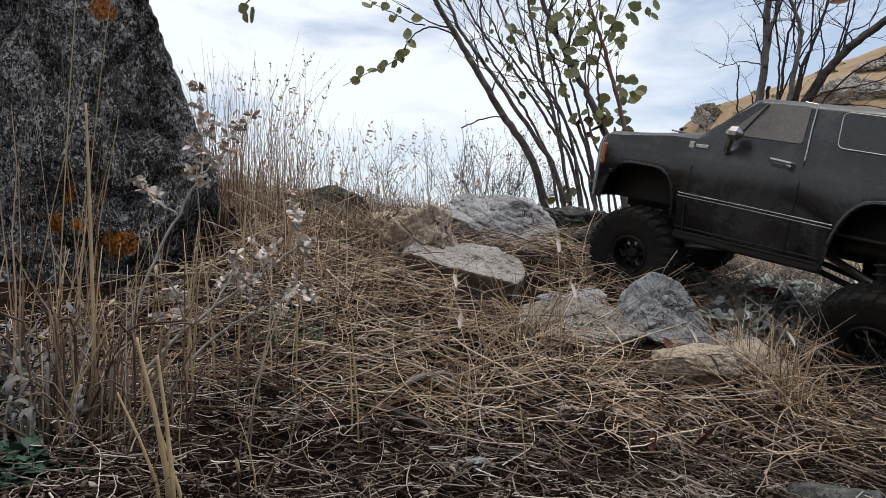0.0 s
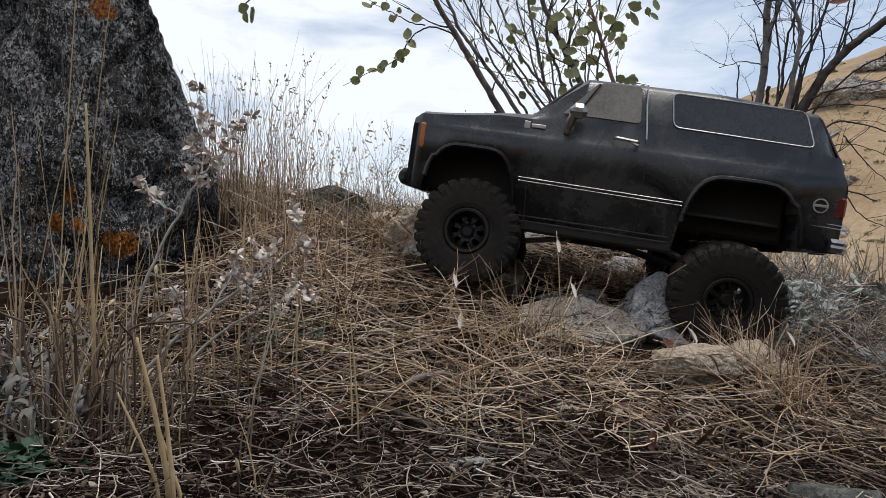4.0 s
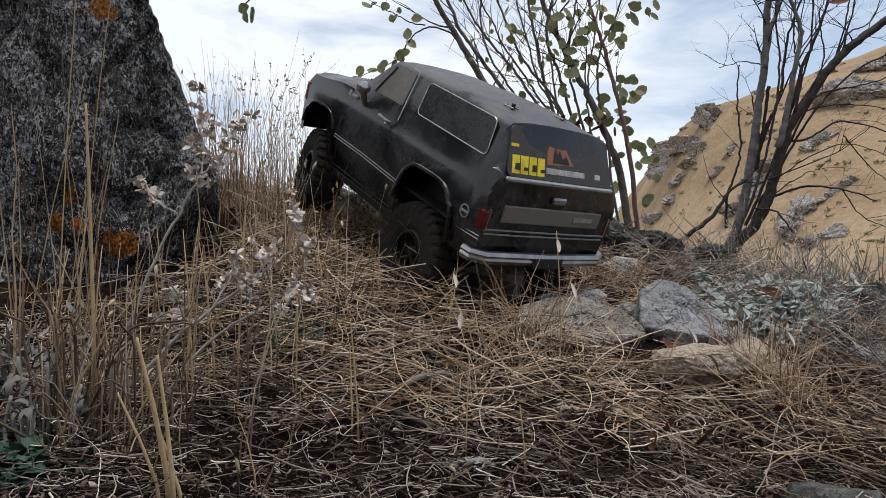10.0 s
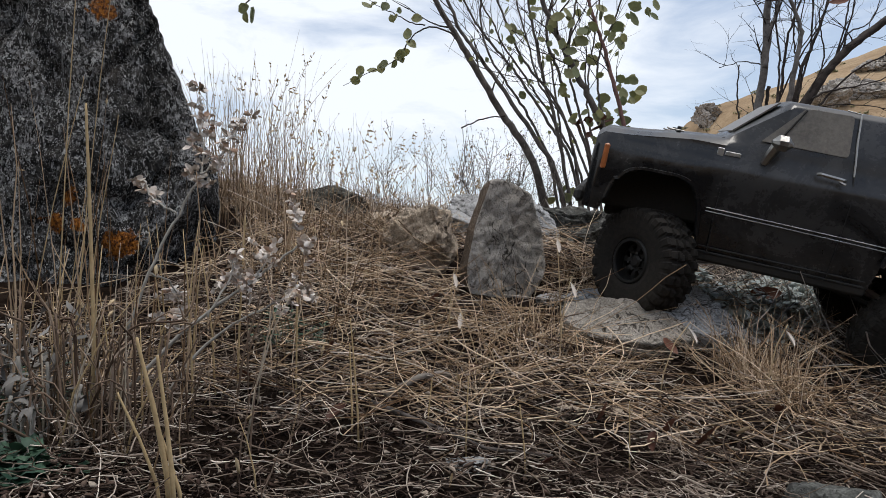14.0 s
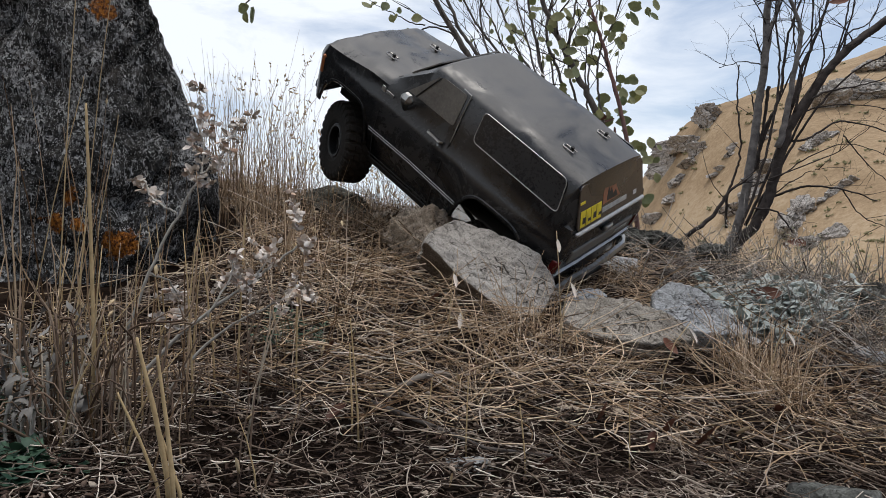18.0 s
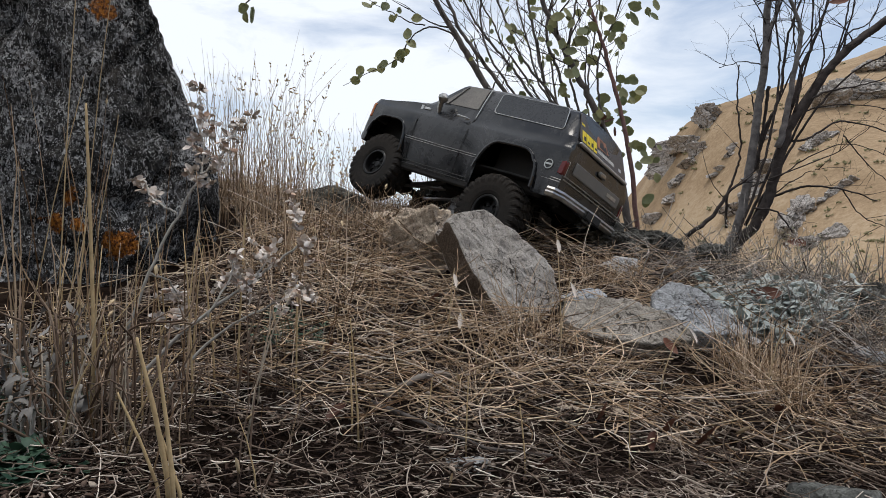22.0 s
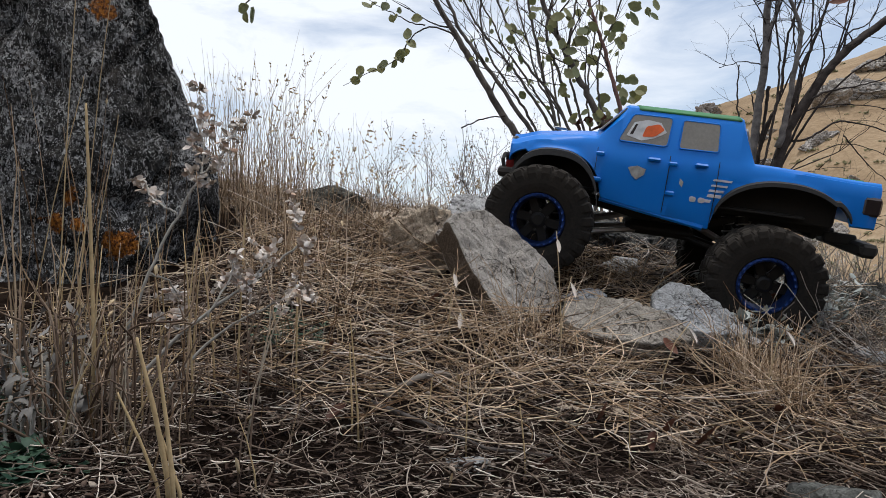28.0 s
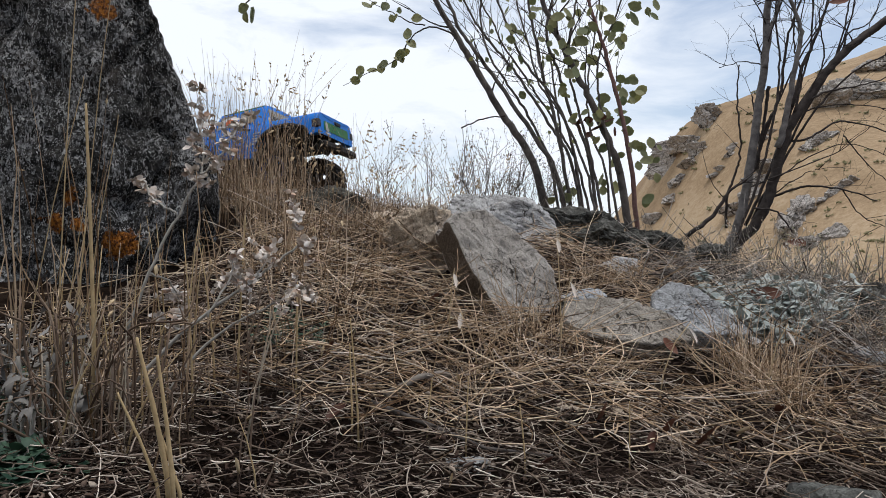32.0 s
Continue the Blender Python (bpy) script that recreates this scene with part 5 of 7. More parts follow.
    for i in range(3):
        for j in range(0, k - 2, 2):
            p, q = i * k + j, (i + 1) * k + j
            skin.f += [(p, p + 2, q + 2, q), (p + 1, q + 1, q + 3, p + 3)]
        skin.f += [(i * k, i * k + k, i * k + k + 1, i * k + 1), (i * k + k - 2, i * k + k - 1, i * k + 2 * k - 1, i * k + 2 * k - 2)]
    for o, turn in ((0, 1), (3 * k, -1)):
        skin.f += [(o + j, o + j + 1, o + j + 3, o + j + 2)[::turn] for j in range(0, k - 2, 2)]
    part("roof_panel", skin.both(), "paint_green", t, "dusty green roof panel", smooth=True)
    bg = outline([(-0.066, 0.205), (0.066, 0.205), (0.071, 0.169), (-0.071, 0.169)], 0.006)
    part("rear_window", panel(bg, blue_back_glass, 0.0022), "glass_blue_cab", t, "pale dusty rear cab window")
    digits = bpy.data.curves.new("number", "FONT")
    digits.body, digits.size, digits.extrude = "420", 0.0205, 0.0003
    d = new("window_number", digits)
    d.data.materials.append(M["decal_dark"])
    d.parent = t
    d.matrix_basis = Matrix(((0, 0.28, -0.95, -0.0955), (-1, 0, 0, 0.064), (0, 0.95, 0.28, 0.1705), (0, 0, 0, 1)))
    tagged(d, "black number lettering")
    part("tonneau", Geo().box((-0.168, 0, 0.1545), (0.125, 0.120, 0.004), bev=0.001).both(), "flare_grey", t, "dark worn bed cover")
    for i in range(6):
        part("bed_rib", Geo().box((-0.168, -0.05 + 0.02 * i, 0.157), (0.120, 0.006, 0.002), bev=0.0006).both(), "black_plastic", t)
    for s in (-1, 1):
        part("bed_stripe", Geo().box((-0.168, s * 0.066, 0.1563), (0.13, 0.010, 0.003), bev=0.001).both(), "paint_green", t, "green bed side stripe")
    tg = outline([(-0.064, 0.112), (-0.064, 0.137), (0.064, 0.137), (0.064, 0.112)], 0.004)
    part("tailgate_panel", panel(tg, blue_tail, 0.0014), "paint_green", t, "green tailgate panel")
    part("tailgate_handle", Geo().box((-0.2515, -0.008, 0.143), (0.004, 0.030, 0.010), bev=0.0015).both(), "decal_dark", t)
    mark = [(0.056, 0.112), (0.060, 0.126), (0.054, 0.138), (0.050, 0.130), (0.044, 0.134), (0.046, 0.122), (0.040, 0.114), (0.048, 0.108)]
    part("sticker", panel(mark, blue_tail, 0.0022), "bare_grey", t, "pale jagged sticker")
    part("sticker", panel([(0.060, 0.103), (0.060, 0.107), (0.036, 0.107), (0.036, 0.103)], blue_tail, 0.0022), "decal_white", t, "small white lettered sticker")
    part("windshield", panel(outline([(-0.072, 0.05), (0.072, 0.05), (0.064, 0.95), (-0.064, 0.95)], 0.01), lambda u, v: (Vector((0.105 - 0.034 * v, u, 0.180 + 0.036 * v)), Vector((0.75, 0, 0.66))), 0.0014), "glass_blue_cab", t)
    part("grille", Geo().box((0.2225, 0, 0.146), (0.004, 0.060, 0.024), bev=0.001).both(), "black_plastic", t)
    fb = part("front_bumper", Geo().tube([(0.205, 0.060, 0.108), (0.232, 0.045, 0.106), (0.236, 0, 0.106), (0.232, -0.045, 0.106), (0.205, -0.060, 0.108)], 0.0075, 8).both(), "black_plastic", t, "black tube front bumper")
    part("hoop", Geo().tube([(0.230, 0.036, 0.108), (0.234, 0.034, 0.124), (0.233, 0.026, 0.131), (0.233, -0.026, 0.131), (0.234, -0.034, 0.124), (0.230, -0.036, 0.108)], 0.003, 8).both(), "black_plastic", fb)
    part("winch", Geo().tube([(0.222, -0.02, 0.118), (0.222, 0.02, 0.118)], 0.009, 10).both(), "red_part", t, "small red winch")
    rb = part("rear_bumper", Geo().box((-0.252, 0, 0.070), (0.022, 0.172, 0.018), bev=0.004).both(), "black_plastic", t, "black plate rear bumper")
    part("tow_hook", Geo().box((-0.268, 0.02, 0.070), (0.012, 0.008, 0.014), bev=0.002).both(), "black_plastic", rb)
    for s in (-1, 1):
        part("bumper_mount", Geo().box((-0.23, s * 0.04, 0.078), (0.04, 0.012, 0.014), bev=0.002).both(), "black_plastic", t)
    for s in (-1, 1):
        part("body_clip", Geo().tube([(0.150, s * 0.046 - 0.004, 0.178), (0.166, s * 0.046 - 0.004, 0.178), (0.168, s * 0.046, 0.179), (0.166, s * 0.046 + 0.004, 0.178), (0.150, s * 0.046 + 0.004, 0.178)], 0.0011, 5).both(), "steel", t)
    chassis(t, 0.165, -0.128, 0.080, 0.130)
    tyre = tyre_mesh(0.0735, 0.030, 0.034, 22)
    wheels = {}
    for tag in "fr":
        wheels[tag] = axle(t, 0.085)
        for s, side in ((1, "l"), (-1, "r")):
            wheels[tag + side] = wheel(t, tyre, 0.060, 0.034, "rim_black", "rim_blue", s, False)
    return t, wheels


blue, blue_wheels = make_blue()


# ---- dry grass, litter and stalks ----
def stalk_mesh(name, pts, rad, mat, sides=3):
    """Many thin tubes in one mesh: pts (n, k, 3), rad (n, k)."""
    n, k, _ = pts.shape
    d = np.gradient(pts, axis=1)
    d /= np.linalg.norm(d, axis=2, keepdims=True) + 1e-9
    ref = np.where(np.abs(d[..., 2:3]) > 0.9, np.array([1.0, 0, 0]), np.array([0, 0, 1.0]))
    u = np.cross(d, ref)
    u /= np.linalg.norm(u, axis=2, keepdims=True) + 1e-9
    w = np.cross(d, u)
    a = np.arange(sides) * 2 * np.pi / sides
    v = pts[:, :, None, :] + rad[:, :, None, None] * (u[:, :, None, :] * np.cos(a)[None, None, :, None] + w[:, :, None, :] * np.sin(a)[None, None, :, None])
    i, j, s = np.meshgrid(np.arange(n), np.arange(k - 1), np.arange(sides), indexing="ij")
    s2 = (s + 1) % sides
    base = (i * k + j) * sides
    q = np.stack([base + s, base + s2, base + sides + s2, base + sides + s], -1).reshape(-1, 4)
    me = bpy.data.meshes.new(name)
    me.vertices.add(n * k * sides)
    me.vertices.foreach_set("co", v.astype(np.float32).ravel())
    me.loops.add(q.size)
    me.loops.foreach_set("vertex_index", q.astype(np.int32).ravel())
    me.polygons.add(len(q))
    me.polygons.foreach_set("loop_start", np.arange(0, q.size, 4, dtype=np.int32))
    me.update(calc_edges=True)
    me.materials.append(M[mat])
    me.polygons.foreach_set("use_smooth", [True] * len(q))
    return me


rng = np.random.default_rng(7)


def heights(x, y):
    return np.array([land(a, b) for a, b in zip(x.ravel(), y.ravel())]).reshape(x.shape)


ROCK_SPOTS = [(-0.60, 0.95, 0.31), (0.105, 1.30, 0.11), (0.26, 1.42, 0.10), (0.205, 0.90, 0.045), (0.180, 0.765, 0.066), (0.300, 0.825, 0.050), (-0.025, 1.00, 0.05), (0.065, 0.94, 0.085),
              (0.250, 0.665, 0.040), (-0.235, 1.36, 0.06), (0.34, 1.30, 0.06), (0.265, 0.455, 0.03), (0.070, 0.855, 0.065), (-0.215, 1.25, 0.06), (0.40, 0.835, 0.055), (0.45, 0.88, 0.05), (0.305, 0.80, 0.05), (0.215, 0.765, 0.06), (-0.262, 0.385, 0.035), (-0.240, 0.345, 0.03)]


def spread(n, near=0.27, far=1.95, power=1.5, wide=0.74, patchy=False, span=(-9, 9)):
    """Random places on the knoll, denser towards the near side, none under the large stones."""
    xs, ys = [], []
    while len(xs) < n:
        y = near + (far - near) * rng.random() ** power
        x = (rng.random() * 2 - 1) * (wide * y + 0.08)
        if any(math.hypot(x - a, y - b) < r for a, b, r in ROCK_SPOTS):
            continue
        if not span[0] < x + rng.normal(0, 0.06) < span[1]:
            continue
        if patchy and rng.random() > 0.68 + 0.75 * noise.noise((x * 13, y * 13, 2.0)):
            continue
        xs.append(x)
        ys.append(y)
    return np.array(xs), np.array(ys)


def lying(n, length, radius, lift, mat, name, label, k=4, curl=0.25, power=1.5, slope=0.12, far=1.95, near=0.27, wig=0.06, taper=(1.0, 0.55), span=(-9, 9)):
    """Stalks strewn on the ground, slightly bowed, some propped up at one end."""
    x, y = spread(n, near, far, power, patchy=n < 20000, span=span)
    a = rng.random(n) * 2 * np.pi
    a = np.where(rng.random(n) < 0.2, rng.normal(0.25, 0.6, n), a)
    ln = rng.uniform(*length, n) * np.clip(y / 0.80, 0.55, 1.0)
    t = np.linspace(-0.5, 0.5, k)
    bend = rng.normal(0, curl, n)
    px = x[:, None] + np.cos(a)[:, None] * ln[:, None] * t - np.sin(a)[:, None] * (bend * ln)[:, None] * (t ** 2 - 0.08)
    py = y[:, None] + np.sin(a)[:, None] * ln[:, None] * t + np.cos(a)[:, None] * (bend * ln)[:, None] * (t ** 2 - 0.08)
    ph = rng.random((n, 2)) * 6.283
    fr = rng.uniform(2.5, 7.0, n)[:, None]
    px = px + ln[:, None] * wig * np.sin(fr * t + ph[:, :1])
    py = py + ln[:, None] * wig * np.sin(fr * t + ph[:, 1:])
    pz = heights(px, py)
    z0 = rng.uniform(*lift, n)
    tip = rng.normal(0, slope, n) * ln
    pz = 0.5 * pz + 0.5 * pz.mean(axis=1, keepdims=True) + z0[:, None] + np.abs(tip)[:, None] * (0.5 + np.sign(tip)[:, None] * t)
    r = rng.uniform(*radius, n)[:, None] * np.interp(np.linspace(0, 1, k), np.linspace(0, 1, len(taper)), taper)[None, :]
    ob = new(name, stalk_mesh(name, np.stack([px, py, pz], -1), r, mat))
    return tagged(ob, label, "dry grass", kind="stuff")


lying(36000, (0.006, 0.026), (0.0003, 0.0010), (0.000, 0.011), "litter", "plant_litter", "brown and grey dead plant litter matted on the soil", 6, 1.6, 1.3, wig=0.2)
lying(6800, (0.02, 0.085), (0.00028, 0.0006), (0.003, 0.020), "straw", "straw", "pale broken straw strewn over the ground", 7, 0.8, 1.25, 0.3, wig=0.07)
lying(8000, (0.012, 0.034), (0.0002, 0.00042), (0.003, 0.018), "straw", "straw", "short curled grass ends in the litter", 7, 1.5, 1.35, 0.4, wig=0.14)
lying(8500, (0.005, 0.012), (0.0008, 0.0019), (0.003, 0.014), "chip", "leaf_litter", "small curled brown leaf bits in the litter", 5, 1.5, 1.3, 0.4, wig=0.1, taper=(0.15, 1.0, 0.9, 0.6, 0.1))
lying(620, (0.07, 0.18), (0.0004, 0.0007), (0.008, 0.026), "straw", "straw", "long dry grass stalks lying on the ground", 8, 0.6, 1.2, 0.2, near=0.42, wig=0.05)
lying(1300, (0.05, 0.15), (0.0003, 0.0007), (0.008, 0.028), "gold_grass", "straw", "golden flattened grass stalks", 7, 0.6, 1.0, 0.25, 1.5, 0.45)
lying(1500, (0.03, 0.10), (0.0004, 0.0009), (0.004, 0.020), "gold_grass", "straw", "golden grass matted between the stones", 7, 0.9, 0.9, 0.3, 1.75, 0.80, wig=0.1, span=(-9, 0.30))
lying(1300, (0.02, 0.09), (0.0004, 0.0011), (0.004, 0.022), "grey_stem", "dry_weed", "grey brittle twigs matted over the knoll's side", 7, 0.7, 0.9, 0.6, 1.6, 0.70, wig=0.08, span=(0.34, 9))


lying(420, (0.05, 0.15), (0.0004, 0.0008), (0.006, 0.022), "gold_grass", "straw", "long golden straw lying before the stones", 8, 0.8, 0.9, 0.3, 0.95, 0.50, wig=0.06, span=(-0.20, 0.36))


def strewn(n, mat, label):
    """Thinner straw on the open ground all round the knoll."""
    a, d = rng.random(n) * 2 * np.pi, 2.6 * np.sqrt(rng.random(n))
    x, y = d * np.cos(a) + 0.1, d * np.sin(a) + 0.6
    out = (y < 0.25) | (y > 1.95) | (np.abs(x) > 0.74 * y + 0.06)
    x, y = x[out], y[out]
    n = len(x)
    h, ln = rng.random(n) * 2 * np.pi, rng.uniform(0.03, 0.16, n)
    t = np.linspace(-0.5, 0.5, 4)
    px, py = x[:, None] + np.cos(h)[:, None] * ln[:, None] * t, y[:, None] + np.sin(h)[:, None] * ln[:, None] * t
    pz = heights(px, py) + rng.uniform(0.002, 0.014, n)[:, None]
    r = np.full((n, 4), 1.0) * rng.uniform(0.0004, 0.0010, n)[:, None]
    tagged(new("straw", stalk_mesh("straw", np.stack([px, py, pz], -1), r, mat)), label, "dry grass", kind="stuff")


strewn(9000, "straw", "dry straw strewn round the knoll")
strewn(5000, "gold_grass", "golden straw strewn round the knoll")


def tuft(n, cx, cy, rx, ry, height, lean, radius, mat, name, label, bow=0.25, heading=None, k=6, thin=0.25):
    """Standing grass round a spot."""
    x = cx + rng.normal(0, rx, n)
    y = cy + rng.normal(0, ry, n)
    h = rng.uniform(*height, n)
    keep = np.array([all(math.hypot(p - a, q - b) > 0.8 * r for a, b, r in ROCK_SPOTS) for p, q in zip(x, y)])
    x, y = x[keep], y[keep]
    n = len(x)
    h = h[keep]
    a = rng.random(n) * 2 * np.pi if heading is None else rng.normal(heading, 0.6, n)
    tilt = np.abs(rng.normal(0, lean, n))
    t = np.linspace(0, 1, k)
    out = np.sin(tilt)[:, None] * h[:, None] * (t + bow * t ** 2)
    px = x[:, None] + np.cos(a)[:, None] * out + rng.normal(0, 0.002, (n, k)) * t
    py = y[:, None] + np.sin(a)[:, None] * out
    pz = heights(x, y)[:, None] - 0.004 + np.cos(tilt)[:, None] * h[:, None] * (t - 0.12 * bow * t ** 2)
    r = rng.uniform(*radius, n)[:, None] * np.linspace(1.0, thin, k)[None, :]
    ob = new(name, stalk_mesh(name, np.stack([px, py, pz], -1), r, mat))
    tagged(ob, label, "grass tuft", kind="stuff")
    return ob, np.stack([px, py, pz], -1)


def seeds(ends, parent, mat="husk", size=(0.0022, 0.006), per=5, back=0.35):
    """Seed husks along the upper part of stalks."""
    g = Geo()
    for p in ends:
        for _ in range(per):
            f = 1 - rng.random() * back
            i = f * (len(p) - 1)
            i0 = min(int(i), len(p) - 2)
            c = Vector(p[i0]).lerp(Vector(p[i0 + 1]), i - i0)
            d = Vector((rng.normal(), rng.normal(), rng.normal() + 0.8)).normalized()
            s = rng.uniform(*size)
            g.tube([c, c + d * s * 0.5, c + d * s], [s * 0.10, s * 0.24, s * 0.03], 4, False)
    tagged(part("seed_spray", g.both(), mat, parent, "pale dry seed husks"), kind="stuff")


# tall grass beside the boulder and along the crest
for i, (cx, cy, n, h) in enumerate([(-0.40, 1.25, 80, (0.10, 0.28)), (-0.34, 1.12, 90, (0.06, 0.20)), (-0.46, 1.40, 45, (0.14, 0.36)), (-0.32, 1.35, 40, (0.08, 0.24)), (-0.27, 1.10, 60, (0.05, 0.14))]):
    ob, p = tuft(n, cx, cy, 0.035, 0.05, h, 0.16, (0.0005, 0.0011), "gold_grass", "grass_tuft", "tall golden dry grass beside the boulder")
    seeds(p[::4], ob, per=3)
for cx, cy, n in [(-0.31, 1.30, 12), (-0.36, 1.34, 12), (-0.27, 1.33, 9), (-0.345, 1.22, 10)]:
    ob, p = tuft(n, cx, cy, 0.022, 0.03, (0.24, 0.40), 0.15, (0.0005, 0.0009), "gold_grass", "grass_tuft", "tall arching dry grass with seed heads", 1.1)
    seeds(p[::2], ob, "husk", (0.004, 0.009), 5, 0.18)
for cx, cy, n, h in [(-0.20, 1.75, 40, (0.12, 0.32)), (-0.11, 1.80, 34, (0.05, 0.18)), (-0.02, 1.78, 34, (0.12, 0.30)), (0.07, 1.82, 30, (0.06, 0.20)), (-0.29, 1.70, 46, (0.08, 0.26)),
                     (-0.40, 1.72, 44, (0.10, 0.34)), (0.16, 1.85, 30, (0.08, 0.20)), (-0.52, 1.75, 36, (0.10, 0.34)), (-0.16, 1.66, 26, (0.05, 0.14)), (0.03, 1.66, 26, (0.05, 0.13))]:
    ob, p = tuft(n // 2, cx, cy, 0.05, 0.06, h, 0.22, (0.0004, 0.0008), "pale_weed", "grass_tuft", "thin pale grass with seed heads on the crest", 0.5)
    seeds(p[::2], ob, "husk", (0.005, 0.011), 7, 0.25)
    ob, p = tuft(n // 2, cx, cy, 0.06, 0.06, h, 0.26, (0.0006, 0.0010), "withered", "grass_tuft", "thin brown seeding grass on the crest", 0.6)
    seeds(p[::2], ob, "husk", (0.003, 0.008), 6, 0.4)
for cx, cy, n, h, hd in [(-0.14, 1.18, 70, (0.04, 0.10), -0.6), (-0.10, 1.30, 150, (0.03, 0.09), -1.2), (-0.02, 1.42, 150, (0.03, 0.08), -1.5), (-0.14, 1.48, 120, (0.03, 0.08), -1.4), (-0.10, 1.08, 60, (0.04, 0.10), -1.5),
                         (-0.20, 1.02, 40, (0.03, 0.08), -0.5), (-0.13, 1.12, 80, (0.04, 0.10), -0.9)]:
    tuft(n, cx, cy, 0.045, 0.045, h, 0.75, (0.0005, 0.0011), "gold_grass", "grass_tuft", "golden grass flopped over the stones", 0.9, hd)
for cx, cy, n, h, ln in [(0.315, 0.700, 110, (0.04, 0.11), 0.5), (0.335, 0.655, 90, (0.05, 0.12), 0.45), (0.365, 0.72, 60, (0.04, 0.09), 0.5), (0.20, 0.99, 60, (0.03, 0.08), 0.7), (0.275, 1.02, 60, (0.03, 0.09), 0.7),
                         (0.10, 0.72, 90, (0.04, 0.12), 0.9), (0.06, 0.66, 70, (0.04, 0.10), 0.9), (0.02, 0.58, 50, (0.04, 0.10), 0.9), (0.16, 0.66, 60, (0.03, 0.09), 1.0)]:
    tuft(n, cx, cy, 0.022, 0.018, h, ln, (0.0004, 0.0009), "gold_grass", "grass_tuft", "small tuft of dry yellow grass", 0.7)
for cx, cy, n in [(0.40, 1.25, 60), (0.50, 1.18, 60), (0.58, 1.32, 60), (0.68, 1.22, 50), (0.48, 1.40, 60), (0.60, 1.05, 50), (0.44, 1.05, 50), (0.54, 0.95, 50), (0.66, 0.92, 40), (0.36, 1.45, 40), (0.70, 1.36, 40)]:
    tuft(n, cx, cy, 0.05, 0.04, (0.02, 0.07), 0.9, (0.0004, 0.0009), "grey_stem", "dry_weed", "tangle of thin grey dry stems", 0.6)
for cx, cy, n in [(0.50, 0.95, 40), (0.57, 0.93, 40), (0.62, 1.00, 40), (0.52, 1.06, 40), (0.70, 1.05, 40), (0.46, 1.00, 30), (0.58, 0.86, 30), (0.66, 0.88, 30)]:
    tuft(n, cx, cy, 0.035, 0.03, (0.03, 0.09), 0.6, (0.0004, 0.0008), "pale_weed", "dry_weed", "thin pale dry stems among the sage", 0.5)
for px, d, n in [(560, 1.30, 26), (610, 1.34, 26), (650, 1.30, 26), (690, 1.30, 20), (735, 1.24, 16), (520, 1.36, 20)]:
    ob, p = tuft(n, px / 1175 * d, d, 0.04, 0.03, (0.06, 0.15), 0.25, (0.0004, 0.0008), "pale_weed", "dry_weed", "thin pale seeding weeds at the knoll's edge", 0.4)
    seeds(p[::2], ob, "petal", (0.003, 0.006), 5, 0.4)
# thin standing stalks in front of the boulder
for cx, cy, n, h in [(-0.30, 0.52, 13, (0.06, 0.24)), (-0.22, 0.50, 13, (0.06, 0.22)), (-0.38, 0.62, 14, (0.10, 0.30)), (-0.16, 0.62, 22, (0.05, 0.14)), (-0.28, 0.72, 16, (0.05, 0.14)), (-0.20, 0.82, 60, (0.05, 0.16)),
                     (-0.10, 0.75, 40, (0.03, 0.10)), (-0.26, 0.44, 14, (0.04, 0.13)), (-0.19, 0.43, 12, (0.03, 0.10)), (-0.31, 0.47, 12, (0.04, 0.15)), (-0.13, 0.47, 10, (0.02, 0.07))]:
    ob, p = tuft(n, cx, cy, 0.035, 0.035, h, 0.2, (0.0005, 0.0013), "gold_grass", "grass_tuft", "thin straw-coloured stalks in front of the boulder", 0.35)
    seeds(p[::9], ob, "husk", (0.004, 0.008), 1, 0.1)


# thin straws that cross before the knoll's crest
for cx, cy, n, h in [(-0.22, 0.90, 14, (0.08, 0.20)), (-0.16, 0.87, 14, (0.06, 0.18)), (-0.11, 0.90, 10, (0.05, 0.15)), (-0.07, 0.84, 8, (0.04, 0.12)), (-0.26, 0.95, 12, (0.08, 0.22))]:
    ob, p = tuft(n, cx, cy, 0.025, 0.025, h, 0.5, (0.0004, 0.0008), "gold_grass", "grass_tuft", "sparse thin straws leaning across each other", 0.3)
    seeds(p[::5], ob, "husk", (0.005, 0.010), 2, 0.12)


def stem(name, label, pts, r0, r1, mat="gold_stalk", n=7):
    """One thick hollow stalk."""
    g = Geo()
    k = len(pts)
    g.tube(pts, [r0 + (r1 - r0) * i / (k - 1) for i in range(k)], n)
    ob = new(name, mesh_of(name, g.v, g.f, mat, True))
    return tagged(ob, label, "grass stalk", group="thick stalks before the camera")


STALKS = [(-0.225, 0.43, -0.006, 0.0, 0.205, 0.0026), (-0.136, 0.335, -0.018, 0.0, 0.094, 0.0026), (-0.133, 0.331, -0.009, 0.0, 0.086, 0.0024), (-0.139, 0.340, -0.013, 0.0, 0.074, 0.0022), (-0.141, 0.338, -0.024, 0.0, 0.066, 0.0018),
              (-0.130, 0.336, -0.016, 0.0, 0.056, 0.0020), (-0.268, 0.46, 0.016, 0.0, 0.33, 0.0009), (-0.300, 0.47, 0.045, 0.0, 0.24, 0.0008), (-0.262, 0.47, 0.035, 0.0, 0.36, 0.0007), (-0.058, 0.46, -0.006, 0.0, 0.090, 0.0014)]
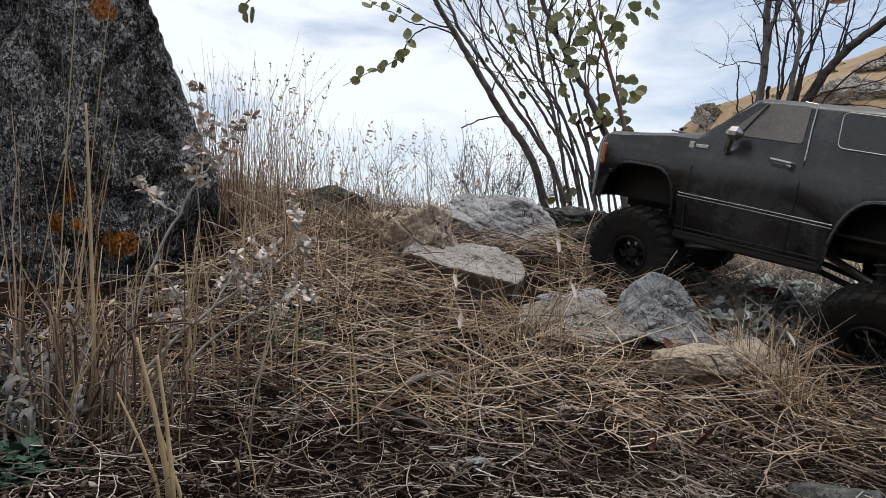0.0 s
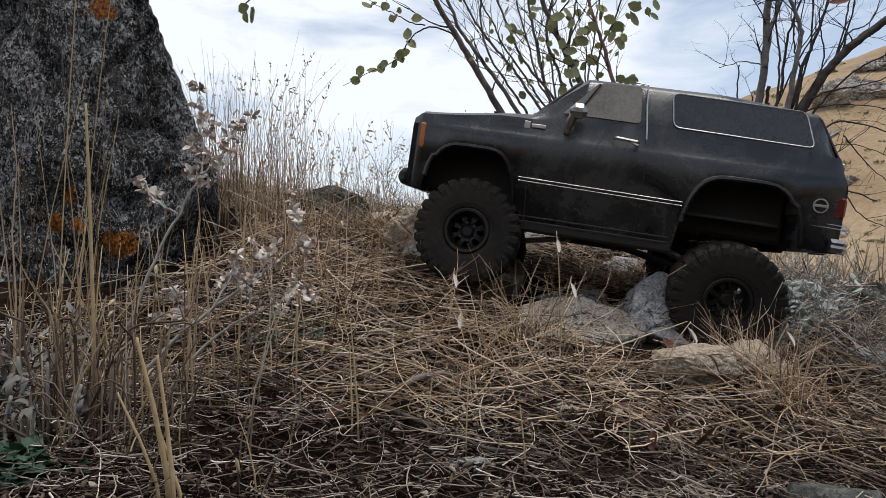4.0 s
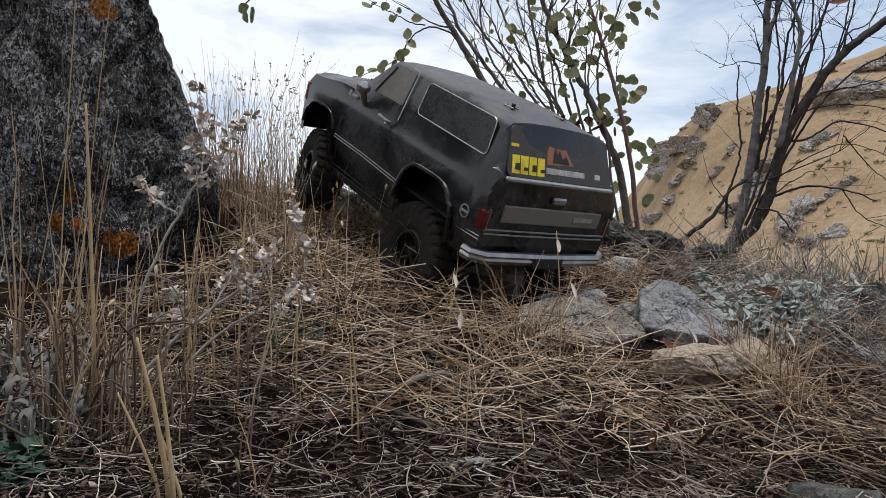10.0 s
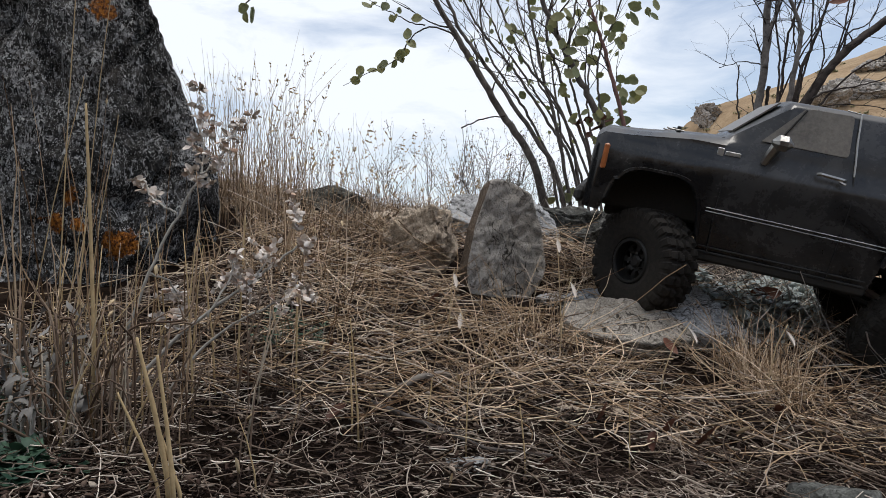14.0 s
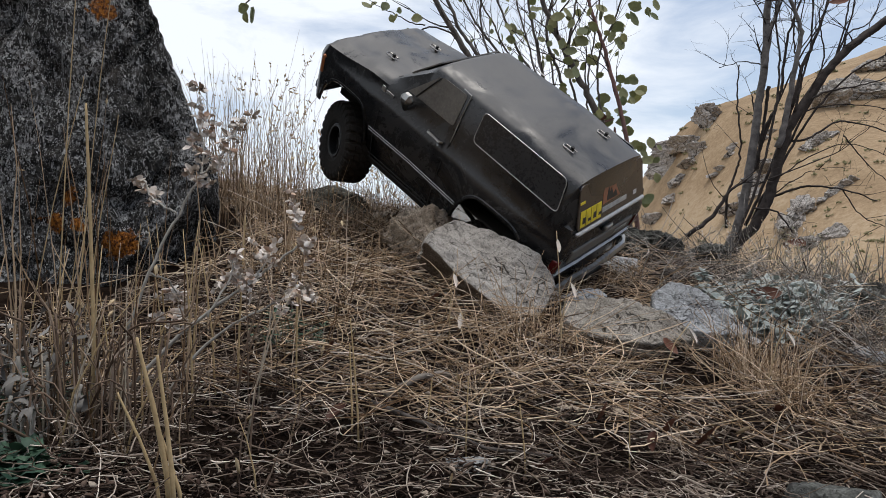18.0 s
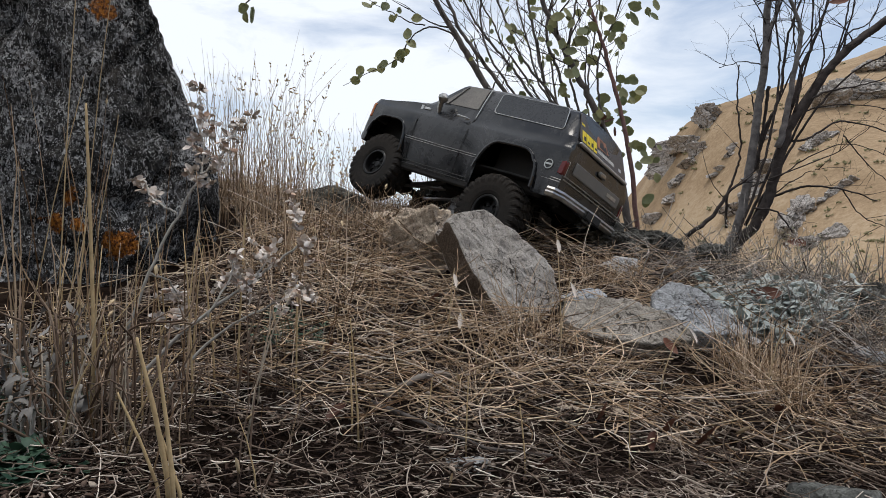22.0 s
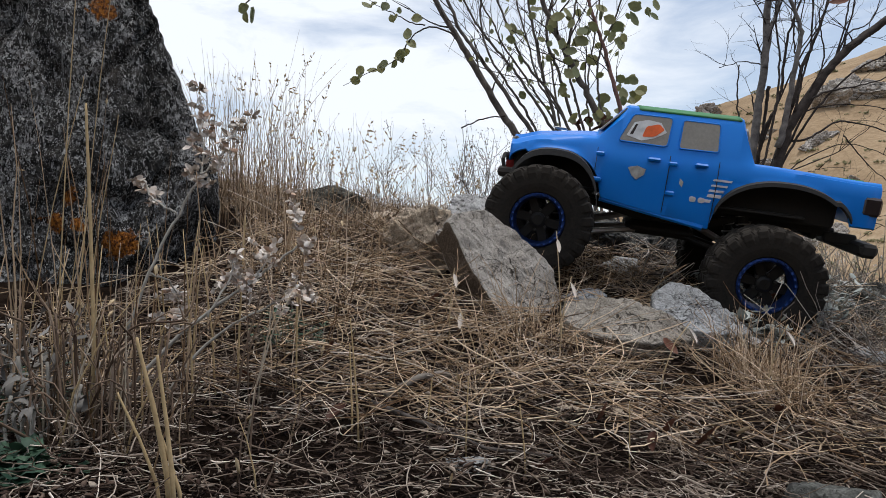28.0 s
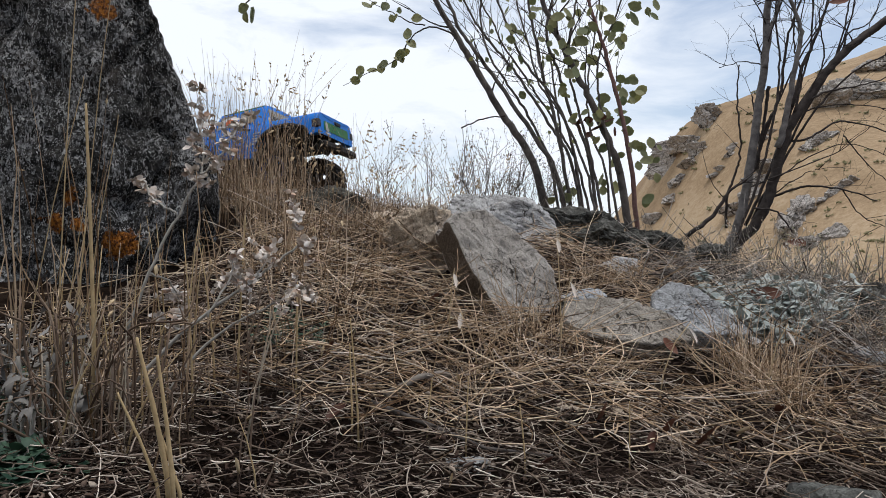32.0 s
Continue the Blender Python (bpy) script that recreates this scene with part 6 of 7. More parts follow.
REEDS = [(-0.064, 0.47, -0.002, 0.0, 0.070, 0.0014), (-0.155, 0.50, 0.006, 0.0, 0.14, 0.0016), (-0.115, 0.52, 0.001, 0.0, 0.095, 0.0015), (-0.258, 0.46, 0.010, 0.0, 0.13, 0.0015), (-0.275, 0.50, 0.03, 0.0, 0.22, 0.0008),
              (-0.30, 0.52, 0.02, 0.0, 0.17, 0.0008), (0.016, 0.47, 0.002, 0, 0.06, 0.0012), (-0.012, 0.49, 0.004, 0, 0.045, 0.0012), (0.132, 0.47, 0.0, 0, 0.05, 0.0011), (0.055, 0.44, -0.004, 0, 0.05, 0.0012)]
for x, y, dx, dy, h, r in STALKS + REEDS:
    z = land(x, y)
    stem("grass_stalk", "thick dry golden stalk standing in litter", [(x, y, z - 0.01), (x + dx * 0.2, y, z + h * 0.33), (x + dx * 0.55, y + dy * 0.5, z + h * 0.66), (x + dx, y + dy, z + h), (x + dx * 1.02, y + dy, z + h * 1.03)], r * 0.60, r * 0.24)


for i in range(11):
    y = rng.uniform(0.42, 0.62)
    x = y * rng.uniform(-0.60, -0.29)
    h, dx, r = rng.uniform(0.06, 0.15), rng.normal(0.0, 0.012), rng.uniform(0.0011, 0.0019)
    z = land(x, y)
    stem("grass_stalk", "dry golden stalk standing in litter", [(x, y, z - 0.01), (x + dx * 0.2, y, z + h * 0.4), (x + dx * 0.6, y, z + h * 0.75), (x + dx, y, z + h)], r * 0.6, r * 0.12, n=6)


for i in range(34):
    y = rng.uniform(0.36, 0.54)
    x = y * rng.uniform(-0.62, -0.27)
    h, dx, r = rng.uniform(0.05, 0.13), rng.normal(0.008, 0.028), rng.uniform(0.0010, 0.0020)
    z = land(x, y)
    stem("grass_stalk", "thin dry stalk leaning in the near grass", [(x, y, z - 0.01), (x + dx * 0.25, y, z + h * 0.4), (x + dx * 0.6, y, z + h * 0.75), (x + dx, y, z + h)], r * 0.55, r * 0.10, ("withered", "pale_stalk", "withered", "gold_stalk")[i % 4], 6)


# ---- fallen twigs and leaves ----
def twig(label, pts, r0, r1, mat="twig_grey"):
    g = Geo().tube(pts, [r0 + (r1 - r0) * i / (len(pts) - 1) for i in range(len(pts))], 6)
    tagged(new("twig", mesh_of("twig", g.v, g.f, mat, True)), label, "twig")


def on(x, y, up=0.012):
    return (x, y, land(x, y) + up)


twig("grey forked twig lying in straw", [on(-0.045, 0.52, 0.016), on(-0.020, 0.545, 0.020), on(0.0, 0.585, 0.02), on(0.012, 0.60, 0.016)], 0.0030, 0.0018)
twig("long dark twig on the litter", [on(-0.055, 0.515, 0.010), on(-0.01, 0.485, 0.014), on(0.03, 0.468, 0.012), on(0.075, 0.455, 0.012)], 0.0022, 0.0010, "bark")
twig("pale bent stalk lying across straw", [on(0.21, 0.56, 0.02), on(0.26, 0.525, 0.022), on(0.31, 0.49, 0.018), on(0.36, 0.47, 0.015)], 0.0012, 0.0008, "straw")
twig("pale bent stalk lying across straw", [on(0.26, 0.545, 0.02), on(0.30, 0.50, 0.022), on(0.33, 0.475, 0.018)], 0.0010, 0.0007, "straw")

LEAF_OUT = [(0, 0), (0.28, 0.30), (0.6, 0.36), (0.86, 0.22), (1.0, 0.0), (0.86, -0.22), (0.6, -0.36), (0.28, -0.30)]


def leaf_mesh(name, size, mat, curl=0.25, fold=0.15, wide=1.0):
    """A leaf blade with a raised midrib fold and a curled tip, both faces closed."""
    g = Geo()
    mid = [0.0, 0.28, 0.6, 0.86, 1.0]
    up = lambda u, w: (curl * u * u + fold * abs(w)) * size
    top = [(u * size, w * wide * size, up(u, w)) for u, w in LEAF_OUT] + [(u * size, 0, up(u, 0)) for u in mid[1:4]]
    th = size * 0.012
    n = len(top)
    faces = [(0, 8, 1), (1, 8, 9, 2), (2, 9, 10, 3), (3, 10, 4), (4, 10, 5), (5, 10, 9, 6), (6, 9, 8, 7), (7, 8, 0)]
    g.add(top + [(a, b, c - th) for a, b, c in top], [tuple(reversed(f)) for f in faces] + [tuple(i + n for i in f) for f in faces])
    return mesh_of(name, g.v, g.f, mat, True)


dead = [leaf_mesh("dead_leaf", s, "dead_leaf", c, f, 1.1) for s, c, f in ((0.011, 1.2, 1.3), (0.010, 0.9, 1.2), (0.013, 1.5, 1.1))]
for i, (x, y, up) in enumerate([(-0.140, 0.52, 0.012), (-0.085, 0.47, 0.010), (-0.018, 0.78, 0.016), (0.165, 0.50, 0.018), (0.335, 0.80, 0.030), (0.255, 0.72, 0.012), (-0.125, 1.62, 0.05), (0.06, 0.43, 0.012),
                                (0.185, 0.49, 0.02), (0.15, 0.475, 0.015), (-0.03, 0.80, 0.012), (0.12, 0.52, 0.012), (0.385, 0.84, 0.02), (0.30, 0.60, 0.012), (-0.11, 0.60, 0.01), (0.02, 0.62, 0.014), (0.24, 0.50, 0.01)]):
    ob = new("dead_leaf", dead[i % 3])
    ob.matrix_basis = pose(x, y, land(x, y) + up, rng.uniform(-30, 30), rng.uniform(-5, 25), rng.uniform(0, 360)) @ Matrix.Scale(1.6 if i < 2 else 1.0, 4)
    tagged(ob, "curled reddish brown dead leaf on the litter", "leaf", group="fallen leaves")
p = sight(527, -106)
ob = new("dead_leaf", dead[2])
ob.matrix_basis = pose(p.x, p.y - 0.01, p.z + 0.022, 70, 20, 30) @ Matrix.Scale(2.2, 4)
tagged(ob, "large curled rust brown leaf resting on the sage", "leaf", group="fallen leaves")
husk_leaf = leaf_mesh("husk_leaf", 0.012, "husk", 0.9, 1.2, 0.34)
for i in range(22):
    x, y = spread(1, 0.36, 0.9, 1.0, 0.6)
    ob = new("husk_leaf", husk_leaf)
    ob.matrix_basis = pose(x[0], y[0], land(x[0], y[0]) + rng.uniform(0.012, 0.026), rng.uniform(-40, 40), rng.uniform(-60, 10), rng.uniform(0, 360)) @ Matrix.Scale(rng.uniform(0.45, 0.85), 4)
    tagged(ob, "pale papery husk on the straw", "husk", group="papery husks")

for cx, cy in [(-0.205, 0.390), (-0.230, 0.405), (-0.185, 0.41), (-0.250, 0.42)]:
    n, k = 13, 13
    t = np.linspace(0, 1, k)
    a = rng.random(n) * 6.283
    h = rng.uniform(0.04, 0.105, n)[:, None]
    lean = rng.normal(0, 0.035, (n, 2))
    turn = rng.uniform(2.0, 7.0, n)[:, None] * np.clip(t - 0.45, 0, 1) * 2
    curl = rng.uniform(0.004, 0.010, n)[:, None]
    px = cx + rng.normal(0, 0.012, n)[:, None] + lean[:, :1] * t + np.cos(a)[:, None] * curl * np.sin(turn)
    py = cy + rng.normal(0, 0.010, n)[:, None] + lean[:, 1:] * t + np.sin(a)[:, None] * curl * np.sin(turn)
    pz = land(cx, cy) + h * np.minimum(t, 0.45 + 0.3 * (t - 0.45)) / 0.6 - curl * (1 - np.cos(turn))
    rad = rng.uniform(0.0005, 0.0011, n)[:, None] * np.linspace(1, 0.6, k)[None, :]
    tagged(new("frizzy_weed", stalk_mesh("frizzy_weed", np.stack([px, py, pz], -1), rad, "withered", 4)), "frizzy brown withered weed with curled tips", "weed", kind="stuff")

def curled_leaves(seed, spots, label):
    """Withered strap leaves that hang and curl from short grey stems."""
    rnd = random.Random(seed)
    t = new("withered_plant", None)
    tagged(t, label, "plant")
    for px, py, d, n in spots:
        base = at(px, py, d)
        foot = Vector((base.x, base.y, land(base.x, base.y) - 0.004))
        part("stem", Geo().tube(bend([foot, foot.lerp(base, 0.5) + Vector((rnd.gauss(0, 0.004), 0, 0)), base], 4), 0.0011, 5).both(), "stem_grey", t, smooth=True)
        for _ in range(n):
            a, ln, w = rnd.uniform(0, 6.283), rnd.uniform(0.013, 0.024), rnd.uniform(0.0014, 0.0028)
            p = base.lerp(foot, rnd.uniform(0.0, 0.7))
            pitch, bow = rnd.uniform(0.1, 1.0), rnd.uniform(-4.5, -2.0)
            side = Vector((-math.sin(a), math.cos(a), rnd.gauss(0, 0.4))).normalized()
            g = Geo()
            for i in range(9):
                f = i / 8
                wide = side * (w * math.sin(math.pi * (0.08 + 0.9 * f)))
                g.v += [tuple(p - wide), tuple(p + Vector((0, 0, -0.0009))), tuple(p + wide)]
                e = pitch + bow * f
                p = p + Vector((math.cos(a) * math.cos(e), math.sin(a) * math.cos(e), math.sin(e))) * ln / 8
            for i in range(8):
                k = 3 * i
                g.f += [(k, k + 1, k + 4, k + 3), (k + 1, k + 2, k + 5, k + 4)]
            part("leaf", g.both(), "grey_leaf", t, smooth=True)


curled_leaves(201, [(-752, -190, 0.40, 5), (-735, -230, 0.39, 6), (-764, -260, 0.385, 5), (-720, -275, 0.38, 4)], "withered grey plant with long curled leaves")
curled_leaves(202, [(-700, -200, 0.42, 4), (-640, -240, 0.40, 4), (-608, -200, 0.43, 3)], "withered grey-brown plant with hanging curled leaves")

# single stalks with a papery leaf, standing among the stones
hanging_leaf = leaf_mesh("papery_leaf", 0.017, "petal", 0.25, 0.5, 0.36)
for x, y, dx, h in [(0.115, 0.66, 0.012, 0.092), (0.006, 0.70, 0.006, 0.085), (0.125, 0.70, -0.006, 0.135), (0.035, 0.64, -0.02, 0.07), (0.20, 0.62, 0.03, 0.08), (0.31, 0.64, 0.02, 0.085)]:
    z = land(x, y)
    line = [(x, y, z - 0.005), (x + dx * 0.2, y, z + h * 0.4), (x + dx * 0.55, y, z + h * 0.75), (x + dx, y - 0.004, z + h)]
    g = Geo().tube(line, [0.0008, 0.0007, 0.0006, 0.0004], 5)
    ob = tagged(new("grass_stalk", mesh_of("grass_stalk", g.v, g.f, "husk", True)), "thin pale stalk with a papery drooping leaf", "grass stalk")
    lf = new("papery_leaf", hanging_leaf)
    lf.parent = ob
    lf.matrix_basis = pose(x + dx * 0.9, y - 0.004, z + h * 0.94, 0, 72, -80 + 900 * dx)

# grey and golden stalks draped over the dark rock
for cx, cy, n in [(-0.28, 1.20, 40), (-0.16, 1.18, 60), (-0.14, 1.29, 60), (-0.23, 1.36, 40)]:
    tuft(n, cx, cy, 0.03, 0.02, (0.03, 0.10), 0.8, (0.0004, 0.0009), "straw", "grass_tuft", "straw flopped over the dark rock", 0.8)


# ---- shrubs ----
def sprouts(g, pts, n, length, r, rnd, depth=2, up=0.5):
    """Side twigs off a branch, forking again; returns their tips."""
    tips = []
    for _ in range(n):
        f = rnd.uniform(0.25, 0.98) * (len(pts) - 1)
        i = min(int(f), len(pts) - 2)
        p = Vector(pts[i]).lerp(Vector(pts[i + 1]), f - i)
        d = (Vector(pts[i + 1]) - Vector(pts[i])).normalized()
        d = (d * 0.7 + Vector((rnd.gauss(0, 0.6), rnd.gauss(0, 0.4), rnd.gauss(up * 0.5, 0.45)))).normalized()
        ln = length * rnd.uniform(0.5, 1.25)
        line = [p]
        for k in range(4):
            d = (d + Vector((rnd.gauss(0, 0.18), rnd.gauss(0, 0.15), rnd.gauss(0.06 * up, 0.16)))).normalized()
            line.append(line[-1] + d * ln / 4)
        g.tube(line, [r, r * 0.8, r * 0.6, r * 0.45, r * 0.3], 5)
        tips.append(line)
        if depth > 1:
            tips += sprouts(g, line, 2, length * 0.55, r * 0.55, rnd, depth - 1, up)
    return tips


def shrub_leaf_shapes():
    return [leaf_mesh("leaf", s, "leaf", c, f, w) for s, c, f, w in ((0.030, 0.15, 0.25, 1.05), (0.024, -0.2, 0.3, 1.15), (0.034, 0.3, 0.15, 0.95))]


LEAVES = shrub_leaf_shapes()


def put_leaf(parent, p, rnd, scale=1.0, droop=20):
    ob = new("leaf", rnd.choice(LEAVES))
    ob.parent = parent
    ob.matrix_basis = pose(p.x, p.y, p.z, rnd.uniform(45, 135), rnd.uniform(-80, 80) + droop, rnd.uniform(-50, 50)) @ Matrix.Scale(scale * rnd.uniform(0.8, 1.45), 4)


def leafy_shrub():
    rnd = random.Random(5)
    t = new("shrub", None)
    tagged(t, "many-stemmed shrub with sparse olive green leaves", "shrub")
    D = 1.75
    stems = [
        ([(201, 56), (158, 153), (104, 239), (48, 336), (6, 406), (-32, 471)], 0.0141),
        ([(228, 61), (201, 131), (168, 189), (116, 269), (66, 338), (28, 393), (-4, 471)], 0.0089),
        ([(238, 61), (206, 191), (181, 291), (161, 381), (146, 471)], 0.0067),
        ([(261, 61), (228, 186), (194, 269), (144, 331), (121, 381), (84, 471)], 0.0060),
        ([(338, 36), (312, 131), (276, 229), (246, 291), (216, 351), (191, 401), (164, 471)], 0.0134),
        ([(348, 36), (332, 151), (312, 251), (286, 351), (266, 411), (248, 471)], 0.0082),
        ([(284, 51), (256, 169), (226, 241), (201, 321), (182, 381), (201, 471)], 0.0067),
        ([(256, 56), (228, 151), (188, 221), (136, 301), (96, 351), (58, 401), (22, 471)], 0.0060),
        ([(294, 46), (266, 141), (246, 221), (222, 321), (228, 391), (240, 471)], 0.0052),
        ([(216, 56), (191, 141), (156, 226), (121, 281), (81, 346), (66, 411), (74, 471)], 0.0052),
        ([(274, 51), (244, 131), (216, 191), (181, 251), (141, 311), (106, 361), (88, 401), (46, 471)], 0.0048),
        ([(306, 46), (288, 131), (261, 211), (256, 291), (266, 361), (281, 471)], 0.0045),
        ([(246, 56), (216, 131), (206, 221), (191, 331), (184, 401), (216, 471)], 0.0045),
        ([(278, 53), (261, 111), (228, 201), (201, 251), (171, 291), (146, 381), (121, 471)], 0.0045),
        ([(324, 41), (301, 101), (291, 191), (274, 281), (278, 351), (306, 411), (321, 471)], 0.0045),
    ]
    lines = []
    for k, (pts, r) in enumerate(stems):
        d = D + rnd.uniform(-0.10, 0.10)
        q = [at(px, py, d + 0.01 * i) for i, (px, py) in enumerate(pts)]
        q[0].z = land(q[0].x, q[0].y) - 0.02
        r *= 0.80
        line = bend(q, 7, 0.0012, rnd)
        g = Geo().tube(line, [r * (1 - 0.45 * i / len(line)) for i in range(len(line))], 8)
        s = part("stem", g.both(), "bark" if k != 5 else "bark_red", t, smooth=True)
        g = Geo()
        sprouts(g, line[len(line) // 4:], 8, 0.15, max(0.0011, r * 0.24), rnd, 2, 0.7)
        tagged(part("twig_spray", g.both(), "bark_dark", s, smooth=True), kind="stuff")
        lines.append(line)
    # long arching side branches with leaves in pairs
    arms = (([(21, 379), (-19, 393), (-49, 381), (-70, 351), (-86, 333), (-116, 319), (-144, 306), (-176, 289)], 2.3, 16, 0.95), ([(-32, 396), (-54, 399), (-84, 416), (-112, 429), (-144, 449)], 1.9, 8, 0.95))
    for pts, thick, first, scale in arms:
        arm = bend([at(px, py, D) for px, py in pts], 6, 0.001, rnd)
        part("branch", Geo().tube(arm, [thick / 1000 * (1 - 0.75 * i / len(arm)) for i in range(len(arm))], 6).both(), "bark_dark", t, smooth=True)
        for i in range(first, len(arm), 3):
            for side in (-1, 1):
                if rnd.random() < 0.8:
                    put_leaf(t, arm[i] + Vector((rnd.gauss(0, 0.006), rnd.gauss(0, 0.01), side * 0.010)), rnd, scale)
    part("branch", Geo().tube(bend([at(110, 236, D), at(80, 232, D), at(55, 224, D), at(32, 214, D)], 5, 0.001, rnd), [0.0026, 0.0022] + [0.0018] * 14, 5).both(), "bark_dark", t, smooth=True)
    part("branch", Geo().tube(bend([at(205, 290, D), at(150, 300, D), at(95, 312, D), at(60, 324, D)], 5, 0.001, rnd), 0.0012, 5).both(), "bark_dark", t, smooth=True)
    for px, py, n in [(91, 389, 2), (121, 391, 3), (121, 436, 2), (136, 286, 2), (126, 321, 2), (106, 411, 2), (143, 396, 2), (201, 276, 3), (191, 341, 3), (176, 359, 3), (236, 381, 4), (252, 389, 3), (246, 321, 3), (216, 336, 4), (282, 421, 3), (306, 379, 3), (316, 371, 3), (302, 403, 2), (328, 423, 3), (346, 429, 3), (358, 426, 2), (266, 269, 3), (316, 291, 4), (331, 279, 4), (341, 263, 3), (294, 281, 2), (266, 233, 3), (286, 241, 3), (298, 219, 3), (276, 223, 3), (342, 196, 3), (348, 183, 3), (362, 183, 2), (380, 186, 1), (326, 175, 2), (316, 159, 2), (282, 131, 2), (276, 171, 2), (292, 119, 2), (362, 71, 2), (218, 99, 2), (201, 91, 2), (376, 141, 1), (356, 156, 2), (216, 236, 3), (226, 416, 3), (186, 411, 3), (156, 421, 2), (266, 396, 2), (261, 356, 3), (206, 376, 3)]:
        c = at(px, py, D + rnd.uniform(-0.1, 0.1))
        for i in range(n):
            put_leaf(t, c + Vector((rnd.gauss(0, 0.013), rnd.gauss(0, 0.02), rnd.gauss(0, 0.015))), rnd, 0.88)
    for line in lines:
        for _ in range(3):
            k = rnd.randrange(len(line) // 4, len(line))
            put_leaf(t, line[k] + Vector((rnd.gauss(0, 0.03), rnd.gauss(0, 0.03), rnd.gauss(0, 0.03))), rnd, rnd.uniform(0.35, 0.6))
    for _ in range(9):
        ob = new("dried_leaf", dead[2])
        ob.parent = t
        c = at(258 + rnd.gauss(0, 16), 216 + rnd.gauss(0, 9), D - 0.05)
        ob.matrix_basis = pose(c.x, c.y, c.z, rnd.uniform(40, 140), rnd.uniform(-80, 80), rnd.uniform(-60, 60)) @ Matrix.Scale(rnd.uniform(1.2, 2.0), 4)
        tagged(ob, "reddish dried leaf still hanging")


leafy_shrub()


def hanging_sprig():
    rnd = random.Random(9)
    t = new("branch_tip", None)
    tagged(t, "hanging twig with a few round green leaves", "branch")
    d = 1.2
    line = bend([at(-300, 470, d), at(-335, 446, d), at(-352, 432, d)], 5)
    part("twig", Geo().tube(line, 0.0012, 5).both(), "bark", t)
    for px, py in ((-362, 420), (-350, 422), (-340, 428)):
        put_leaf(t, at(px, py, d), rnd, 0.8)


hanging_sprig()


def dead_shrub():
    rnd = random.Random(11)
    t = new("dead_shrub", None)
    tagged(t, "leafless dark shrub with forking branches", "shrub")
    D = 1.85
    stems = [
        ([(501, -14), (524, 49), (542, 141), (557, 241), (569, 341), (576, 471)], 0.0173),
        ([(508, -14), (556, 49), (582, 111), (603, 191), (628, 241), (668, 299), (708, 346), (748, 379), (816, 426)], 0.0189),
        ([(501, 36), (502, 91), (516, 131), (527, 176), (520, 261), (524, 326)], 0.0050),
        ([(431, 23), (478, 59), (506, 101), (538, 123)], 0.0079),
        ([(554, 141), (566, 201), (592, 261), (602, 311), (612, 381), (646, 471)], 0.0071),
        ([(594, 181), (608, 241), (624, 331), (632, 391), (601, 471)], 0.0110),
        ([(616, 251), (636, 321), (662, 381), (694, 471)], 0.0071),
        ([(600, 189), (646, 195), (696, 225), (746, 219), (806, 201)], 0.0041),
        ([(561, 84), (606, 101), (646, 111), (706, 106), (768, 85)], 0.0047),
        ([(548, 73), (591, 65), (618, 29)], 0.0038),
        ([(568, 325), (534, 331), (488, 321)], 0.0022),
        ([(546, 111), (616, 139), (696, 171), (756, 216)], 0.0025),
        ([(710, 201), (746, 156), (796, 111)], 0.0025),
        ([(706, 106), (738, 61), (781, 39)], 0.0024),
        ([(569, 321), (578, 381), (592, 421), (596, 471)], 0.0094),
        ([(656, 283), (686, 321), (716, 391), (736, 471)], 0.0047),
        ([(641, 261), (686, 281), (746, 291), (806, 311)], 0.0035),
        ([(560, 186), (554, 231), (546, 271)], 0.0047),
        ([(576, 286), (566, 211), (556, 151)], 0.0063),
        ([(711, 349), (716, 381), (756, 401), (776, 451)], 0.0031),
        ([(581, 96), (636, 131), (666, 141)], 0.0022),
        ([(516, 11), (551, 101), (581, 211), (596, 321), (588, 421), (596, 471)], 0.0050),
        ([(534, 41), (578, 141), (621, 261), (648, 351), (656, 471)], 0.0057),
        ([(546, 51), (594, 151), (646, 251), (691, 331), (716, 421), (721, 471)], 0.0047),
        ([(561, 66), (611, 171), (671, 261), (736, 321), (806, 351)], 0.0047),
        ([(512, 11), (534, 111), (566, 191), (616, 311), (668, 401), (686, 471)], 0.0041),
        ([(621, 241), (634, 301), (620, 371), (628, 471)], 0.0041),
        ([(596, 201), (636, 241), (716, 256), (796, 246)], 0.0028),
        ([(651, 271), (674, 341), (666, 401), (678, 471)], 0.0031),
        ([(576, 111), (636, 156), (716, 186), (796, 161)], 0.0024),
    ]
    for k, (pts, r) in enumerate(stems):
        d = D + (rnd.uniform(-0.03, 0.06) if k > 1 else 0.0)
        q = [at(px, py, d) for px, py in pts]
        if k < 2:
            q.insert(0, Vector((q[0].x - 0.01, q[0].y, land(q[0].x, q[0].y) - 0.03)))
        r *= 0.88
        line = bend(q, 7, 0.0013, rnd)
        s = part("branch", Geo().tube(line, [r * (1 - (0.4 if k < 2 else 0.6) * i / len(line)) for i in range(len(line))], 8).both(), "bark_weathered" if k in (0, 5, 14) else "bark_dark", t, smooth=True)
        g = Geo()
        sprouts(g, line[len(line) // 3:], 5 if r > 0.006 else 2, 0.15, min(0.0022, max(0.0010, r * 0.2)), rnd, 3 if k != 3 else 1, 0.35)
        tagged(part("twig_spray", g.both(), "bark_dark", s, smooth=True), kind="stuff")
    for px, py, tilt in ((608, 14, 30), (602, 12, 140), (680, 437, 30)):
        ob = new("dried_leaf", dead[2])
        ob.parent = t
        p = at(px, py, D - 0.1)
        ob.matrix_basis = pose(p.x, p.y, p.z, 80, tilt, 20) @ Matrix.Scale(2.1, 4)
        tagged(ob, "curled brown leaf still hanging")


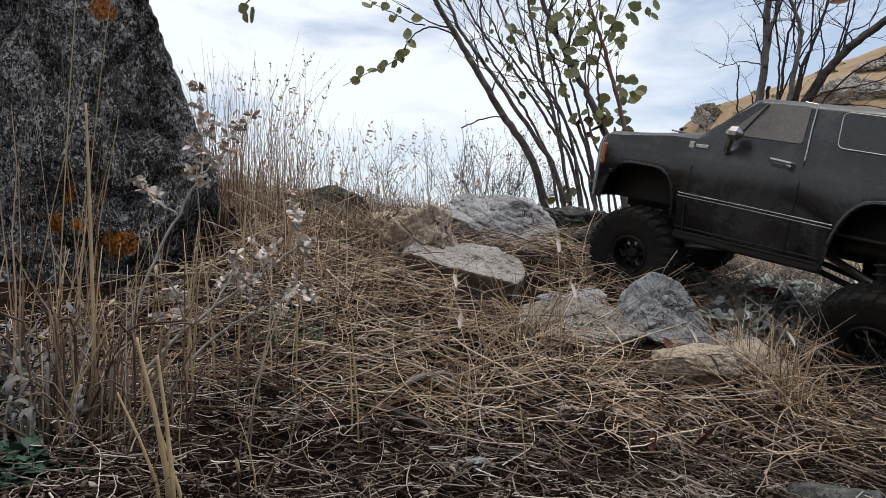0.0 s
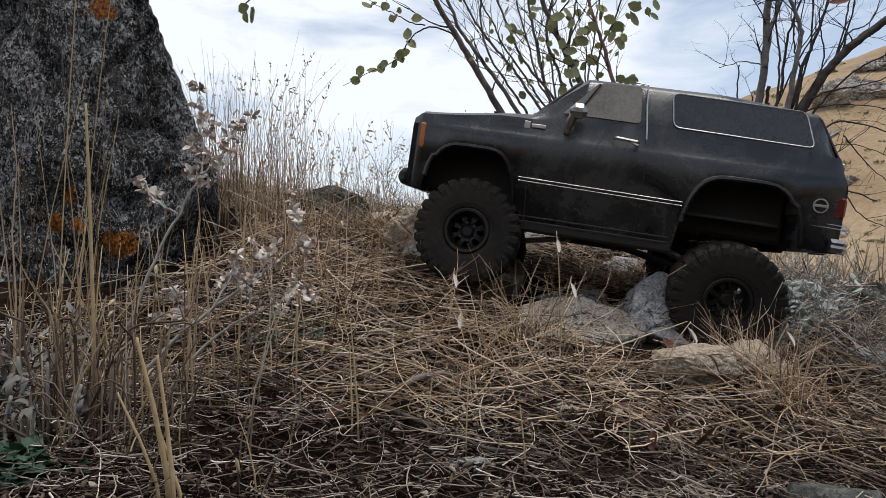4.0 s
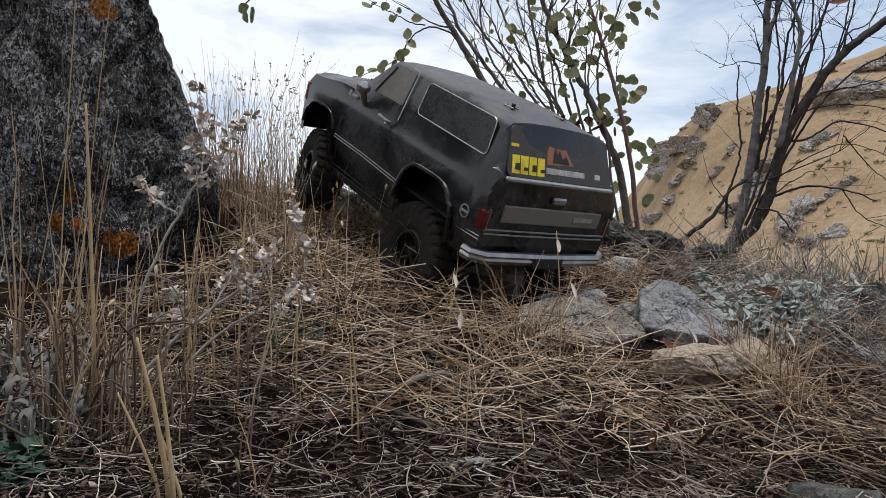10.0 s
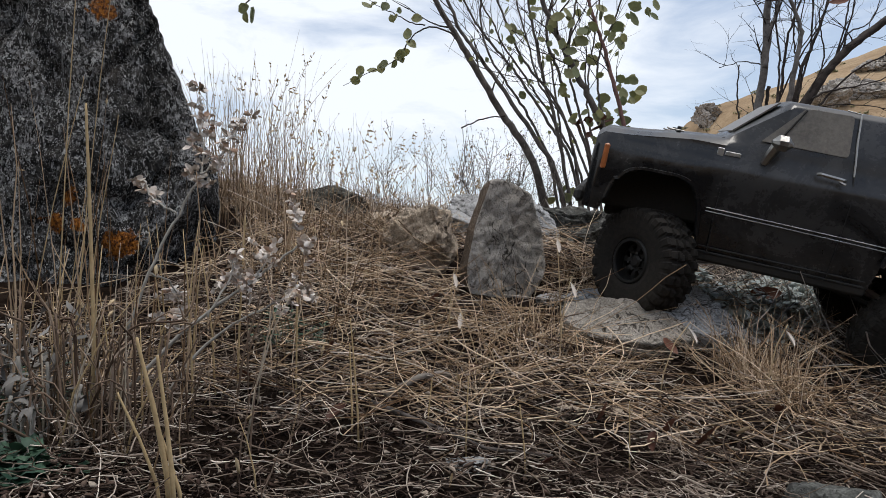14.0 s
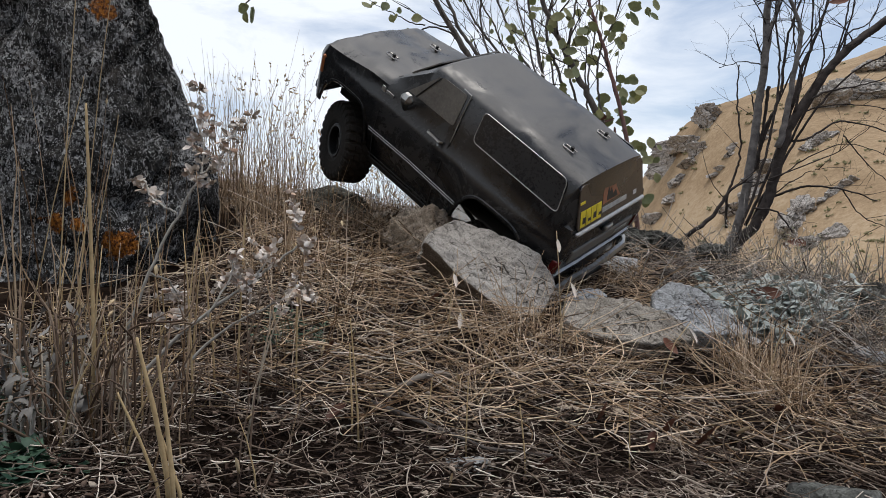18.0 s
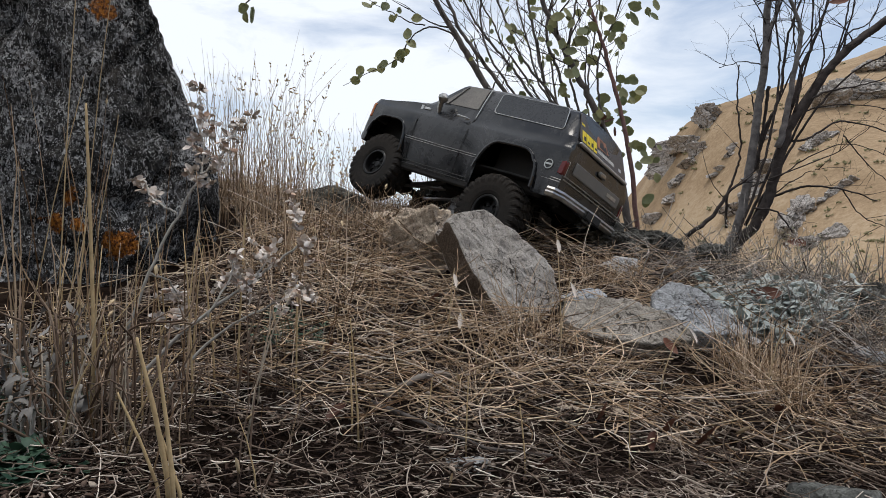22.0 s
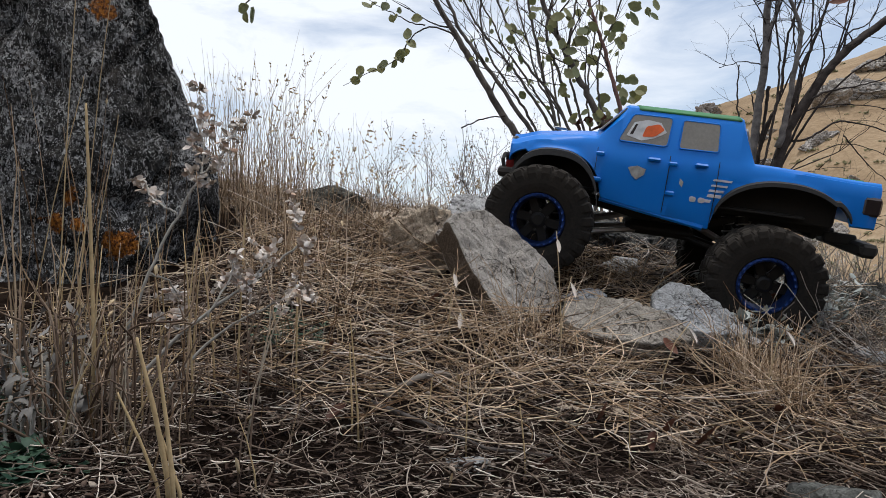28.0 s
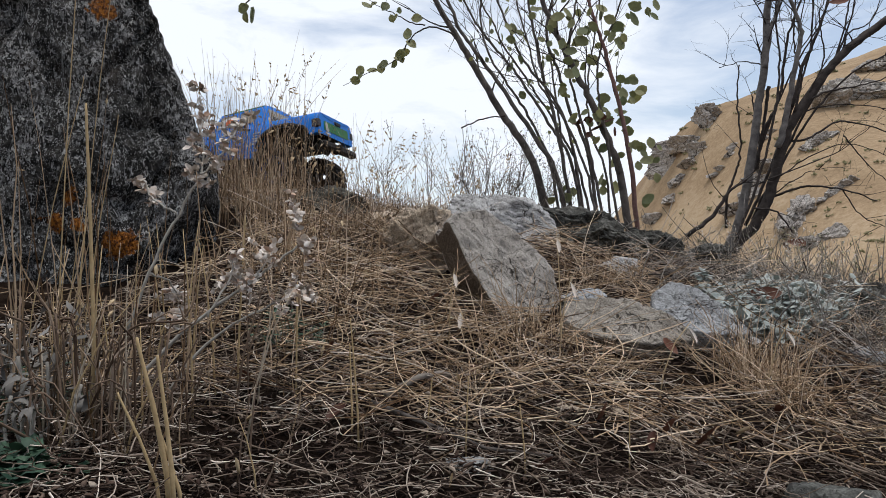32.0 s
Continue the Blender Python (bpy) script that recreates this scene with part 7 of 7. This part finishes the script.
dead_shrub()


def leafy_clump(name, label, cx, cy, rx, ry, h, n, mat, size, seed, category="plant", spiky=0.0, stems=14, broad=0.20):
    """A low plant: thin stems with small leaves all along."""
    rnd = random.Random(seed)
    t = new(name, None)
    tagged(t, label, category)
    g, lv = Geo(), Geo()
    for _ in range(stems):
        x, y = cx + rnd.gauss(0, rx), cy + rnd.gauss(0, ry)
        p = Vector((x, y, land(x, y) - 0.003))
        top = p + Vector((rnd.gauss(0, 0.35), rnd.gauss(0, 0.35), 1)).normalized() * h * rnd.uniform(0.5, 1.15)
        mid = p.lerp(top, 0.5) + Vector((rnd.gauss(0, 0.006), rnd.gauss(0, 0.006), 0))
        g.tube([p, mid, top], [0.0011, 0.0009, 0.0004], 4)
        for _ in range(n // stems):
            f = rnd.uniform(0.1, 1.05)
            c = p.lerp(mid, f * 2) if f < 0.5 else mid.lerp(top, min(1.05, f * 2 - 1))
            a = rnd.uniform(0, 6.283)
            e = rnd.uniform(-0.2, 0.9)
            d = Vector((math.cos(a) * math.cos(e), math.sin(a) * math.cos(e), math.sin(e)))
            s = size * rnd.uniform(0.6, 1.3)
            w = d.cross(Vector((0, 0, 1))).normalized() * s * (broad - 0.1 * spiky)
            b = d.cross(w).normalized() * s * 0.06
            tip = c + d * s - Vector((0, 0, s * rnd.uniform(-0.1, 0.3)))
            m1, m2 = c + d * s * 0.35, c + d * s * 0.72 - Vector((0, 0, s * 0.03))
            lv.add([c, m1 + w + b, m1 - b * 0.5, m1 - w + b, m2 + w * 0.8 + b, m2 - b * 0.5, m2 - w * 0.8 + b, tip],
                   [(0, 2, 1), (0, 3, 2), (1, 2, 5, 4), (2, 3, 6, 5), (4, 5, 7), (5, 6, 7)])
    tagged(part("stem_spray", g.both(), "twig_grey", t), kind="stuff")
    tagged(part("foliage", lv.both(), mat, t, smooth=True), kind="stuff")


for i, (px, py) in enumerate([(505, -92), (545, -120), (520, -145), (575, -140), (600, -115), (560, -85), (485, -115), (625, -140), (640, -110), (590, -95), (545, -160)]):
    p = sight(px, py)
    leafy_clump("sage_plant", "silvery green sage with soft curled leaves", p.x, p.y, 0.022, 0.014, 0.040, 230, "sage", 0.018, 40 + i, stems=16, broad=0.27)
for i, (px, py) in enumerate([(650, -70), (700, -95), (735, -80), (690, -125), (755, -120), (620, -55), (770, -100), (660, -140)]):
    p = sight(px, py)
    leafy_clump("sage_plant", "straggly grey-green sage gone to seed", p.x, p.y, 0.028, 0.022, 0.055, 90, "sage", 0.017, 60 + i, spiky=0.2, stems=14, broad=0.26)
for i, (px, d) in enumerate([(585, 1.62), (625, 1.58), (670, 1.52), (715, 1.46), (750, 1.42), (690, 1.62), (740, 1.55)]):
    leafy_clump("brush", "small yellow-green brush on the knoll's edge", px / 1175 * d, d, 0.035, 0.03, 0.17, 170, "edge_brush", 0.011, 80 + i, spiky=0.6, stems=26)
for i, (cx, cy, h) in enumerate([(-0.155, 0.66, 0.035), (-0.135, 0.64, 0.03), (-0.293, 0.46, 0.035), (-0.315, 0.47, 0.045), (-0.275, 0.445, 0.025)]):
    leafy_clump("green_sprig", "low feathery dark green sprig in the litter", cx, cy, 0.016, 0.012, h, 170, "sprig", 0.009, 90 + i, spiky=0.7, stems=16)
for i, (px, py) in enumerate([(-752, -405), (-730, -425), (-768, -385)]):
    p = sight(px, py)
    leafy_clump("green_sprig", "dark blue-green leafy sprig in the litter", p.x, p.y, 0.008, 0.006, 0.016, 90, "sprig", 0.011, 190 + i, stems=12, broad=0.30)
for i, (cx, cy) in enumerate([(-0.325, 0.50), (-0.300, 0.475), (-0.345, 0.54), (-0.285, 0.46)]):
    leafy_clump("withered_plant", "withered grey plant with curled leaves", cx, cy, 0.016, 0.016, 0.09, 60, "grey_leaf", 0.013, 100 + i, stems=8)
for i, (cx, cy) in enumerate([(0.13, 1.78), (0.17, 1.82), (0.21, 1.80), (0.25, 1.84), (0.09, 1.84)]):
    leafy_clump("seed_weed", "wispy weed with dry seed pods on the crest", cx, cy, 0.03, 0.02, 0.27, 170, "bark", 0.010, 110 + i, spiky=0.2, stems=16)


def wispy_weed(seed, x, y, h):
    """A fine-branched dry weed against the sky."""
    rnd = random.Random(seed)
    g = Geo()
    base = Vector((x, y, land(x, y) - 0.005))
    line = bend([base, base + Vector((rnd.gauss(0, 0.02), 0, h * 0.5)), base + Vector((rnd.gauss(0, 0.04), rnd.gauss(0, 0.02), h))], 6, 0.002, rnd)
    g.tube(line, [0.0013 * (1 - 0.6 * i / len(line)) for i in range(len(line))], 5)
    sprouts(g, line[2:], 9, h * 0.45, 0.0007, rnd, 3, 0.8)
    for p in list(g.v[::9]):
        c = Vector(p)
        d = Vector((rnd.gauss(0, 1), rnd.gauss(0, 1), rnd.gauss(0, 1))).normalized() * rnd.uniform(0.002, 0.005)
        g.tube([c, c + d * 0.5, c + d], [0.0004, 0.0013, 0.0003], 4)
    tagged(new("seed_weed", mesh_of("seed_weed", g.v, g.f, "twig_grey", True)), "wispy fine-branched dry weed on the crest", "weed")


for i, (x, y, h) in enumerate([(0.13, 1.80, 0.20), (0.17, 1.86, 0.24), (0.20, 1.78, 0.18), (0.235, 1.84, 0.24), (0.27, 1.80, 0.18), (0.10, 1.86, 0.16), (-0.12, 1.72, 0.16), (-0.05, 1.76, 0.18), (0.02, 1.80, 0.16), (0.30, 1.74, 0.16)]):
    wispy_weed(130 + i, x, y, h)


# ---- pale flowering weed before the boulder ----
def flower_weed(seed, lines, heads, d, label):
    rnd = random.Random(seed)
    t = new("dry_wildflower", None)
    tagged(t, label, "wildflower")
    for pts, r in lines:
        q = bend([at(px, py, d + 0.012 * i) for i, (px, py) in enumerate(pts)], 6, 0.0006, rnd)
        part("stem", Geo().tube(q, [r * (1 - 0.5 * i / len(q)) for i in range(len(q))], 6).both(), "stem_grey", t, smooth=True)
    for px, py, s in heads:
        g = Geo()
        c = at(px, py, d + rnd.uniform(-0.01, 0.03))
        for _ in range(int(2 + s * 3)):
            o = c + Vector((rnd.gauss(0, 0.0035 * s), rnd.gauss(0, 0.0035 * s), rnd.gauss(0, 0.004 * s)))
            for k in range(6):
                a = rnd.uniform(0, 6.283)
                e = rnd.uniform(-0.6, 0.9)
                dv = Vector((math.cos(a) * math.cos(e), math.sin(a) * math.cos(e), math.sin(e)))
                w = (Matrix.Rotation(rnd.uniform(0, 6.283), 3, dv) @ dv.orthogonal().normalized()) * 0.0021
                u = dv.cross(w).normalized() * 0.0007
                ln = rnd.uniform(0.003, 0.0075)
                g.add([o, o + dv * ln * 0.5 + w + u, o + dv * ln * 0.55 - u, o + dv * ln * 0.5 - w + u, o + dv * ln + w * 0.5, o + dv * ln - w * 0.5], [(0, 1, 2), (0, 2, 3), (1, 4, 2), (2, 4, 5), (2, 5, 3)])
        part("flower_head", g.both(), "petal", t, smooth=True)


flower_weed(21, [([(-560, -150), (-510, -20), (-450, 95), (-425, 150), (-430, 270)], 0.0014), ([(-470, 60), (-515, 90), (-525, 115)], 0.0009), ([(-430, 130), (-390, 170), (-355, 230)], 0.0010),
                 ([(-520, -45), (-480, -60), (-465, -120)], 0.0009)],
            [(-428, 278, 0.8), (-432, 245, 1.0), (-422, 215, 1.1), (-436, 190, 0.9), (-420, 165, 1.3), (-405, 150, 0.9), (-432, 120, 1.3), (-440, 135, 1.0), (-372, 205, 1.0), (-355, 230, 0.8), (-385, 175, 0.8), (-522, 105, 0.9), (-530, 115, 0.8),
             (-478, -75, 1.2), (-468, -95, 1.2), (-490, -85, 1.0), (-470, -130, 1.0), (-500, -120, 0.7), (-505, 85, 0.6)], 0.50, "dry pale wildflower with papery white heads")
flower_weed(22, [([(-560, -250), (-440, -130), (-330, -50), (-245, 15)], 0.0016), ([(-500, -270), (-420, -170), (-320, -105), (-240, -70)], 0.0013), ([(-420, -120), (-380, -60), (-370, -20)], 0.0009), ([(-330, -50), (-310, -20), (-300, 0)], 0.0008)],
            [(-245, 15, 0.9), (-240, -8, 0.7), (-265, 40, 0.8), (-310, -8, 1.1), (-300, -22, 1.0), (-372, -28, 1.0), (-380, -50, 0.8), (-345, -48, 1.2), (-360, -60, 1.0), (-250, -60, 1.1), (-262, -75, 1.1), (-240, -85, 0.9), (-325, 0, 0.8), (-260, 85, 0.7), (-268, 62, 0.6),
             (-395, -70, 0.6), (-290, -110, 0.7)], 0.47, "sprawling dry wildflower with grey-white heads")


# ---- scrub on the far hillside ----
def hill_scrub():
    rnd = random.Random(31)
    g = Geo()
    for _ in range(150):
        p = sight(rnd.uniform(370, 790), rnd.uniform(-20, 330), 25.0)
        x, y = p.x, p.y
        z = land(x, y)
        s = rnd.uniform(0.12, 0.42) * y / 55
        for _ in range(9):
            c = Vector((x + rnd.gauss(0, s * 0.5), y + rnd.gauss(0, s * 0.5), z + abs(rnd.gauss(0, s * 0.25))))
            d = Vector((rnd.gauss(0, 1), rnd.gauss(0, 1), rnd.gauss(0.4, 1))).normalized() * s * 0.45
            w = d.orthogonal() * 0.6
            u = d.cross(w).normalized() * s * 0.2
            g.add([c - d, c + w, c + u, c - w, c - u, c + d], [(0, 1, 2), (0, 2, 3), (0, 3, 4), (0, 4, 1), (5, 2, 1), (5, 3, 2), (5, 4, 3), (5, 1, 4)])
    tagged(new("hill_scrub", mesh_of("hill_scrub", g.v, g.f, "far_brush")), "scattered small scrub on the golden hillside", "scrub", kind="stuff")


hill_scrub()


# ---- what moves ----
def ease(table, t):
    """A value between the rows of a short table."""
    for (t0, a), (t1, b) in zip(table, table[1:]):
        if t0 <= t <= t1:
            return a + (b - a) * (t - t0) / (t1 - t0)
    return table[0][1] if t < table[0][0] else table[-1][1]


def drive(truck, wheels, rows, hubs, radius, droop, steer, track=0.1):
    """The truck's path, its axles' sway and its wheels' roll."""
    walk(truck, rows)
    ends = {"f": hubs[0], "r": hubs[1]}
    turned, stops = 0.0, [(rows[0][0], 0.0)]
    for (t0, a), (t1, b) in zip(rows, rows[1:]):
        gone = (b.translation - a.translation).dot((a.to_3x3() @ Vector((1, 0, 0)) + b.to_3x3() @ Vector((1, 0, 0))) / 2) / radius
        n = max(1, math.ceil(abs(gone) / radians(60)))
        for i in range(1, n + 1):
            stops.append((t0 + (t1 - t0) * i / n, turned + gone * i / n))
        turned += gone
    for tag in "fr":
        hx, rest = ends[tag]
        for key, sign in ((tag, 0), (tag + "l", 1), (tag + "r", -1)):
            out = []
            for t, spin in stops:
                sway = ease(droop[tag], t)
                m = pose(hx, 0, rest, math.degrees(math.atan2(sway, 0.1)), 0, 0)
                if sign:
                    m = m @ pose(0, track * sign, 0, 0, 0, ease(steer, t) if tag == "f" else 0) @ Matrix.Rotation(spin, 4, "Y")
                out.append((t, m))
            walk(wheels[key], out)


def motions():
    rows = [
        (0.0, pose(0.466, 0.919, 0.194, -2.5, -14.2, 136.1)),
        (0.5, pose(0.436, 0.910, 0.192, -1.0, -14.0, 138.9)),
        (1.0, pose(0.364, 0.926, 0.213, -8.9, -12.5, 158.0)),
        (1.5, pose(0.296, 0.924, 0.210, -9.8, -8.4, 160.9)),
        (2.0, pose(0.266, 0.928, 0.211, 3.8, -11.3, 159.4)),
        (2.5, pose(0.253, 0.928, 0.215, 3.4, -12.3, 162.0)),
        (3.0, pose(0.241, 0.924, 0.216, 3.2, -12.2, 164.5)),
        (3.5, pose(0.218, 0.891, 0.205, -2.0, -8.7, 170.6)),
        (5.5, pose(0.173, 0.952, 0.231, 5.0, -11.4, 169.7)),
        (6.0, pose(0.111, 0.963, 0.230, -14.3, -9.2, 168.9)),
        (6.5, pose(0.071, 1.025, 0.265, -19.9, -22.2, 153.5)),
        (7.0, pose(0.008, 1.025, 0.279, 4.0, -17.6, 161.8)),
        (7.5, pose(-0.080, 0.902, 0.263, -26.8, -20.2, 161.7)),
        (8.0, pose(-0.038, 1.039, 0.270, 4.0, -22.6, 126.3)),
        (8.5, pose(-0.042, 1.043, 0.272, 2.0, -23.1, 134.0)),
        (9.0, pose(-0.036, 1.046, 0.276, -1.9, -24.9, 131.0)),
        (9.5, pose(-0.051, 1.042, 0.271, 4.4, -22.4, 135.1)),
        (10.0, pose(-0.031, 1.032, 0.270, 1.7, -25.6, 127.4)),
        (10.5, pose(-0.033, 1.032, 0.266, 3.8, -22.7, 135.0)),
        (10.7, pose(0.066, 0.905, 0.233, -2.6, -16.1, 141.1)),
        (11.0, pose(0.147, 0.801, 0.206, -7.9, -10.7, 146.1)),
        (11.5, pose(0.133, 0.828, 0.199, -6.7, -7.3, 152.0)),
        (12.0, pose(0.150, 0.860, 0.206, -3.2, -8.7, 157.1)),
        (12.5, pose(0.166, 0.843, 0.201, 5.6, -9.9, 160.0)),
        (13.0, pose(0.259, 0.751, 0.170, -1.2, -7.7, 171.8)),
        (13.5, pose(0.410, 0.764, 0.156, -3.7, -12.1, 170.0)),
        (14.0, pose(0.426, 0.868, 0.181, -9.5, -13.6, 166.4)),
        (14.5, pose(0.411, 0.958, 0.207, -5.1, -15.7, 144.2)),
        (16.5, pose(0.259, 1.026, 0.261, 13.8, -23.2, 159.6)),
        (17.0, pose(0.047, 1.123, 0.304, 8.2, -24.8, 157.7)),
        (17.5, pose(-0.003, 1.065, 0.315, -45.0, -34.0, 159.2)),
        (18.0, pose(0.020, 1.098, 0.315, -24.8, -38.7, 151.8)),
        (18.5, pose(0.059, 1.162, 0.279, -8.0, -26.4, 130.2)),
        (19.0, pose(0.058, 1.162, 0.277, -8.3, -26.0, 130.2)),
        (20.0, pose(0.055, 1.216, 0.288, -6.6, -25.6, 132.6)),
        (20.5, pose(0.133, 1.231, 0.282, 6.6, -24.3, 117.4)),
        (21.0, pose(0.114, 1.339, 0.295, 6.2, -19.5, 128.9)),
        (21.5, pose(0.102, 1.377, 0.302, 10.9, -20.2, 133.0)),
        (22.0, pose(0.049, 1.307, 0.299, 17.1, -16.8, 136.5)),
        (22.5, pose(0.036, 1.323, 0.312, 10.1, -14.9, 141.1)),
        (23.0, pose(-0.008, 1.343, 0.331, 10.3, -9.9, 147.2)),
        (23.5, pose(-0.314, 1.546, 0.386, 18.5, 2.1, 153.5)),
        (24.0, pose(-0.450, 1.641, 0.400, 20.4, 5.3, 152.2)),
        (24.5, pose(-0.527, 1.693, 0.420, 20.8, 3.3, 159.4)),
        (25.0, pose(-0.624, 1.738, 0.447, 24.6, -1.5, 173.0)),
        (25.5, pose(-0.712, 1.780, 0.445, 20.0, 1.0, 173.0)),
        (26.1, pose(-1.000, 1.980, 0.490, 12.0, 4.0, 165.0)),
        (27.0, pose(-1.400, 2.250, 0.520, 5.0, 4.0, 160.0)),
        (32.0, pose(-1.400, 2.250, 0.520, 5.0, 4.0, 160.0)),
    ]
    droop = {"f": [(0, -0.012), (2, 0.0), (6, 0.02), (7, 0.006), (8, 0.008), (13, 0.008), (16.5, -0.010), (17, 0.004), (19, 0.022), (23, 0.010), (25, 0.0)],
             "r": [(0, -0.036), (2, -0.024), (3.5, -0.02), (6, 0.022), (7, -0.003), (8, 0.004), (11, 0.016), (11.5, 0.008), (12, -0.018), (13, -0.018), (16.5, -0.020), (17, 0.006), (19, 0.01), (21, 0.020), (23, -0.020), (25, 0.0)]}
    steer = [(0, 0), (7, 0), (7.7, -14), (10.4, -14), (10.9, -32), (11.2, -42), (11.7, -36), (12.0, -18), (12.4, 0), (13.2, 0), (13.5, -46), (14.2, -46), (14.5, -24), (16.5, 0), (17.2, -24), (20.2, -27), (21, -12), (22, 0), (25, 0)]
    drive(black, black_wheels, rows, ((0.160, -0.022), (-0.150, -0.026)), 0.0660, droop, steer)
    rows = [
        (0.0, pose(1.350, 0.550, -0.090, 0.0, -3.0, 165.0)),
        (25.6, pose(1.350, 0.550, -0.090, 0.0, -3.0, 165.0)),
        (26.6, pose(0.740, 0.830, 0.085, -3.0, -7.0, 163.0)),
        (27.1, pose(0.500, 0.945, 0.130, -6.0, -9.0, 167.0)),
        (27.5, pose(0.376, 0.990, 0.158, -9.4, -9.4, 168.8)),
        (28.0, pose(0.307, 0.986, 0.180, -9.0, -8.9, 170.0)),
        (28.5, pose(0.197, 1.016, 0.215, -10.4, -13.3, 170.5)),
        (29.0, pose(0.088, 1.125, 0.239, -9.0, -18.6, 147.5)),
        (29.2, pose(0.058, 1.227, 0.278, -7.6, -18.4, 148.4)),
        (29.6, pose(0.054, 1.275, 0.275, -11.5, -25.2, 137.4)),
        (30.0, pose(0.044, 1.351, 0.296, -11.2, -19.4, 142.4)),
        (30.1, pose(0.041, 1.334, 0.301, -11.3, -16.9, 140.1)),
        (30.4, pose(0.006, 1.391, 0.316, -3.3, -3.8, 137.2)),
        (31.0, pose(-0.159, 1.658, 0.371, -3.5, 0.6, 137.5)),
        (31.5, pose(-0.325, 1.780, 0.360, 5.0, 7.0, 150.0)),
        (32.0, pose(-0.512, 1.890, 0.366, 4.0, 8.0, 160.0)),
    ]
    level = {"f": [(0, 0.0), (27.5, 0.0), (28.0, 0.006), (28.5, -0.004), (29, -0.013), (29.6, -0.004), (30.4, 0.0), (32, 0.0)], "r": [(0, 0.0), (27.5, 0.0), (28, 0.0), (28.5, 0.004), (29, 0.012), (30.4, -0.01), (32, 0)]}
    drive(blue, blue_wheels, rows, ((0.168, 0.046), (-0.126, 0.014)), 0.0735, level, [(0, 0), (28.5, 0), (29.0, -26), (29.3, -24), (30, -8), (30.4, 0), (31, 12), (32, 0)], 0.108)
    # stones that the wheels shift
    walk(slab, [(0.0, pose(0.030, 0.945, 0.166, -66, 8, 8)), (12.7, pose(0.030, 0.945, 0.166, -66, 8, 8)), (13.05, pose(0.074, 0.955, 0.200, -18, 74, 0)), (13.4, pose(0.079, 0.945, 0.207, -10, 86, 0)),
                (14.6, pose(0.077, 0.945, 0.207, -10, 86, 0)), (16.4, pose(0.064, 0.93, 0.193, -14, 68, 4)), (17.0, pose(0.054, 0.92, 0.182, -18, 52, 4)), (17.3, pose(0.050, 0.90, 0.164, -46, 10, 4)),
                (17.6, pose(0.050, 0.865, 0.158, -44, 6, 0)), (18.0, pose(0.054, 0.85, 0.164, -40, 26, 0)), (18.4, pose(0.058, 0.847, 0.168, -36, 41, 0)), (20.2, pose(0.060, 0.847, 0.168, -36, 42, 0)),
                (21.0, pose(0.065, 0.845, 0.168, -36, 45, 0)), (32.0, pose(0.065, 0.845, 0.168, -36, 45, 0))])
    walk(flagstone, [(0.0, pose(0.158, 0.772, 0.110, -56, 8, 0)), (10.9, pose(0.158, 0.772, 0.110, -56, 8, 0)), (11.4, pose(0.203, 0.765, 0.110, -56, 12, -6)), (12.6, pose(0.203, 0.765, 0.110, -56, 12, -6)),
                     (13.2, pose(0.206, 0.762, 0.110, -58, 10, -8)), (32.0, pose(0.206, 0.762, 0.110, -58, 10, -8))])
    walk(speckled, [(0.0, pose(0.262, 0.805, 0.124, -22, 12, 4)), (1.0, pose(0.262, 0.805, 0.124, -22, 12, 4)), (3.5, pose(0.266, 0.805, 0.124, -24, 14, 4)), (6.0, pose(0.285, 0.810, 0.122, -34, 16, 0)),
                    (7.0, pose(0.283, 0.815, 0.117, -48, 8, 0)), (11.0, pose(0.283, 0.815, 0.117, -48, 8, 0)), (13.5, pose(0.298, 0.815, 0.116, -50, 8, 0)), (16.5, pose(0.296, 0.815, 0.120, -36, 8, 0)),
                    (17.5, pose(0.300, 0.815, 0.115, -52, 6, 0)), (32.0, pose(0.300, 0.815, 0.115, -52, 6, 0))])
    walk(kicked, [(0.0, pose(0.248, 0.665, 0.082, 0, 4, 0)), (10.95, pose(0.248, 0.665, 0.082, 0, 4, 0)), (11.1, pose(0.285, 0.670, 0.105, 0, 40, 10)), (11.2, pose(0.400, 0.670, 0.085, 0, 100, 30)),
                  (11.35, pose(0.560, 0.640, 0.030, 0, 160, 40)), (11.6, pose(0.700, 0.600, -0.034, 0, 190, 50)), (32.0, pose(0.700, 0.600, -0.034, 0, 190, 50))])
    walk(chip, [(0.0, pose(0.325, 0.690, 0.082, 0, 0, 0)), (10.95, pose(0.325, 0.690, 0.082, 0, 0, 0)), (11.15, pose(0.370, 0.690, 0.090, 0, 50, 10)), (11.4, pose(0.620, 0.700, -0.008, 0, 120, 20)),
                (32.0, pose(0.660, 0.700, -0.010, 0, 130, 20))])


motions()
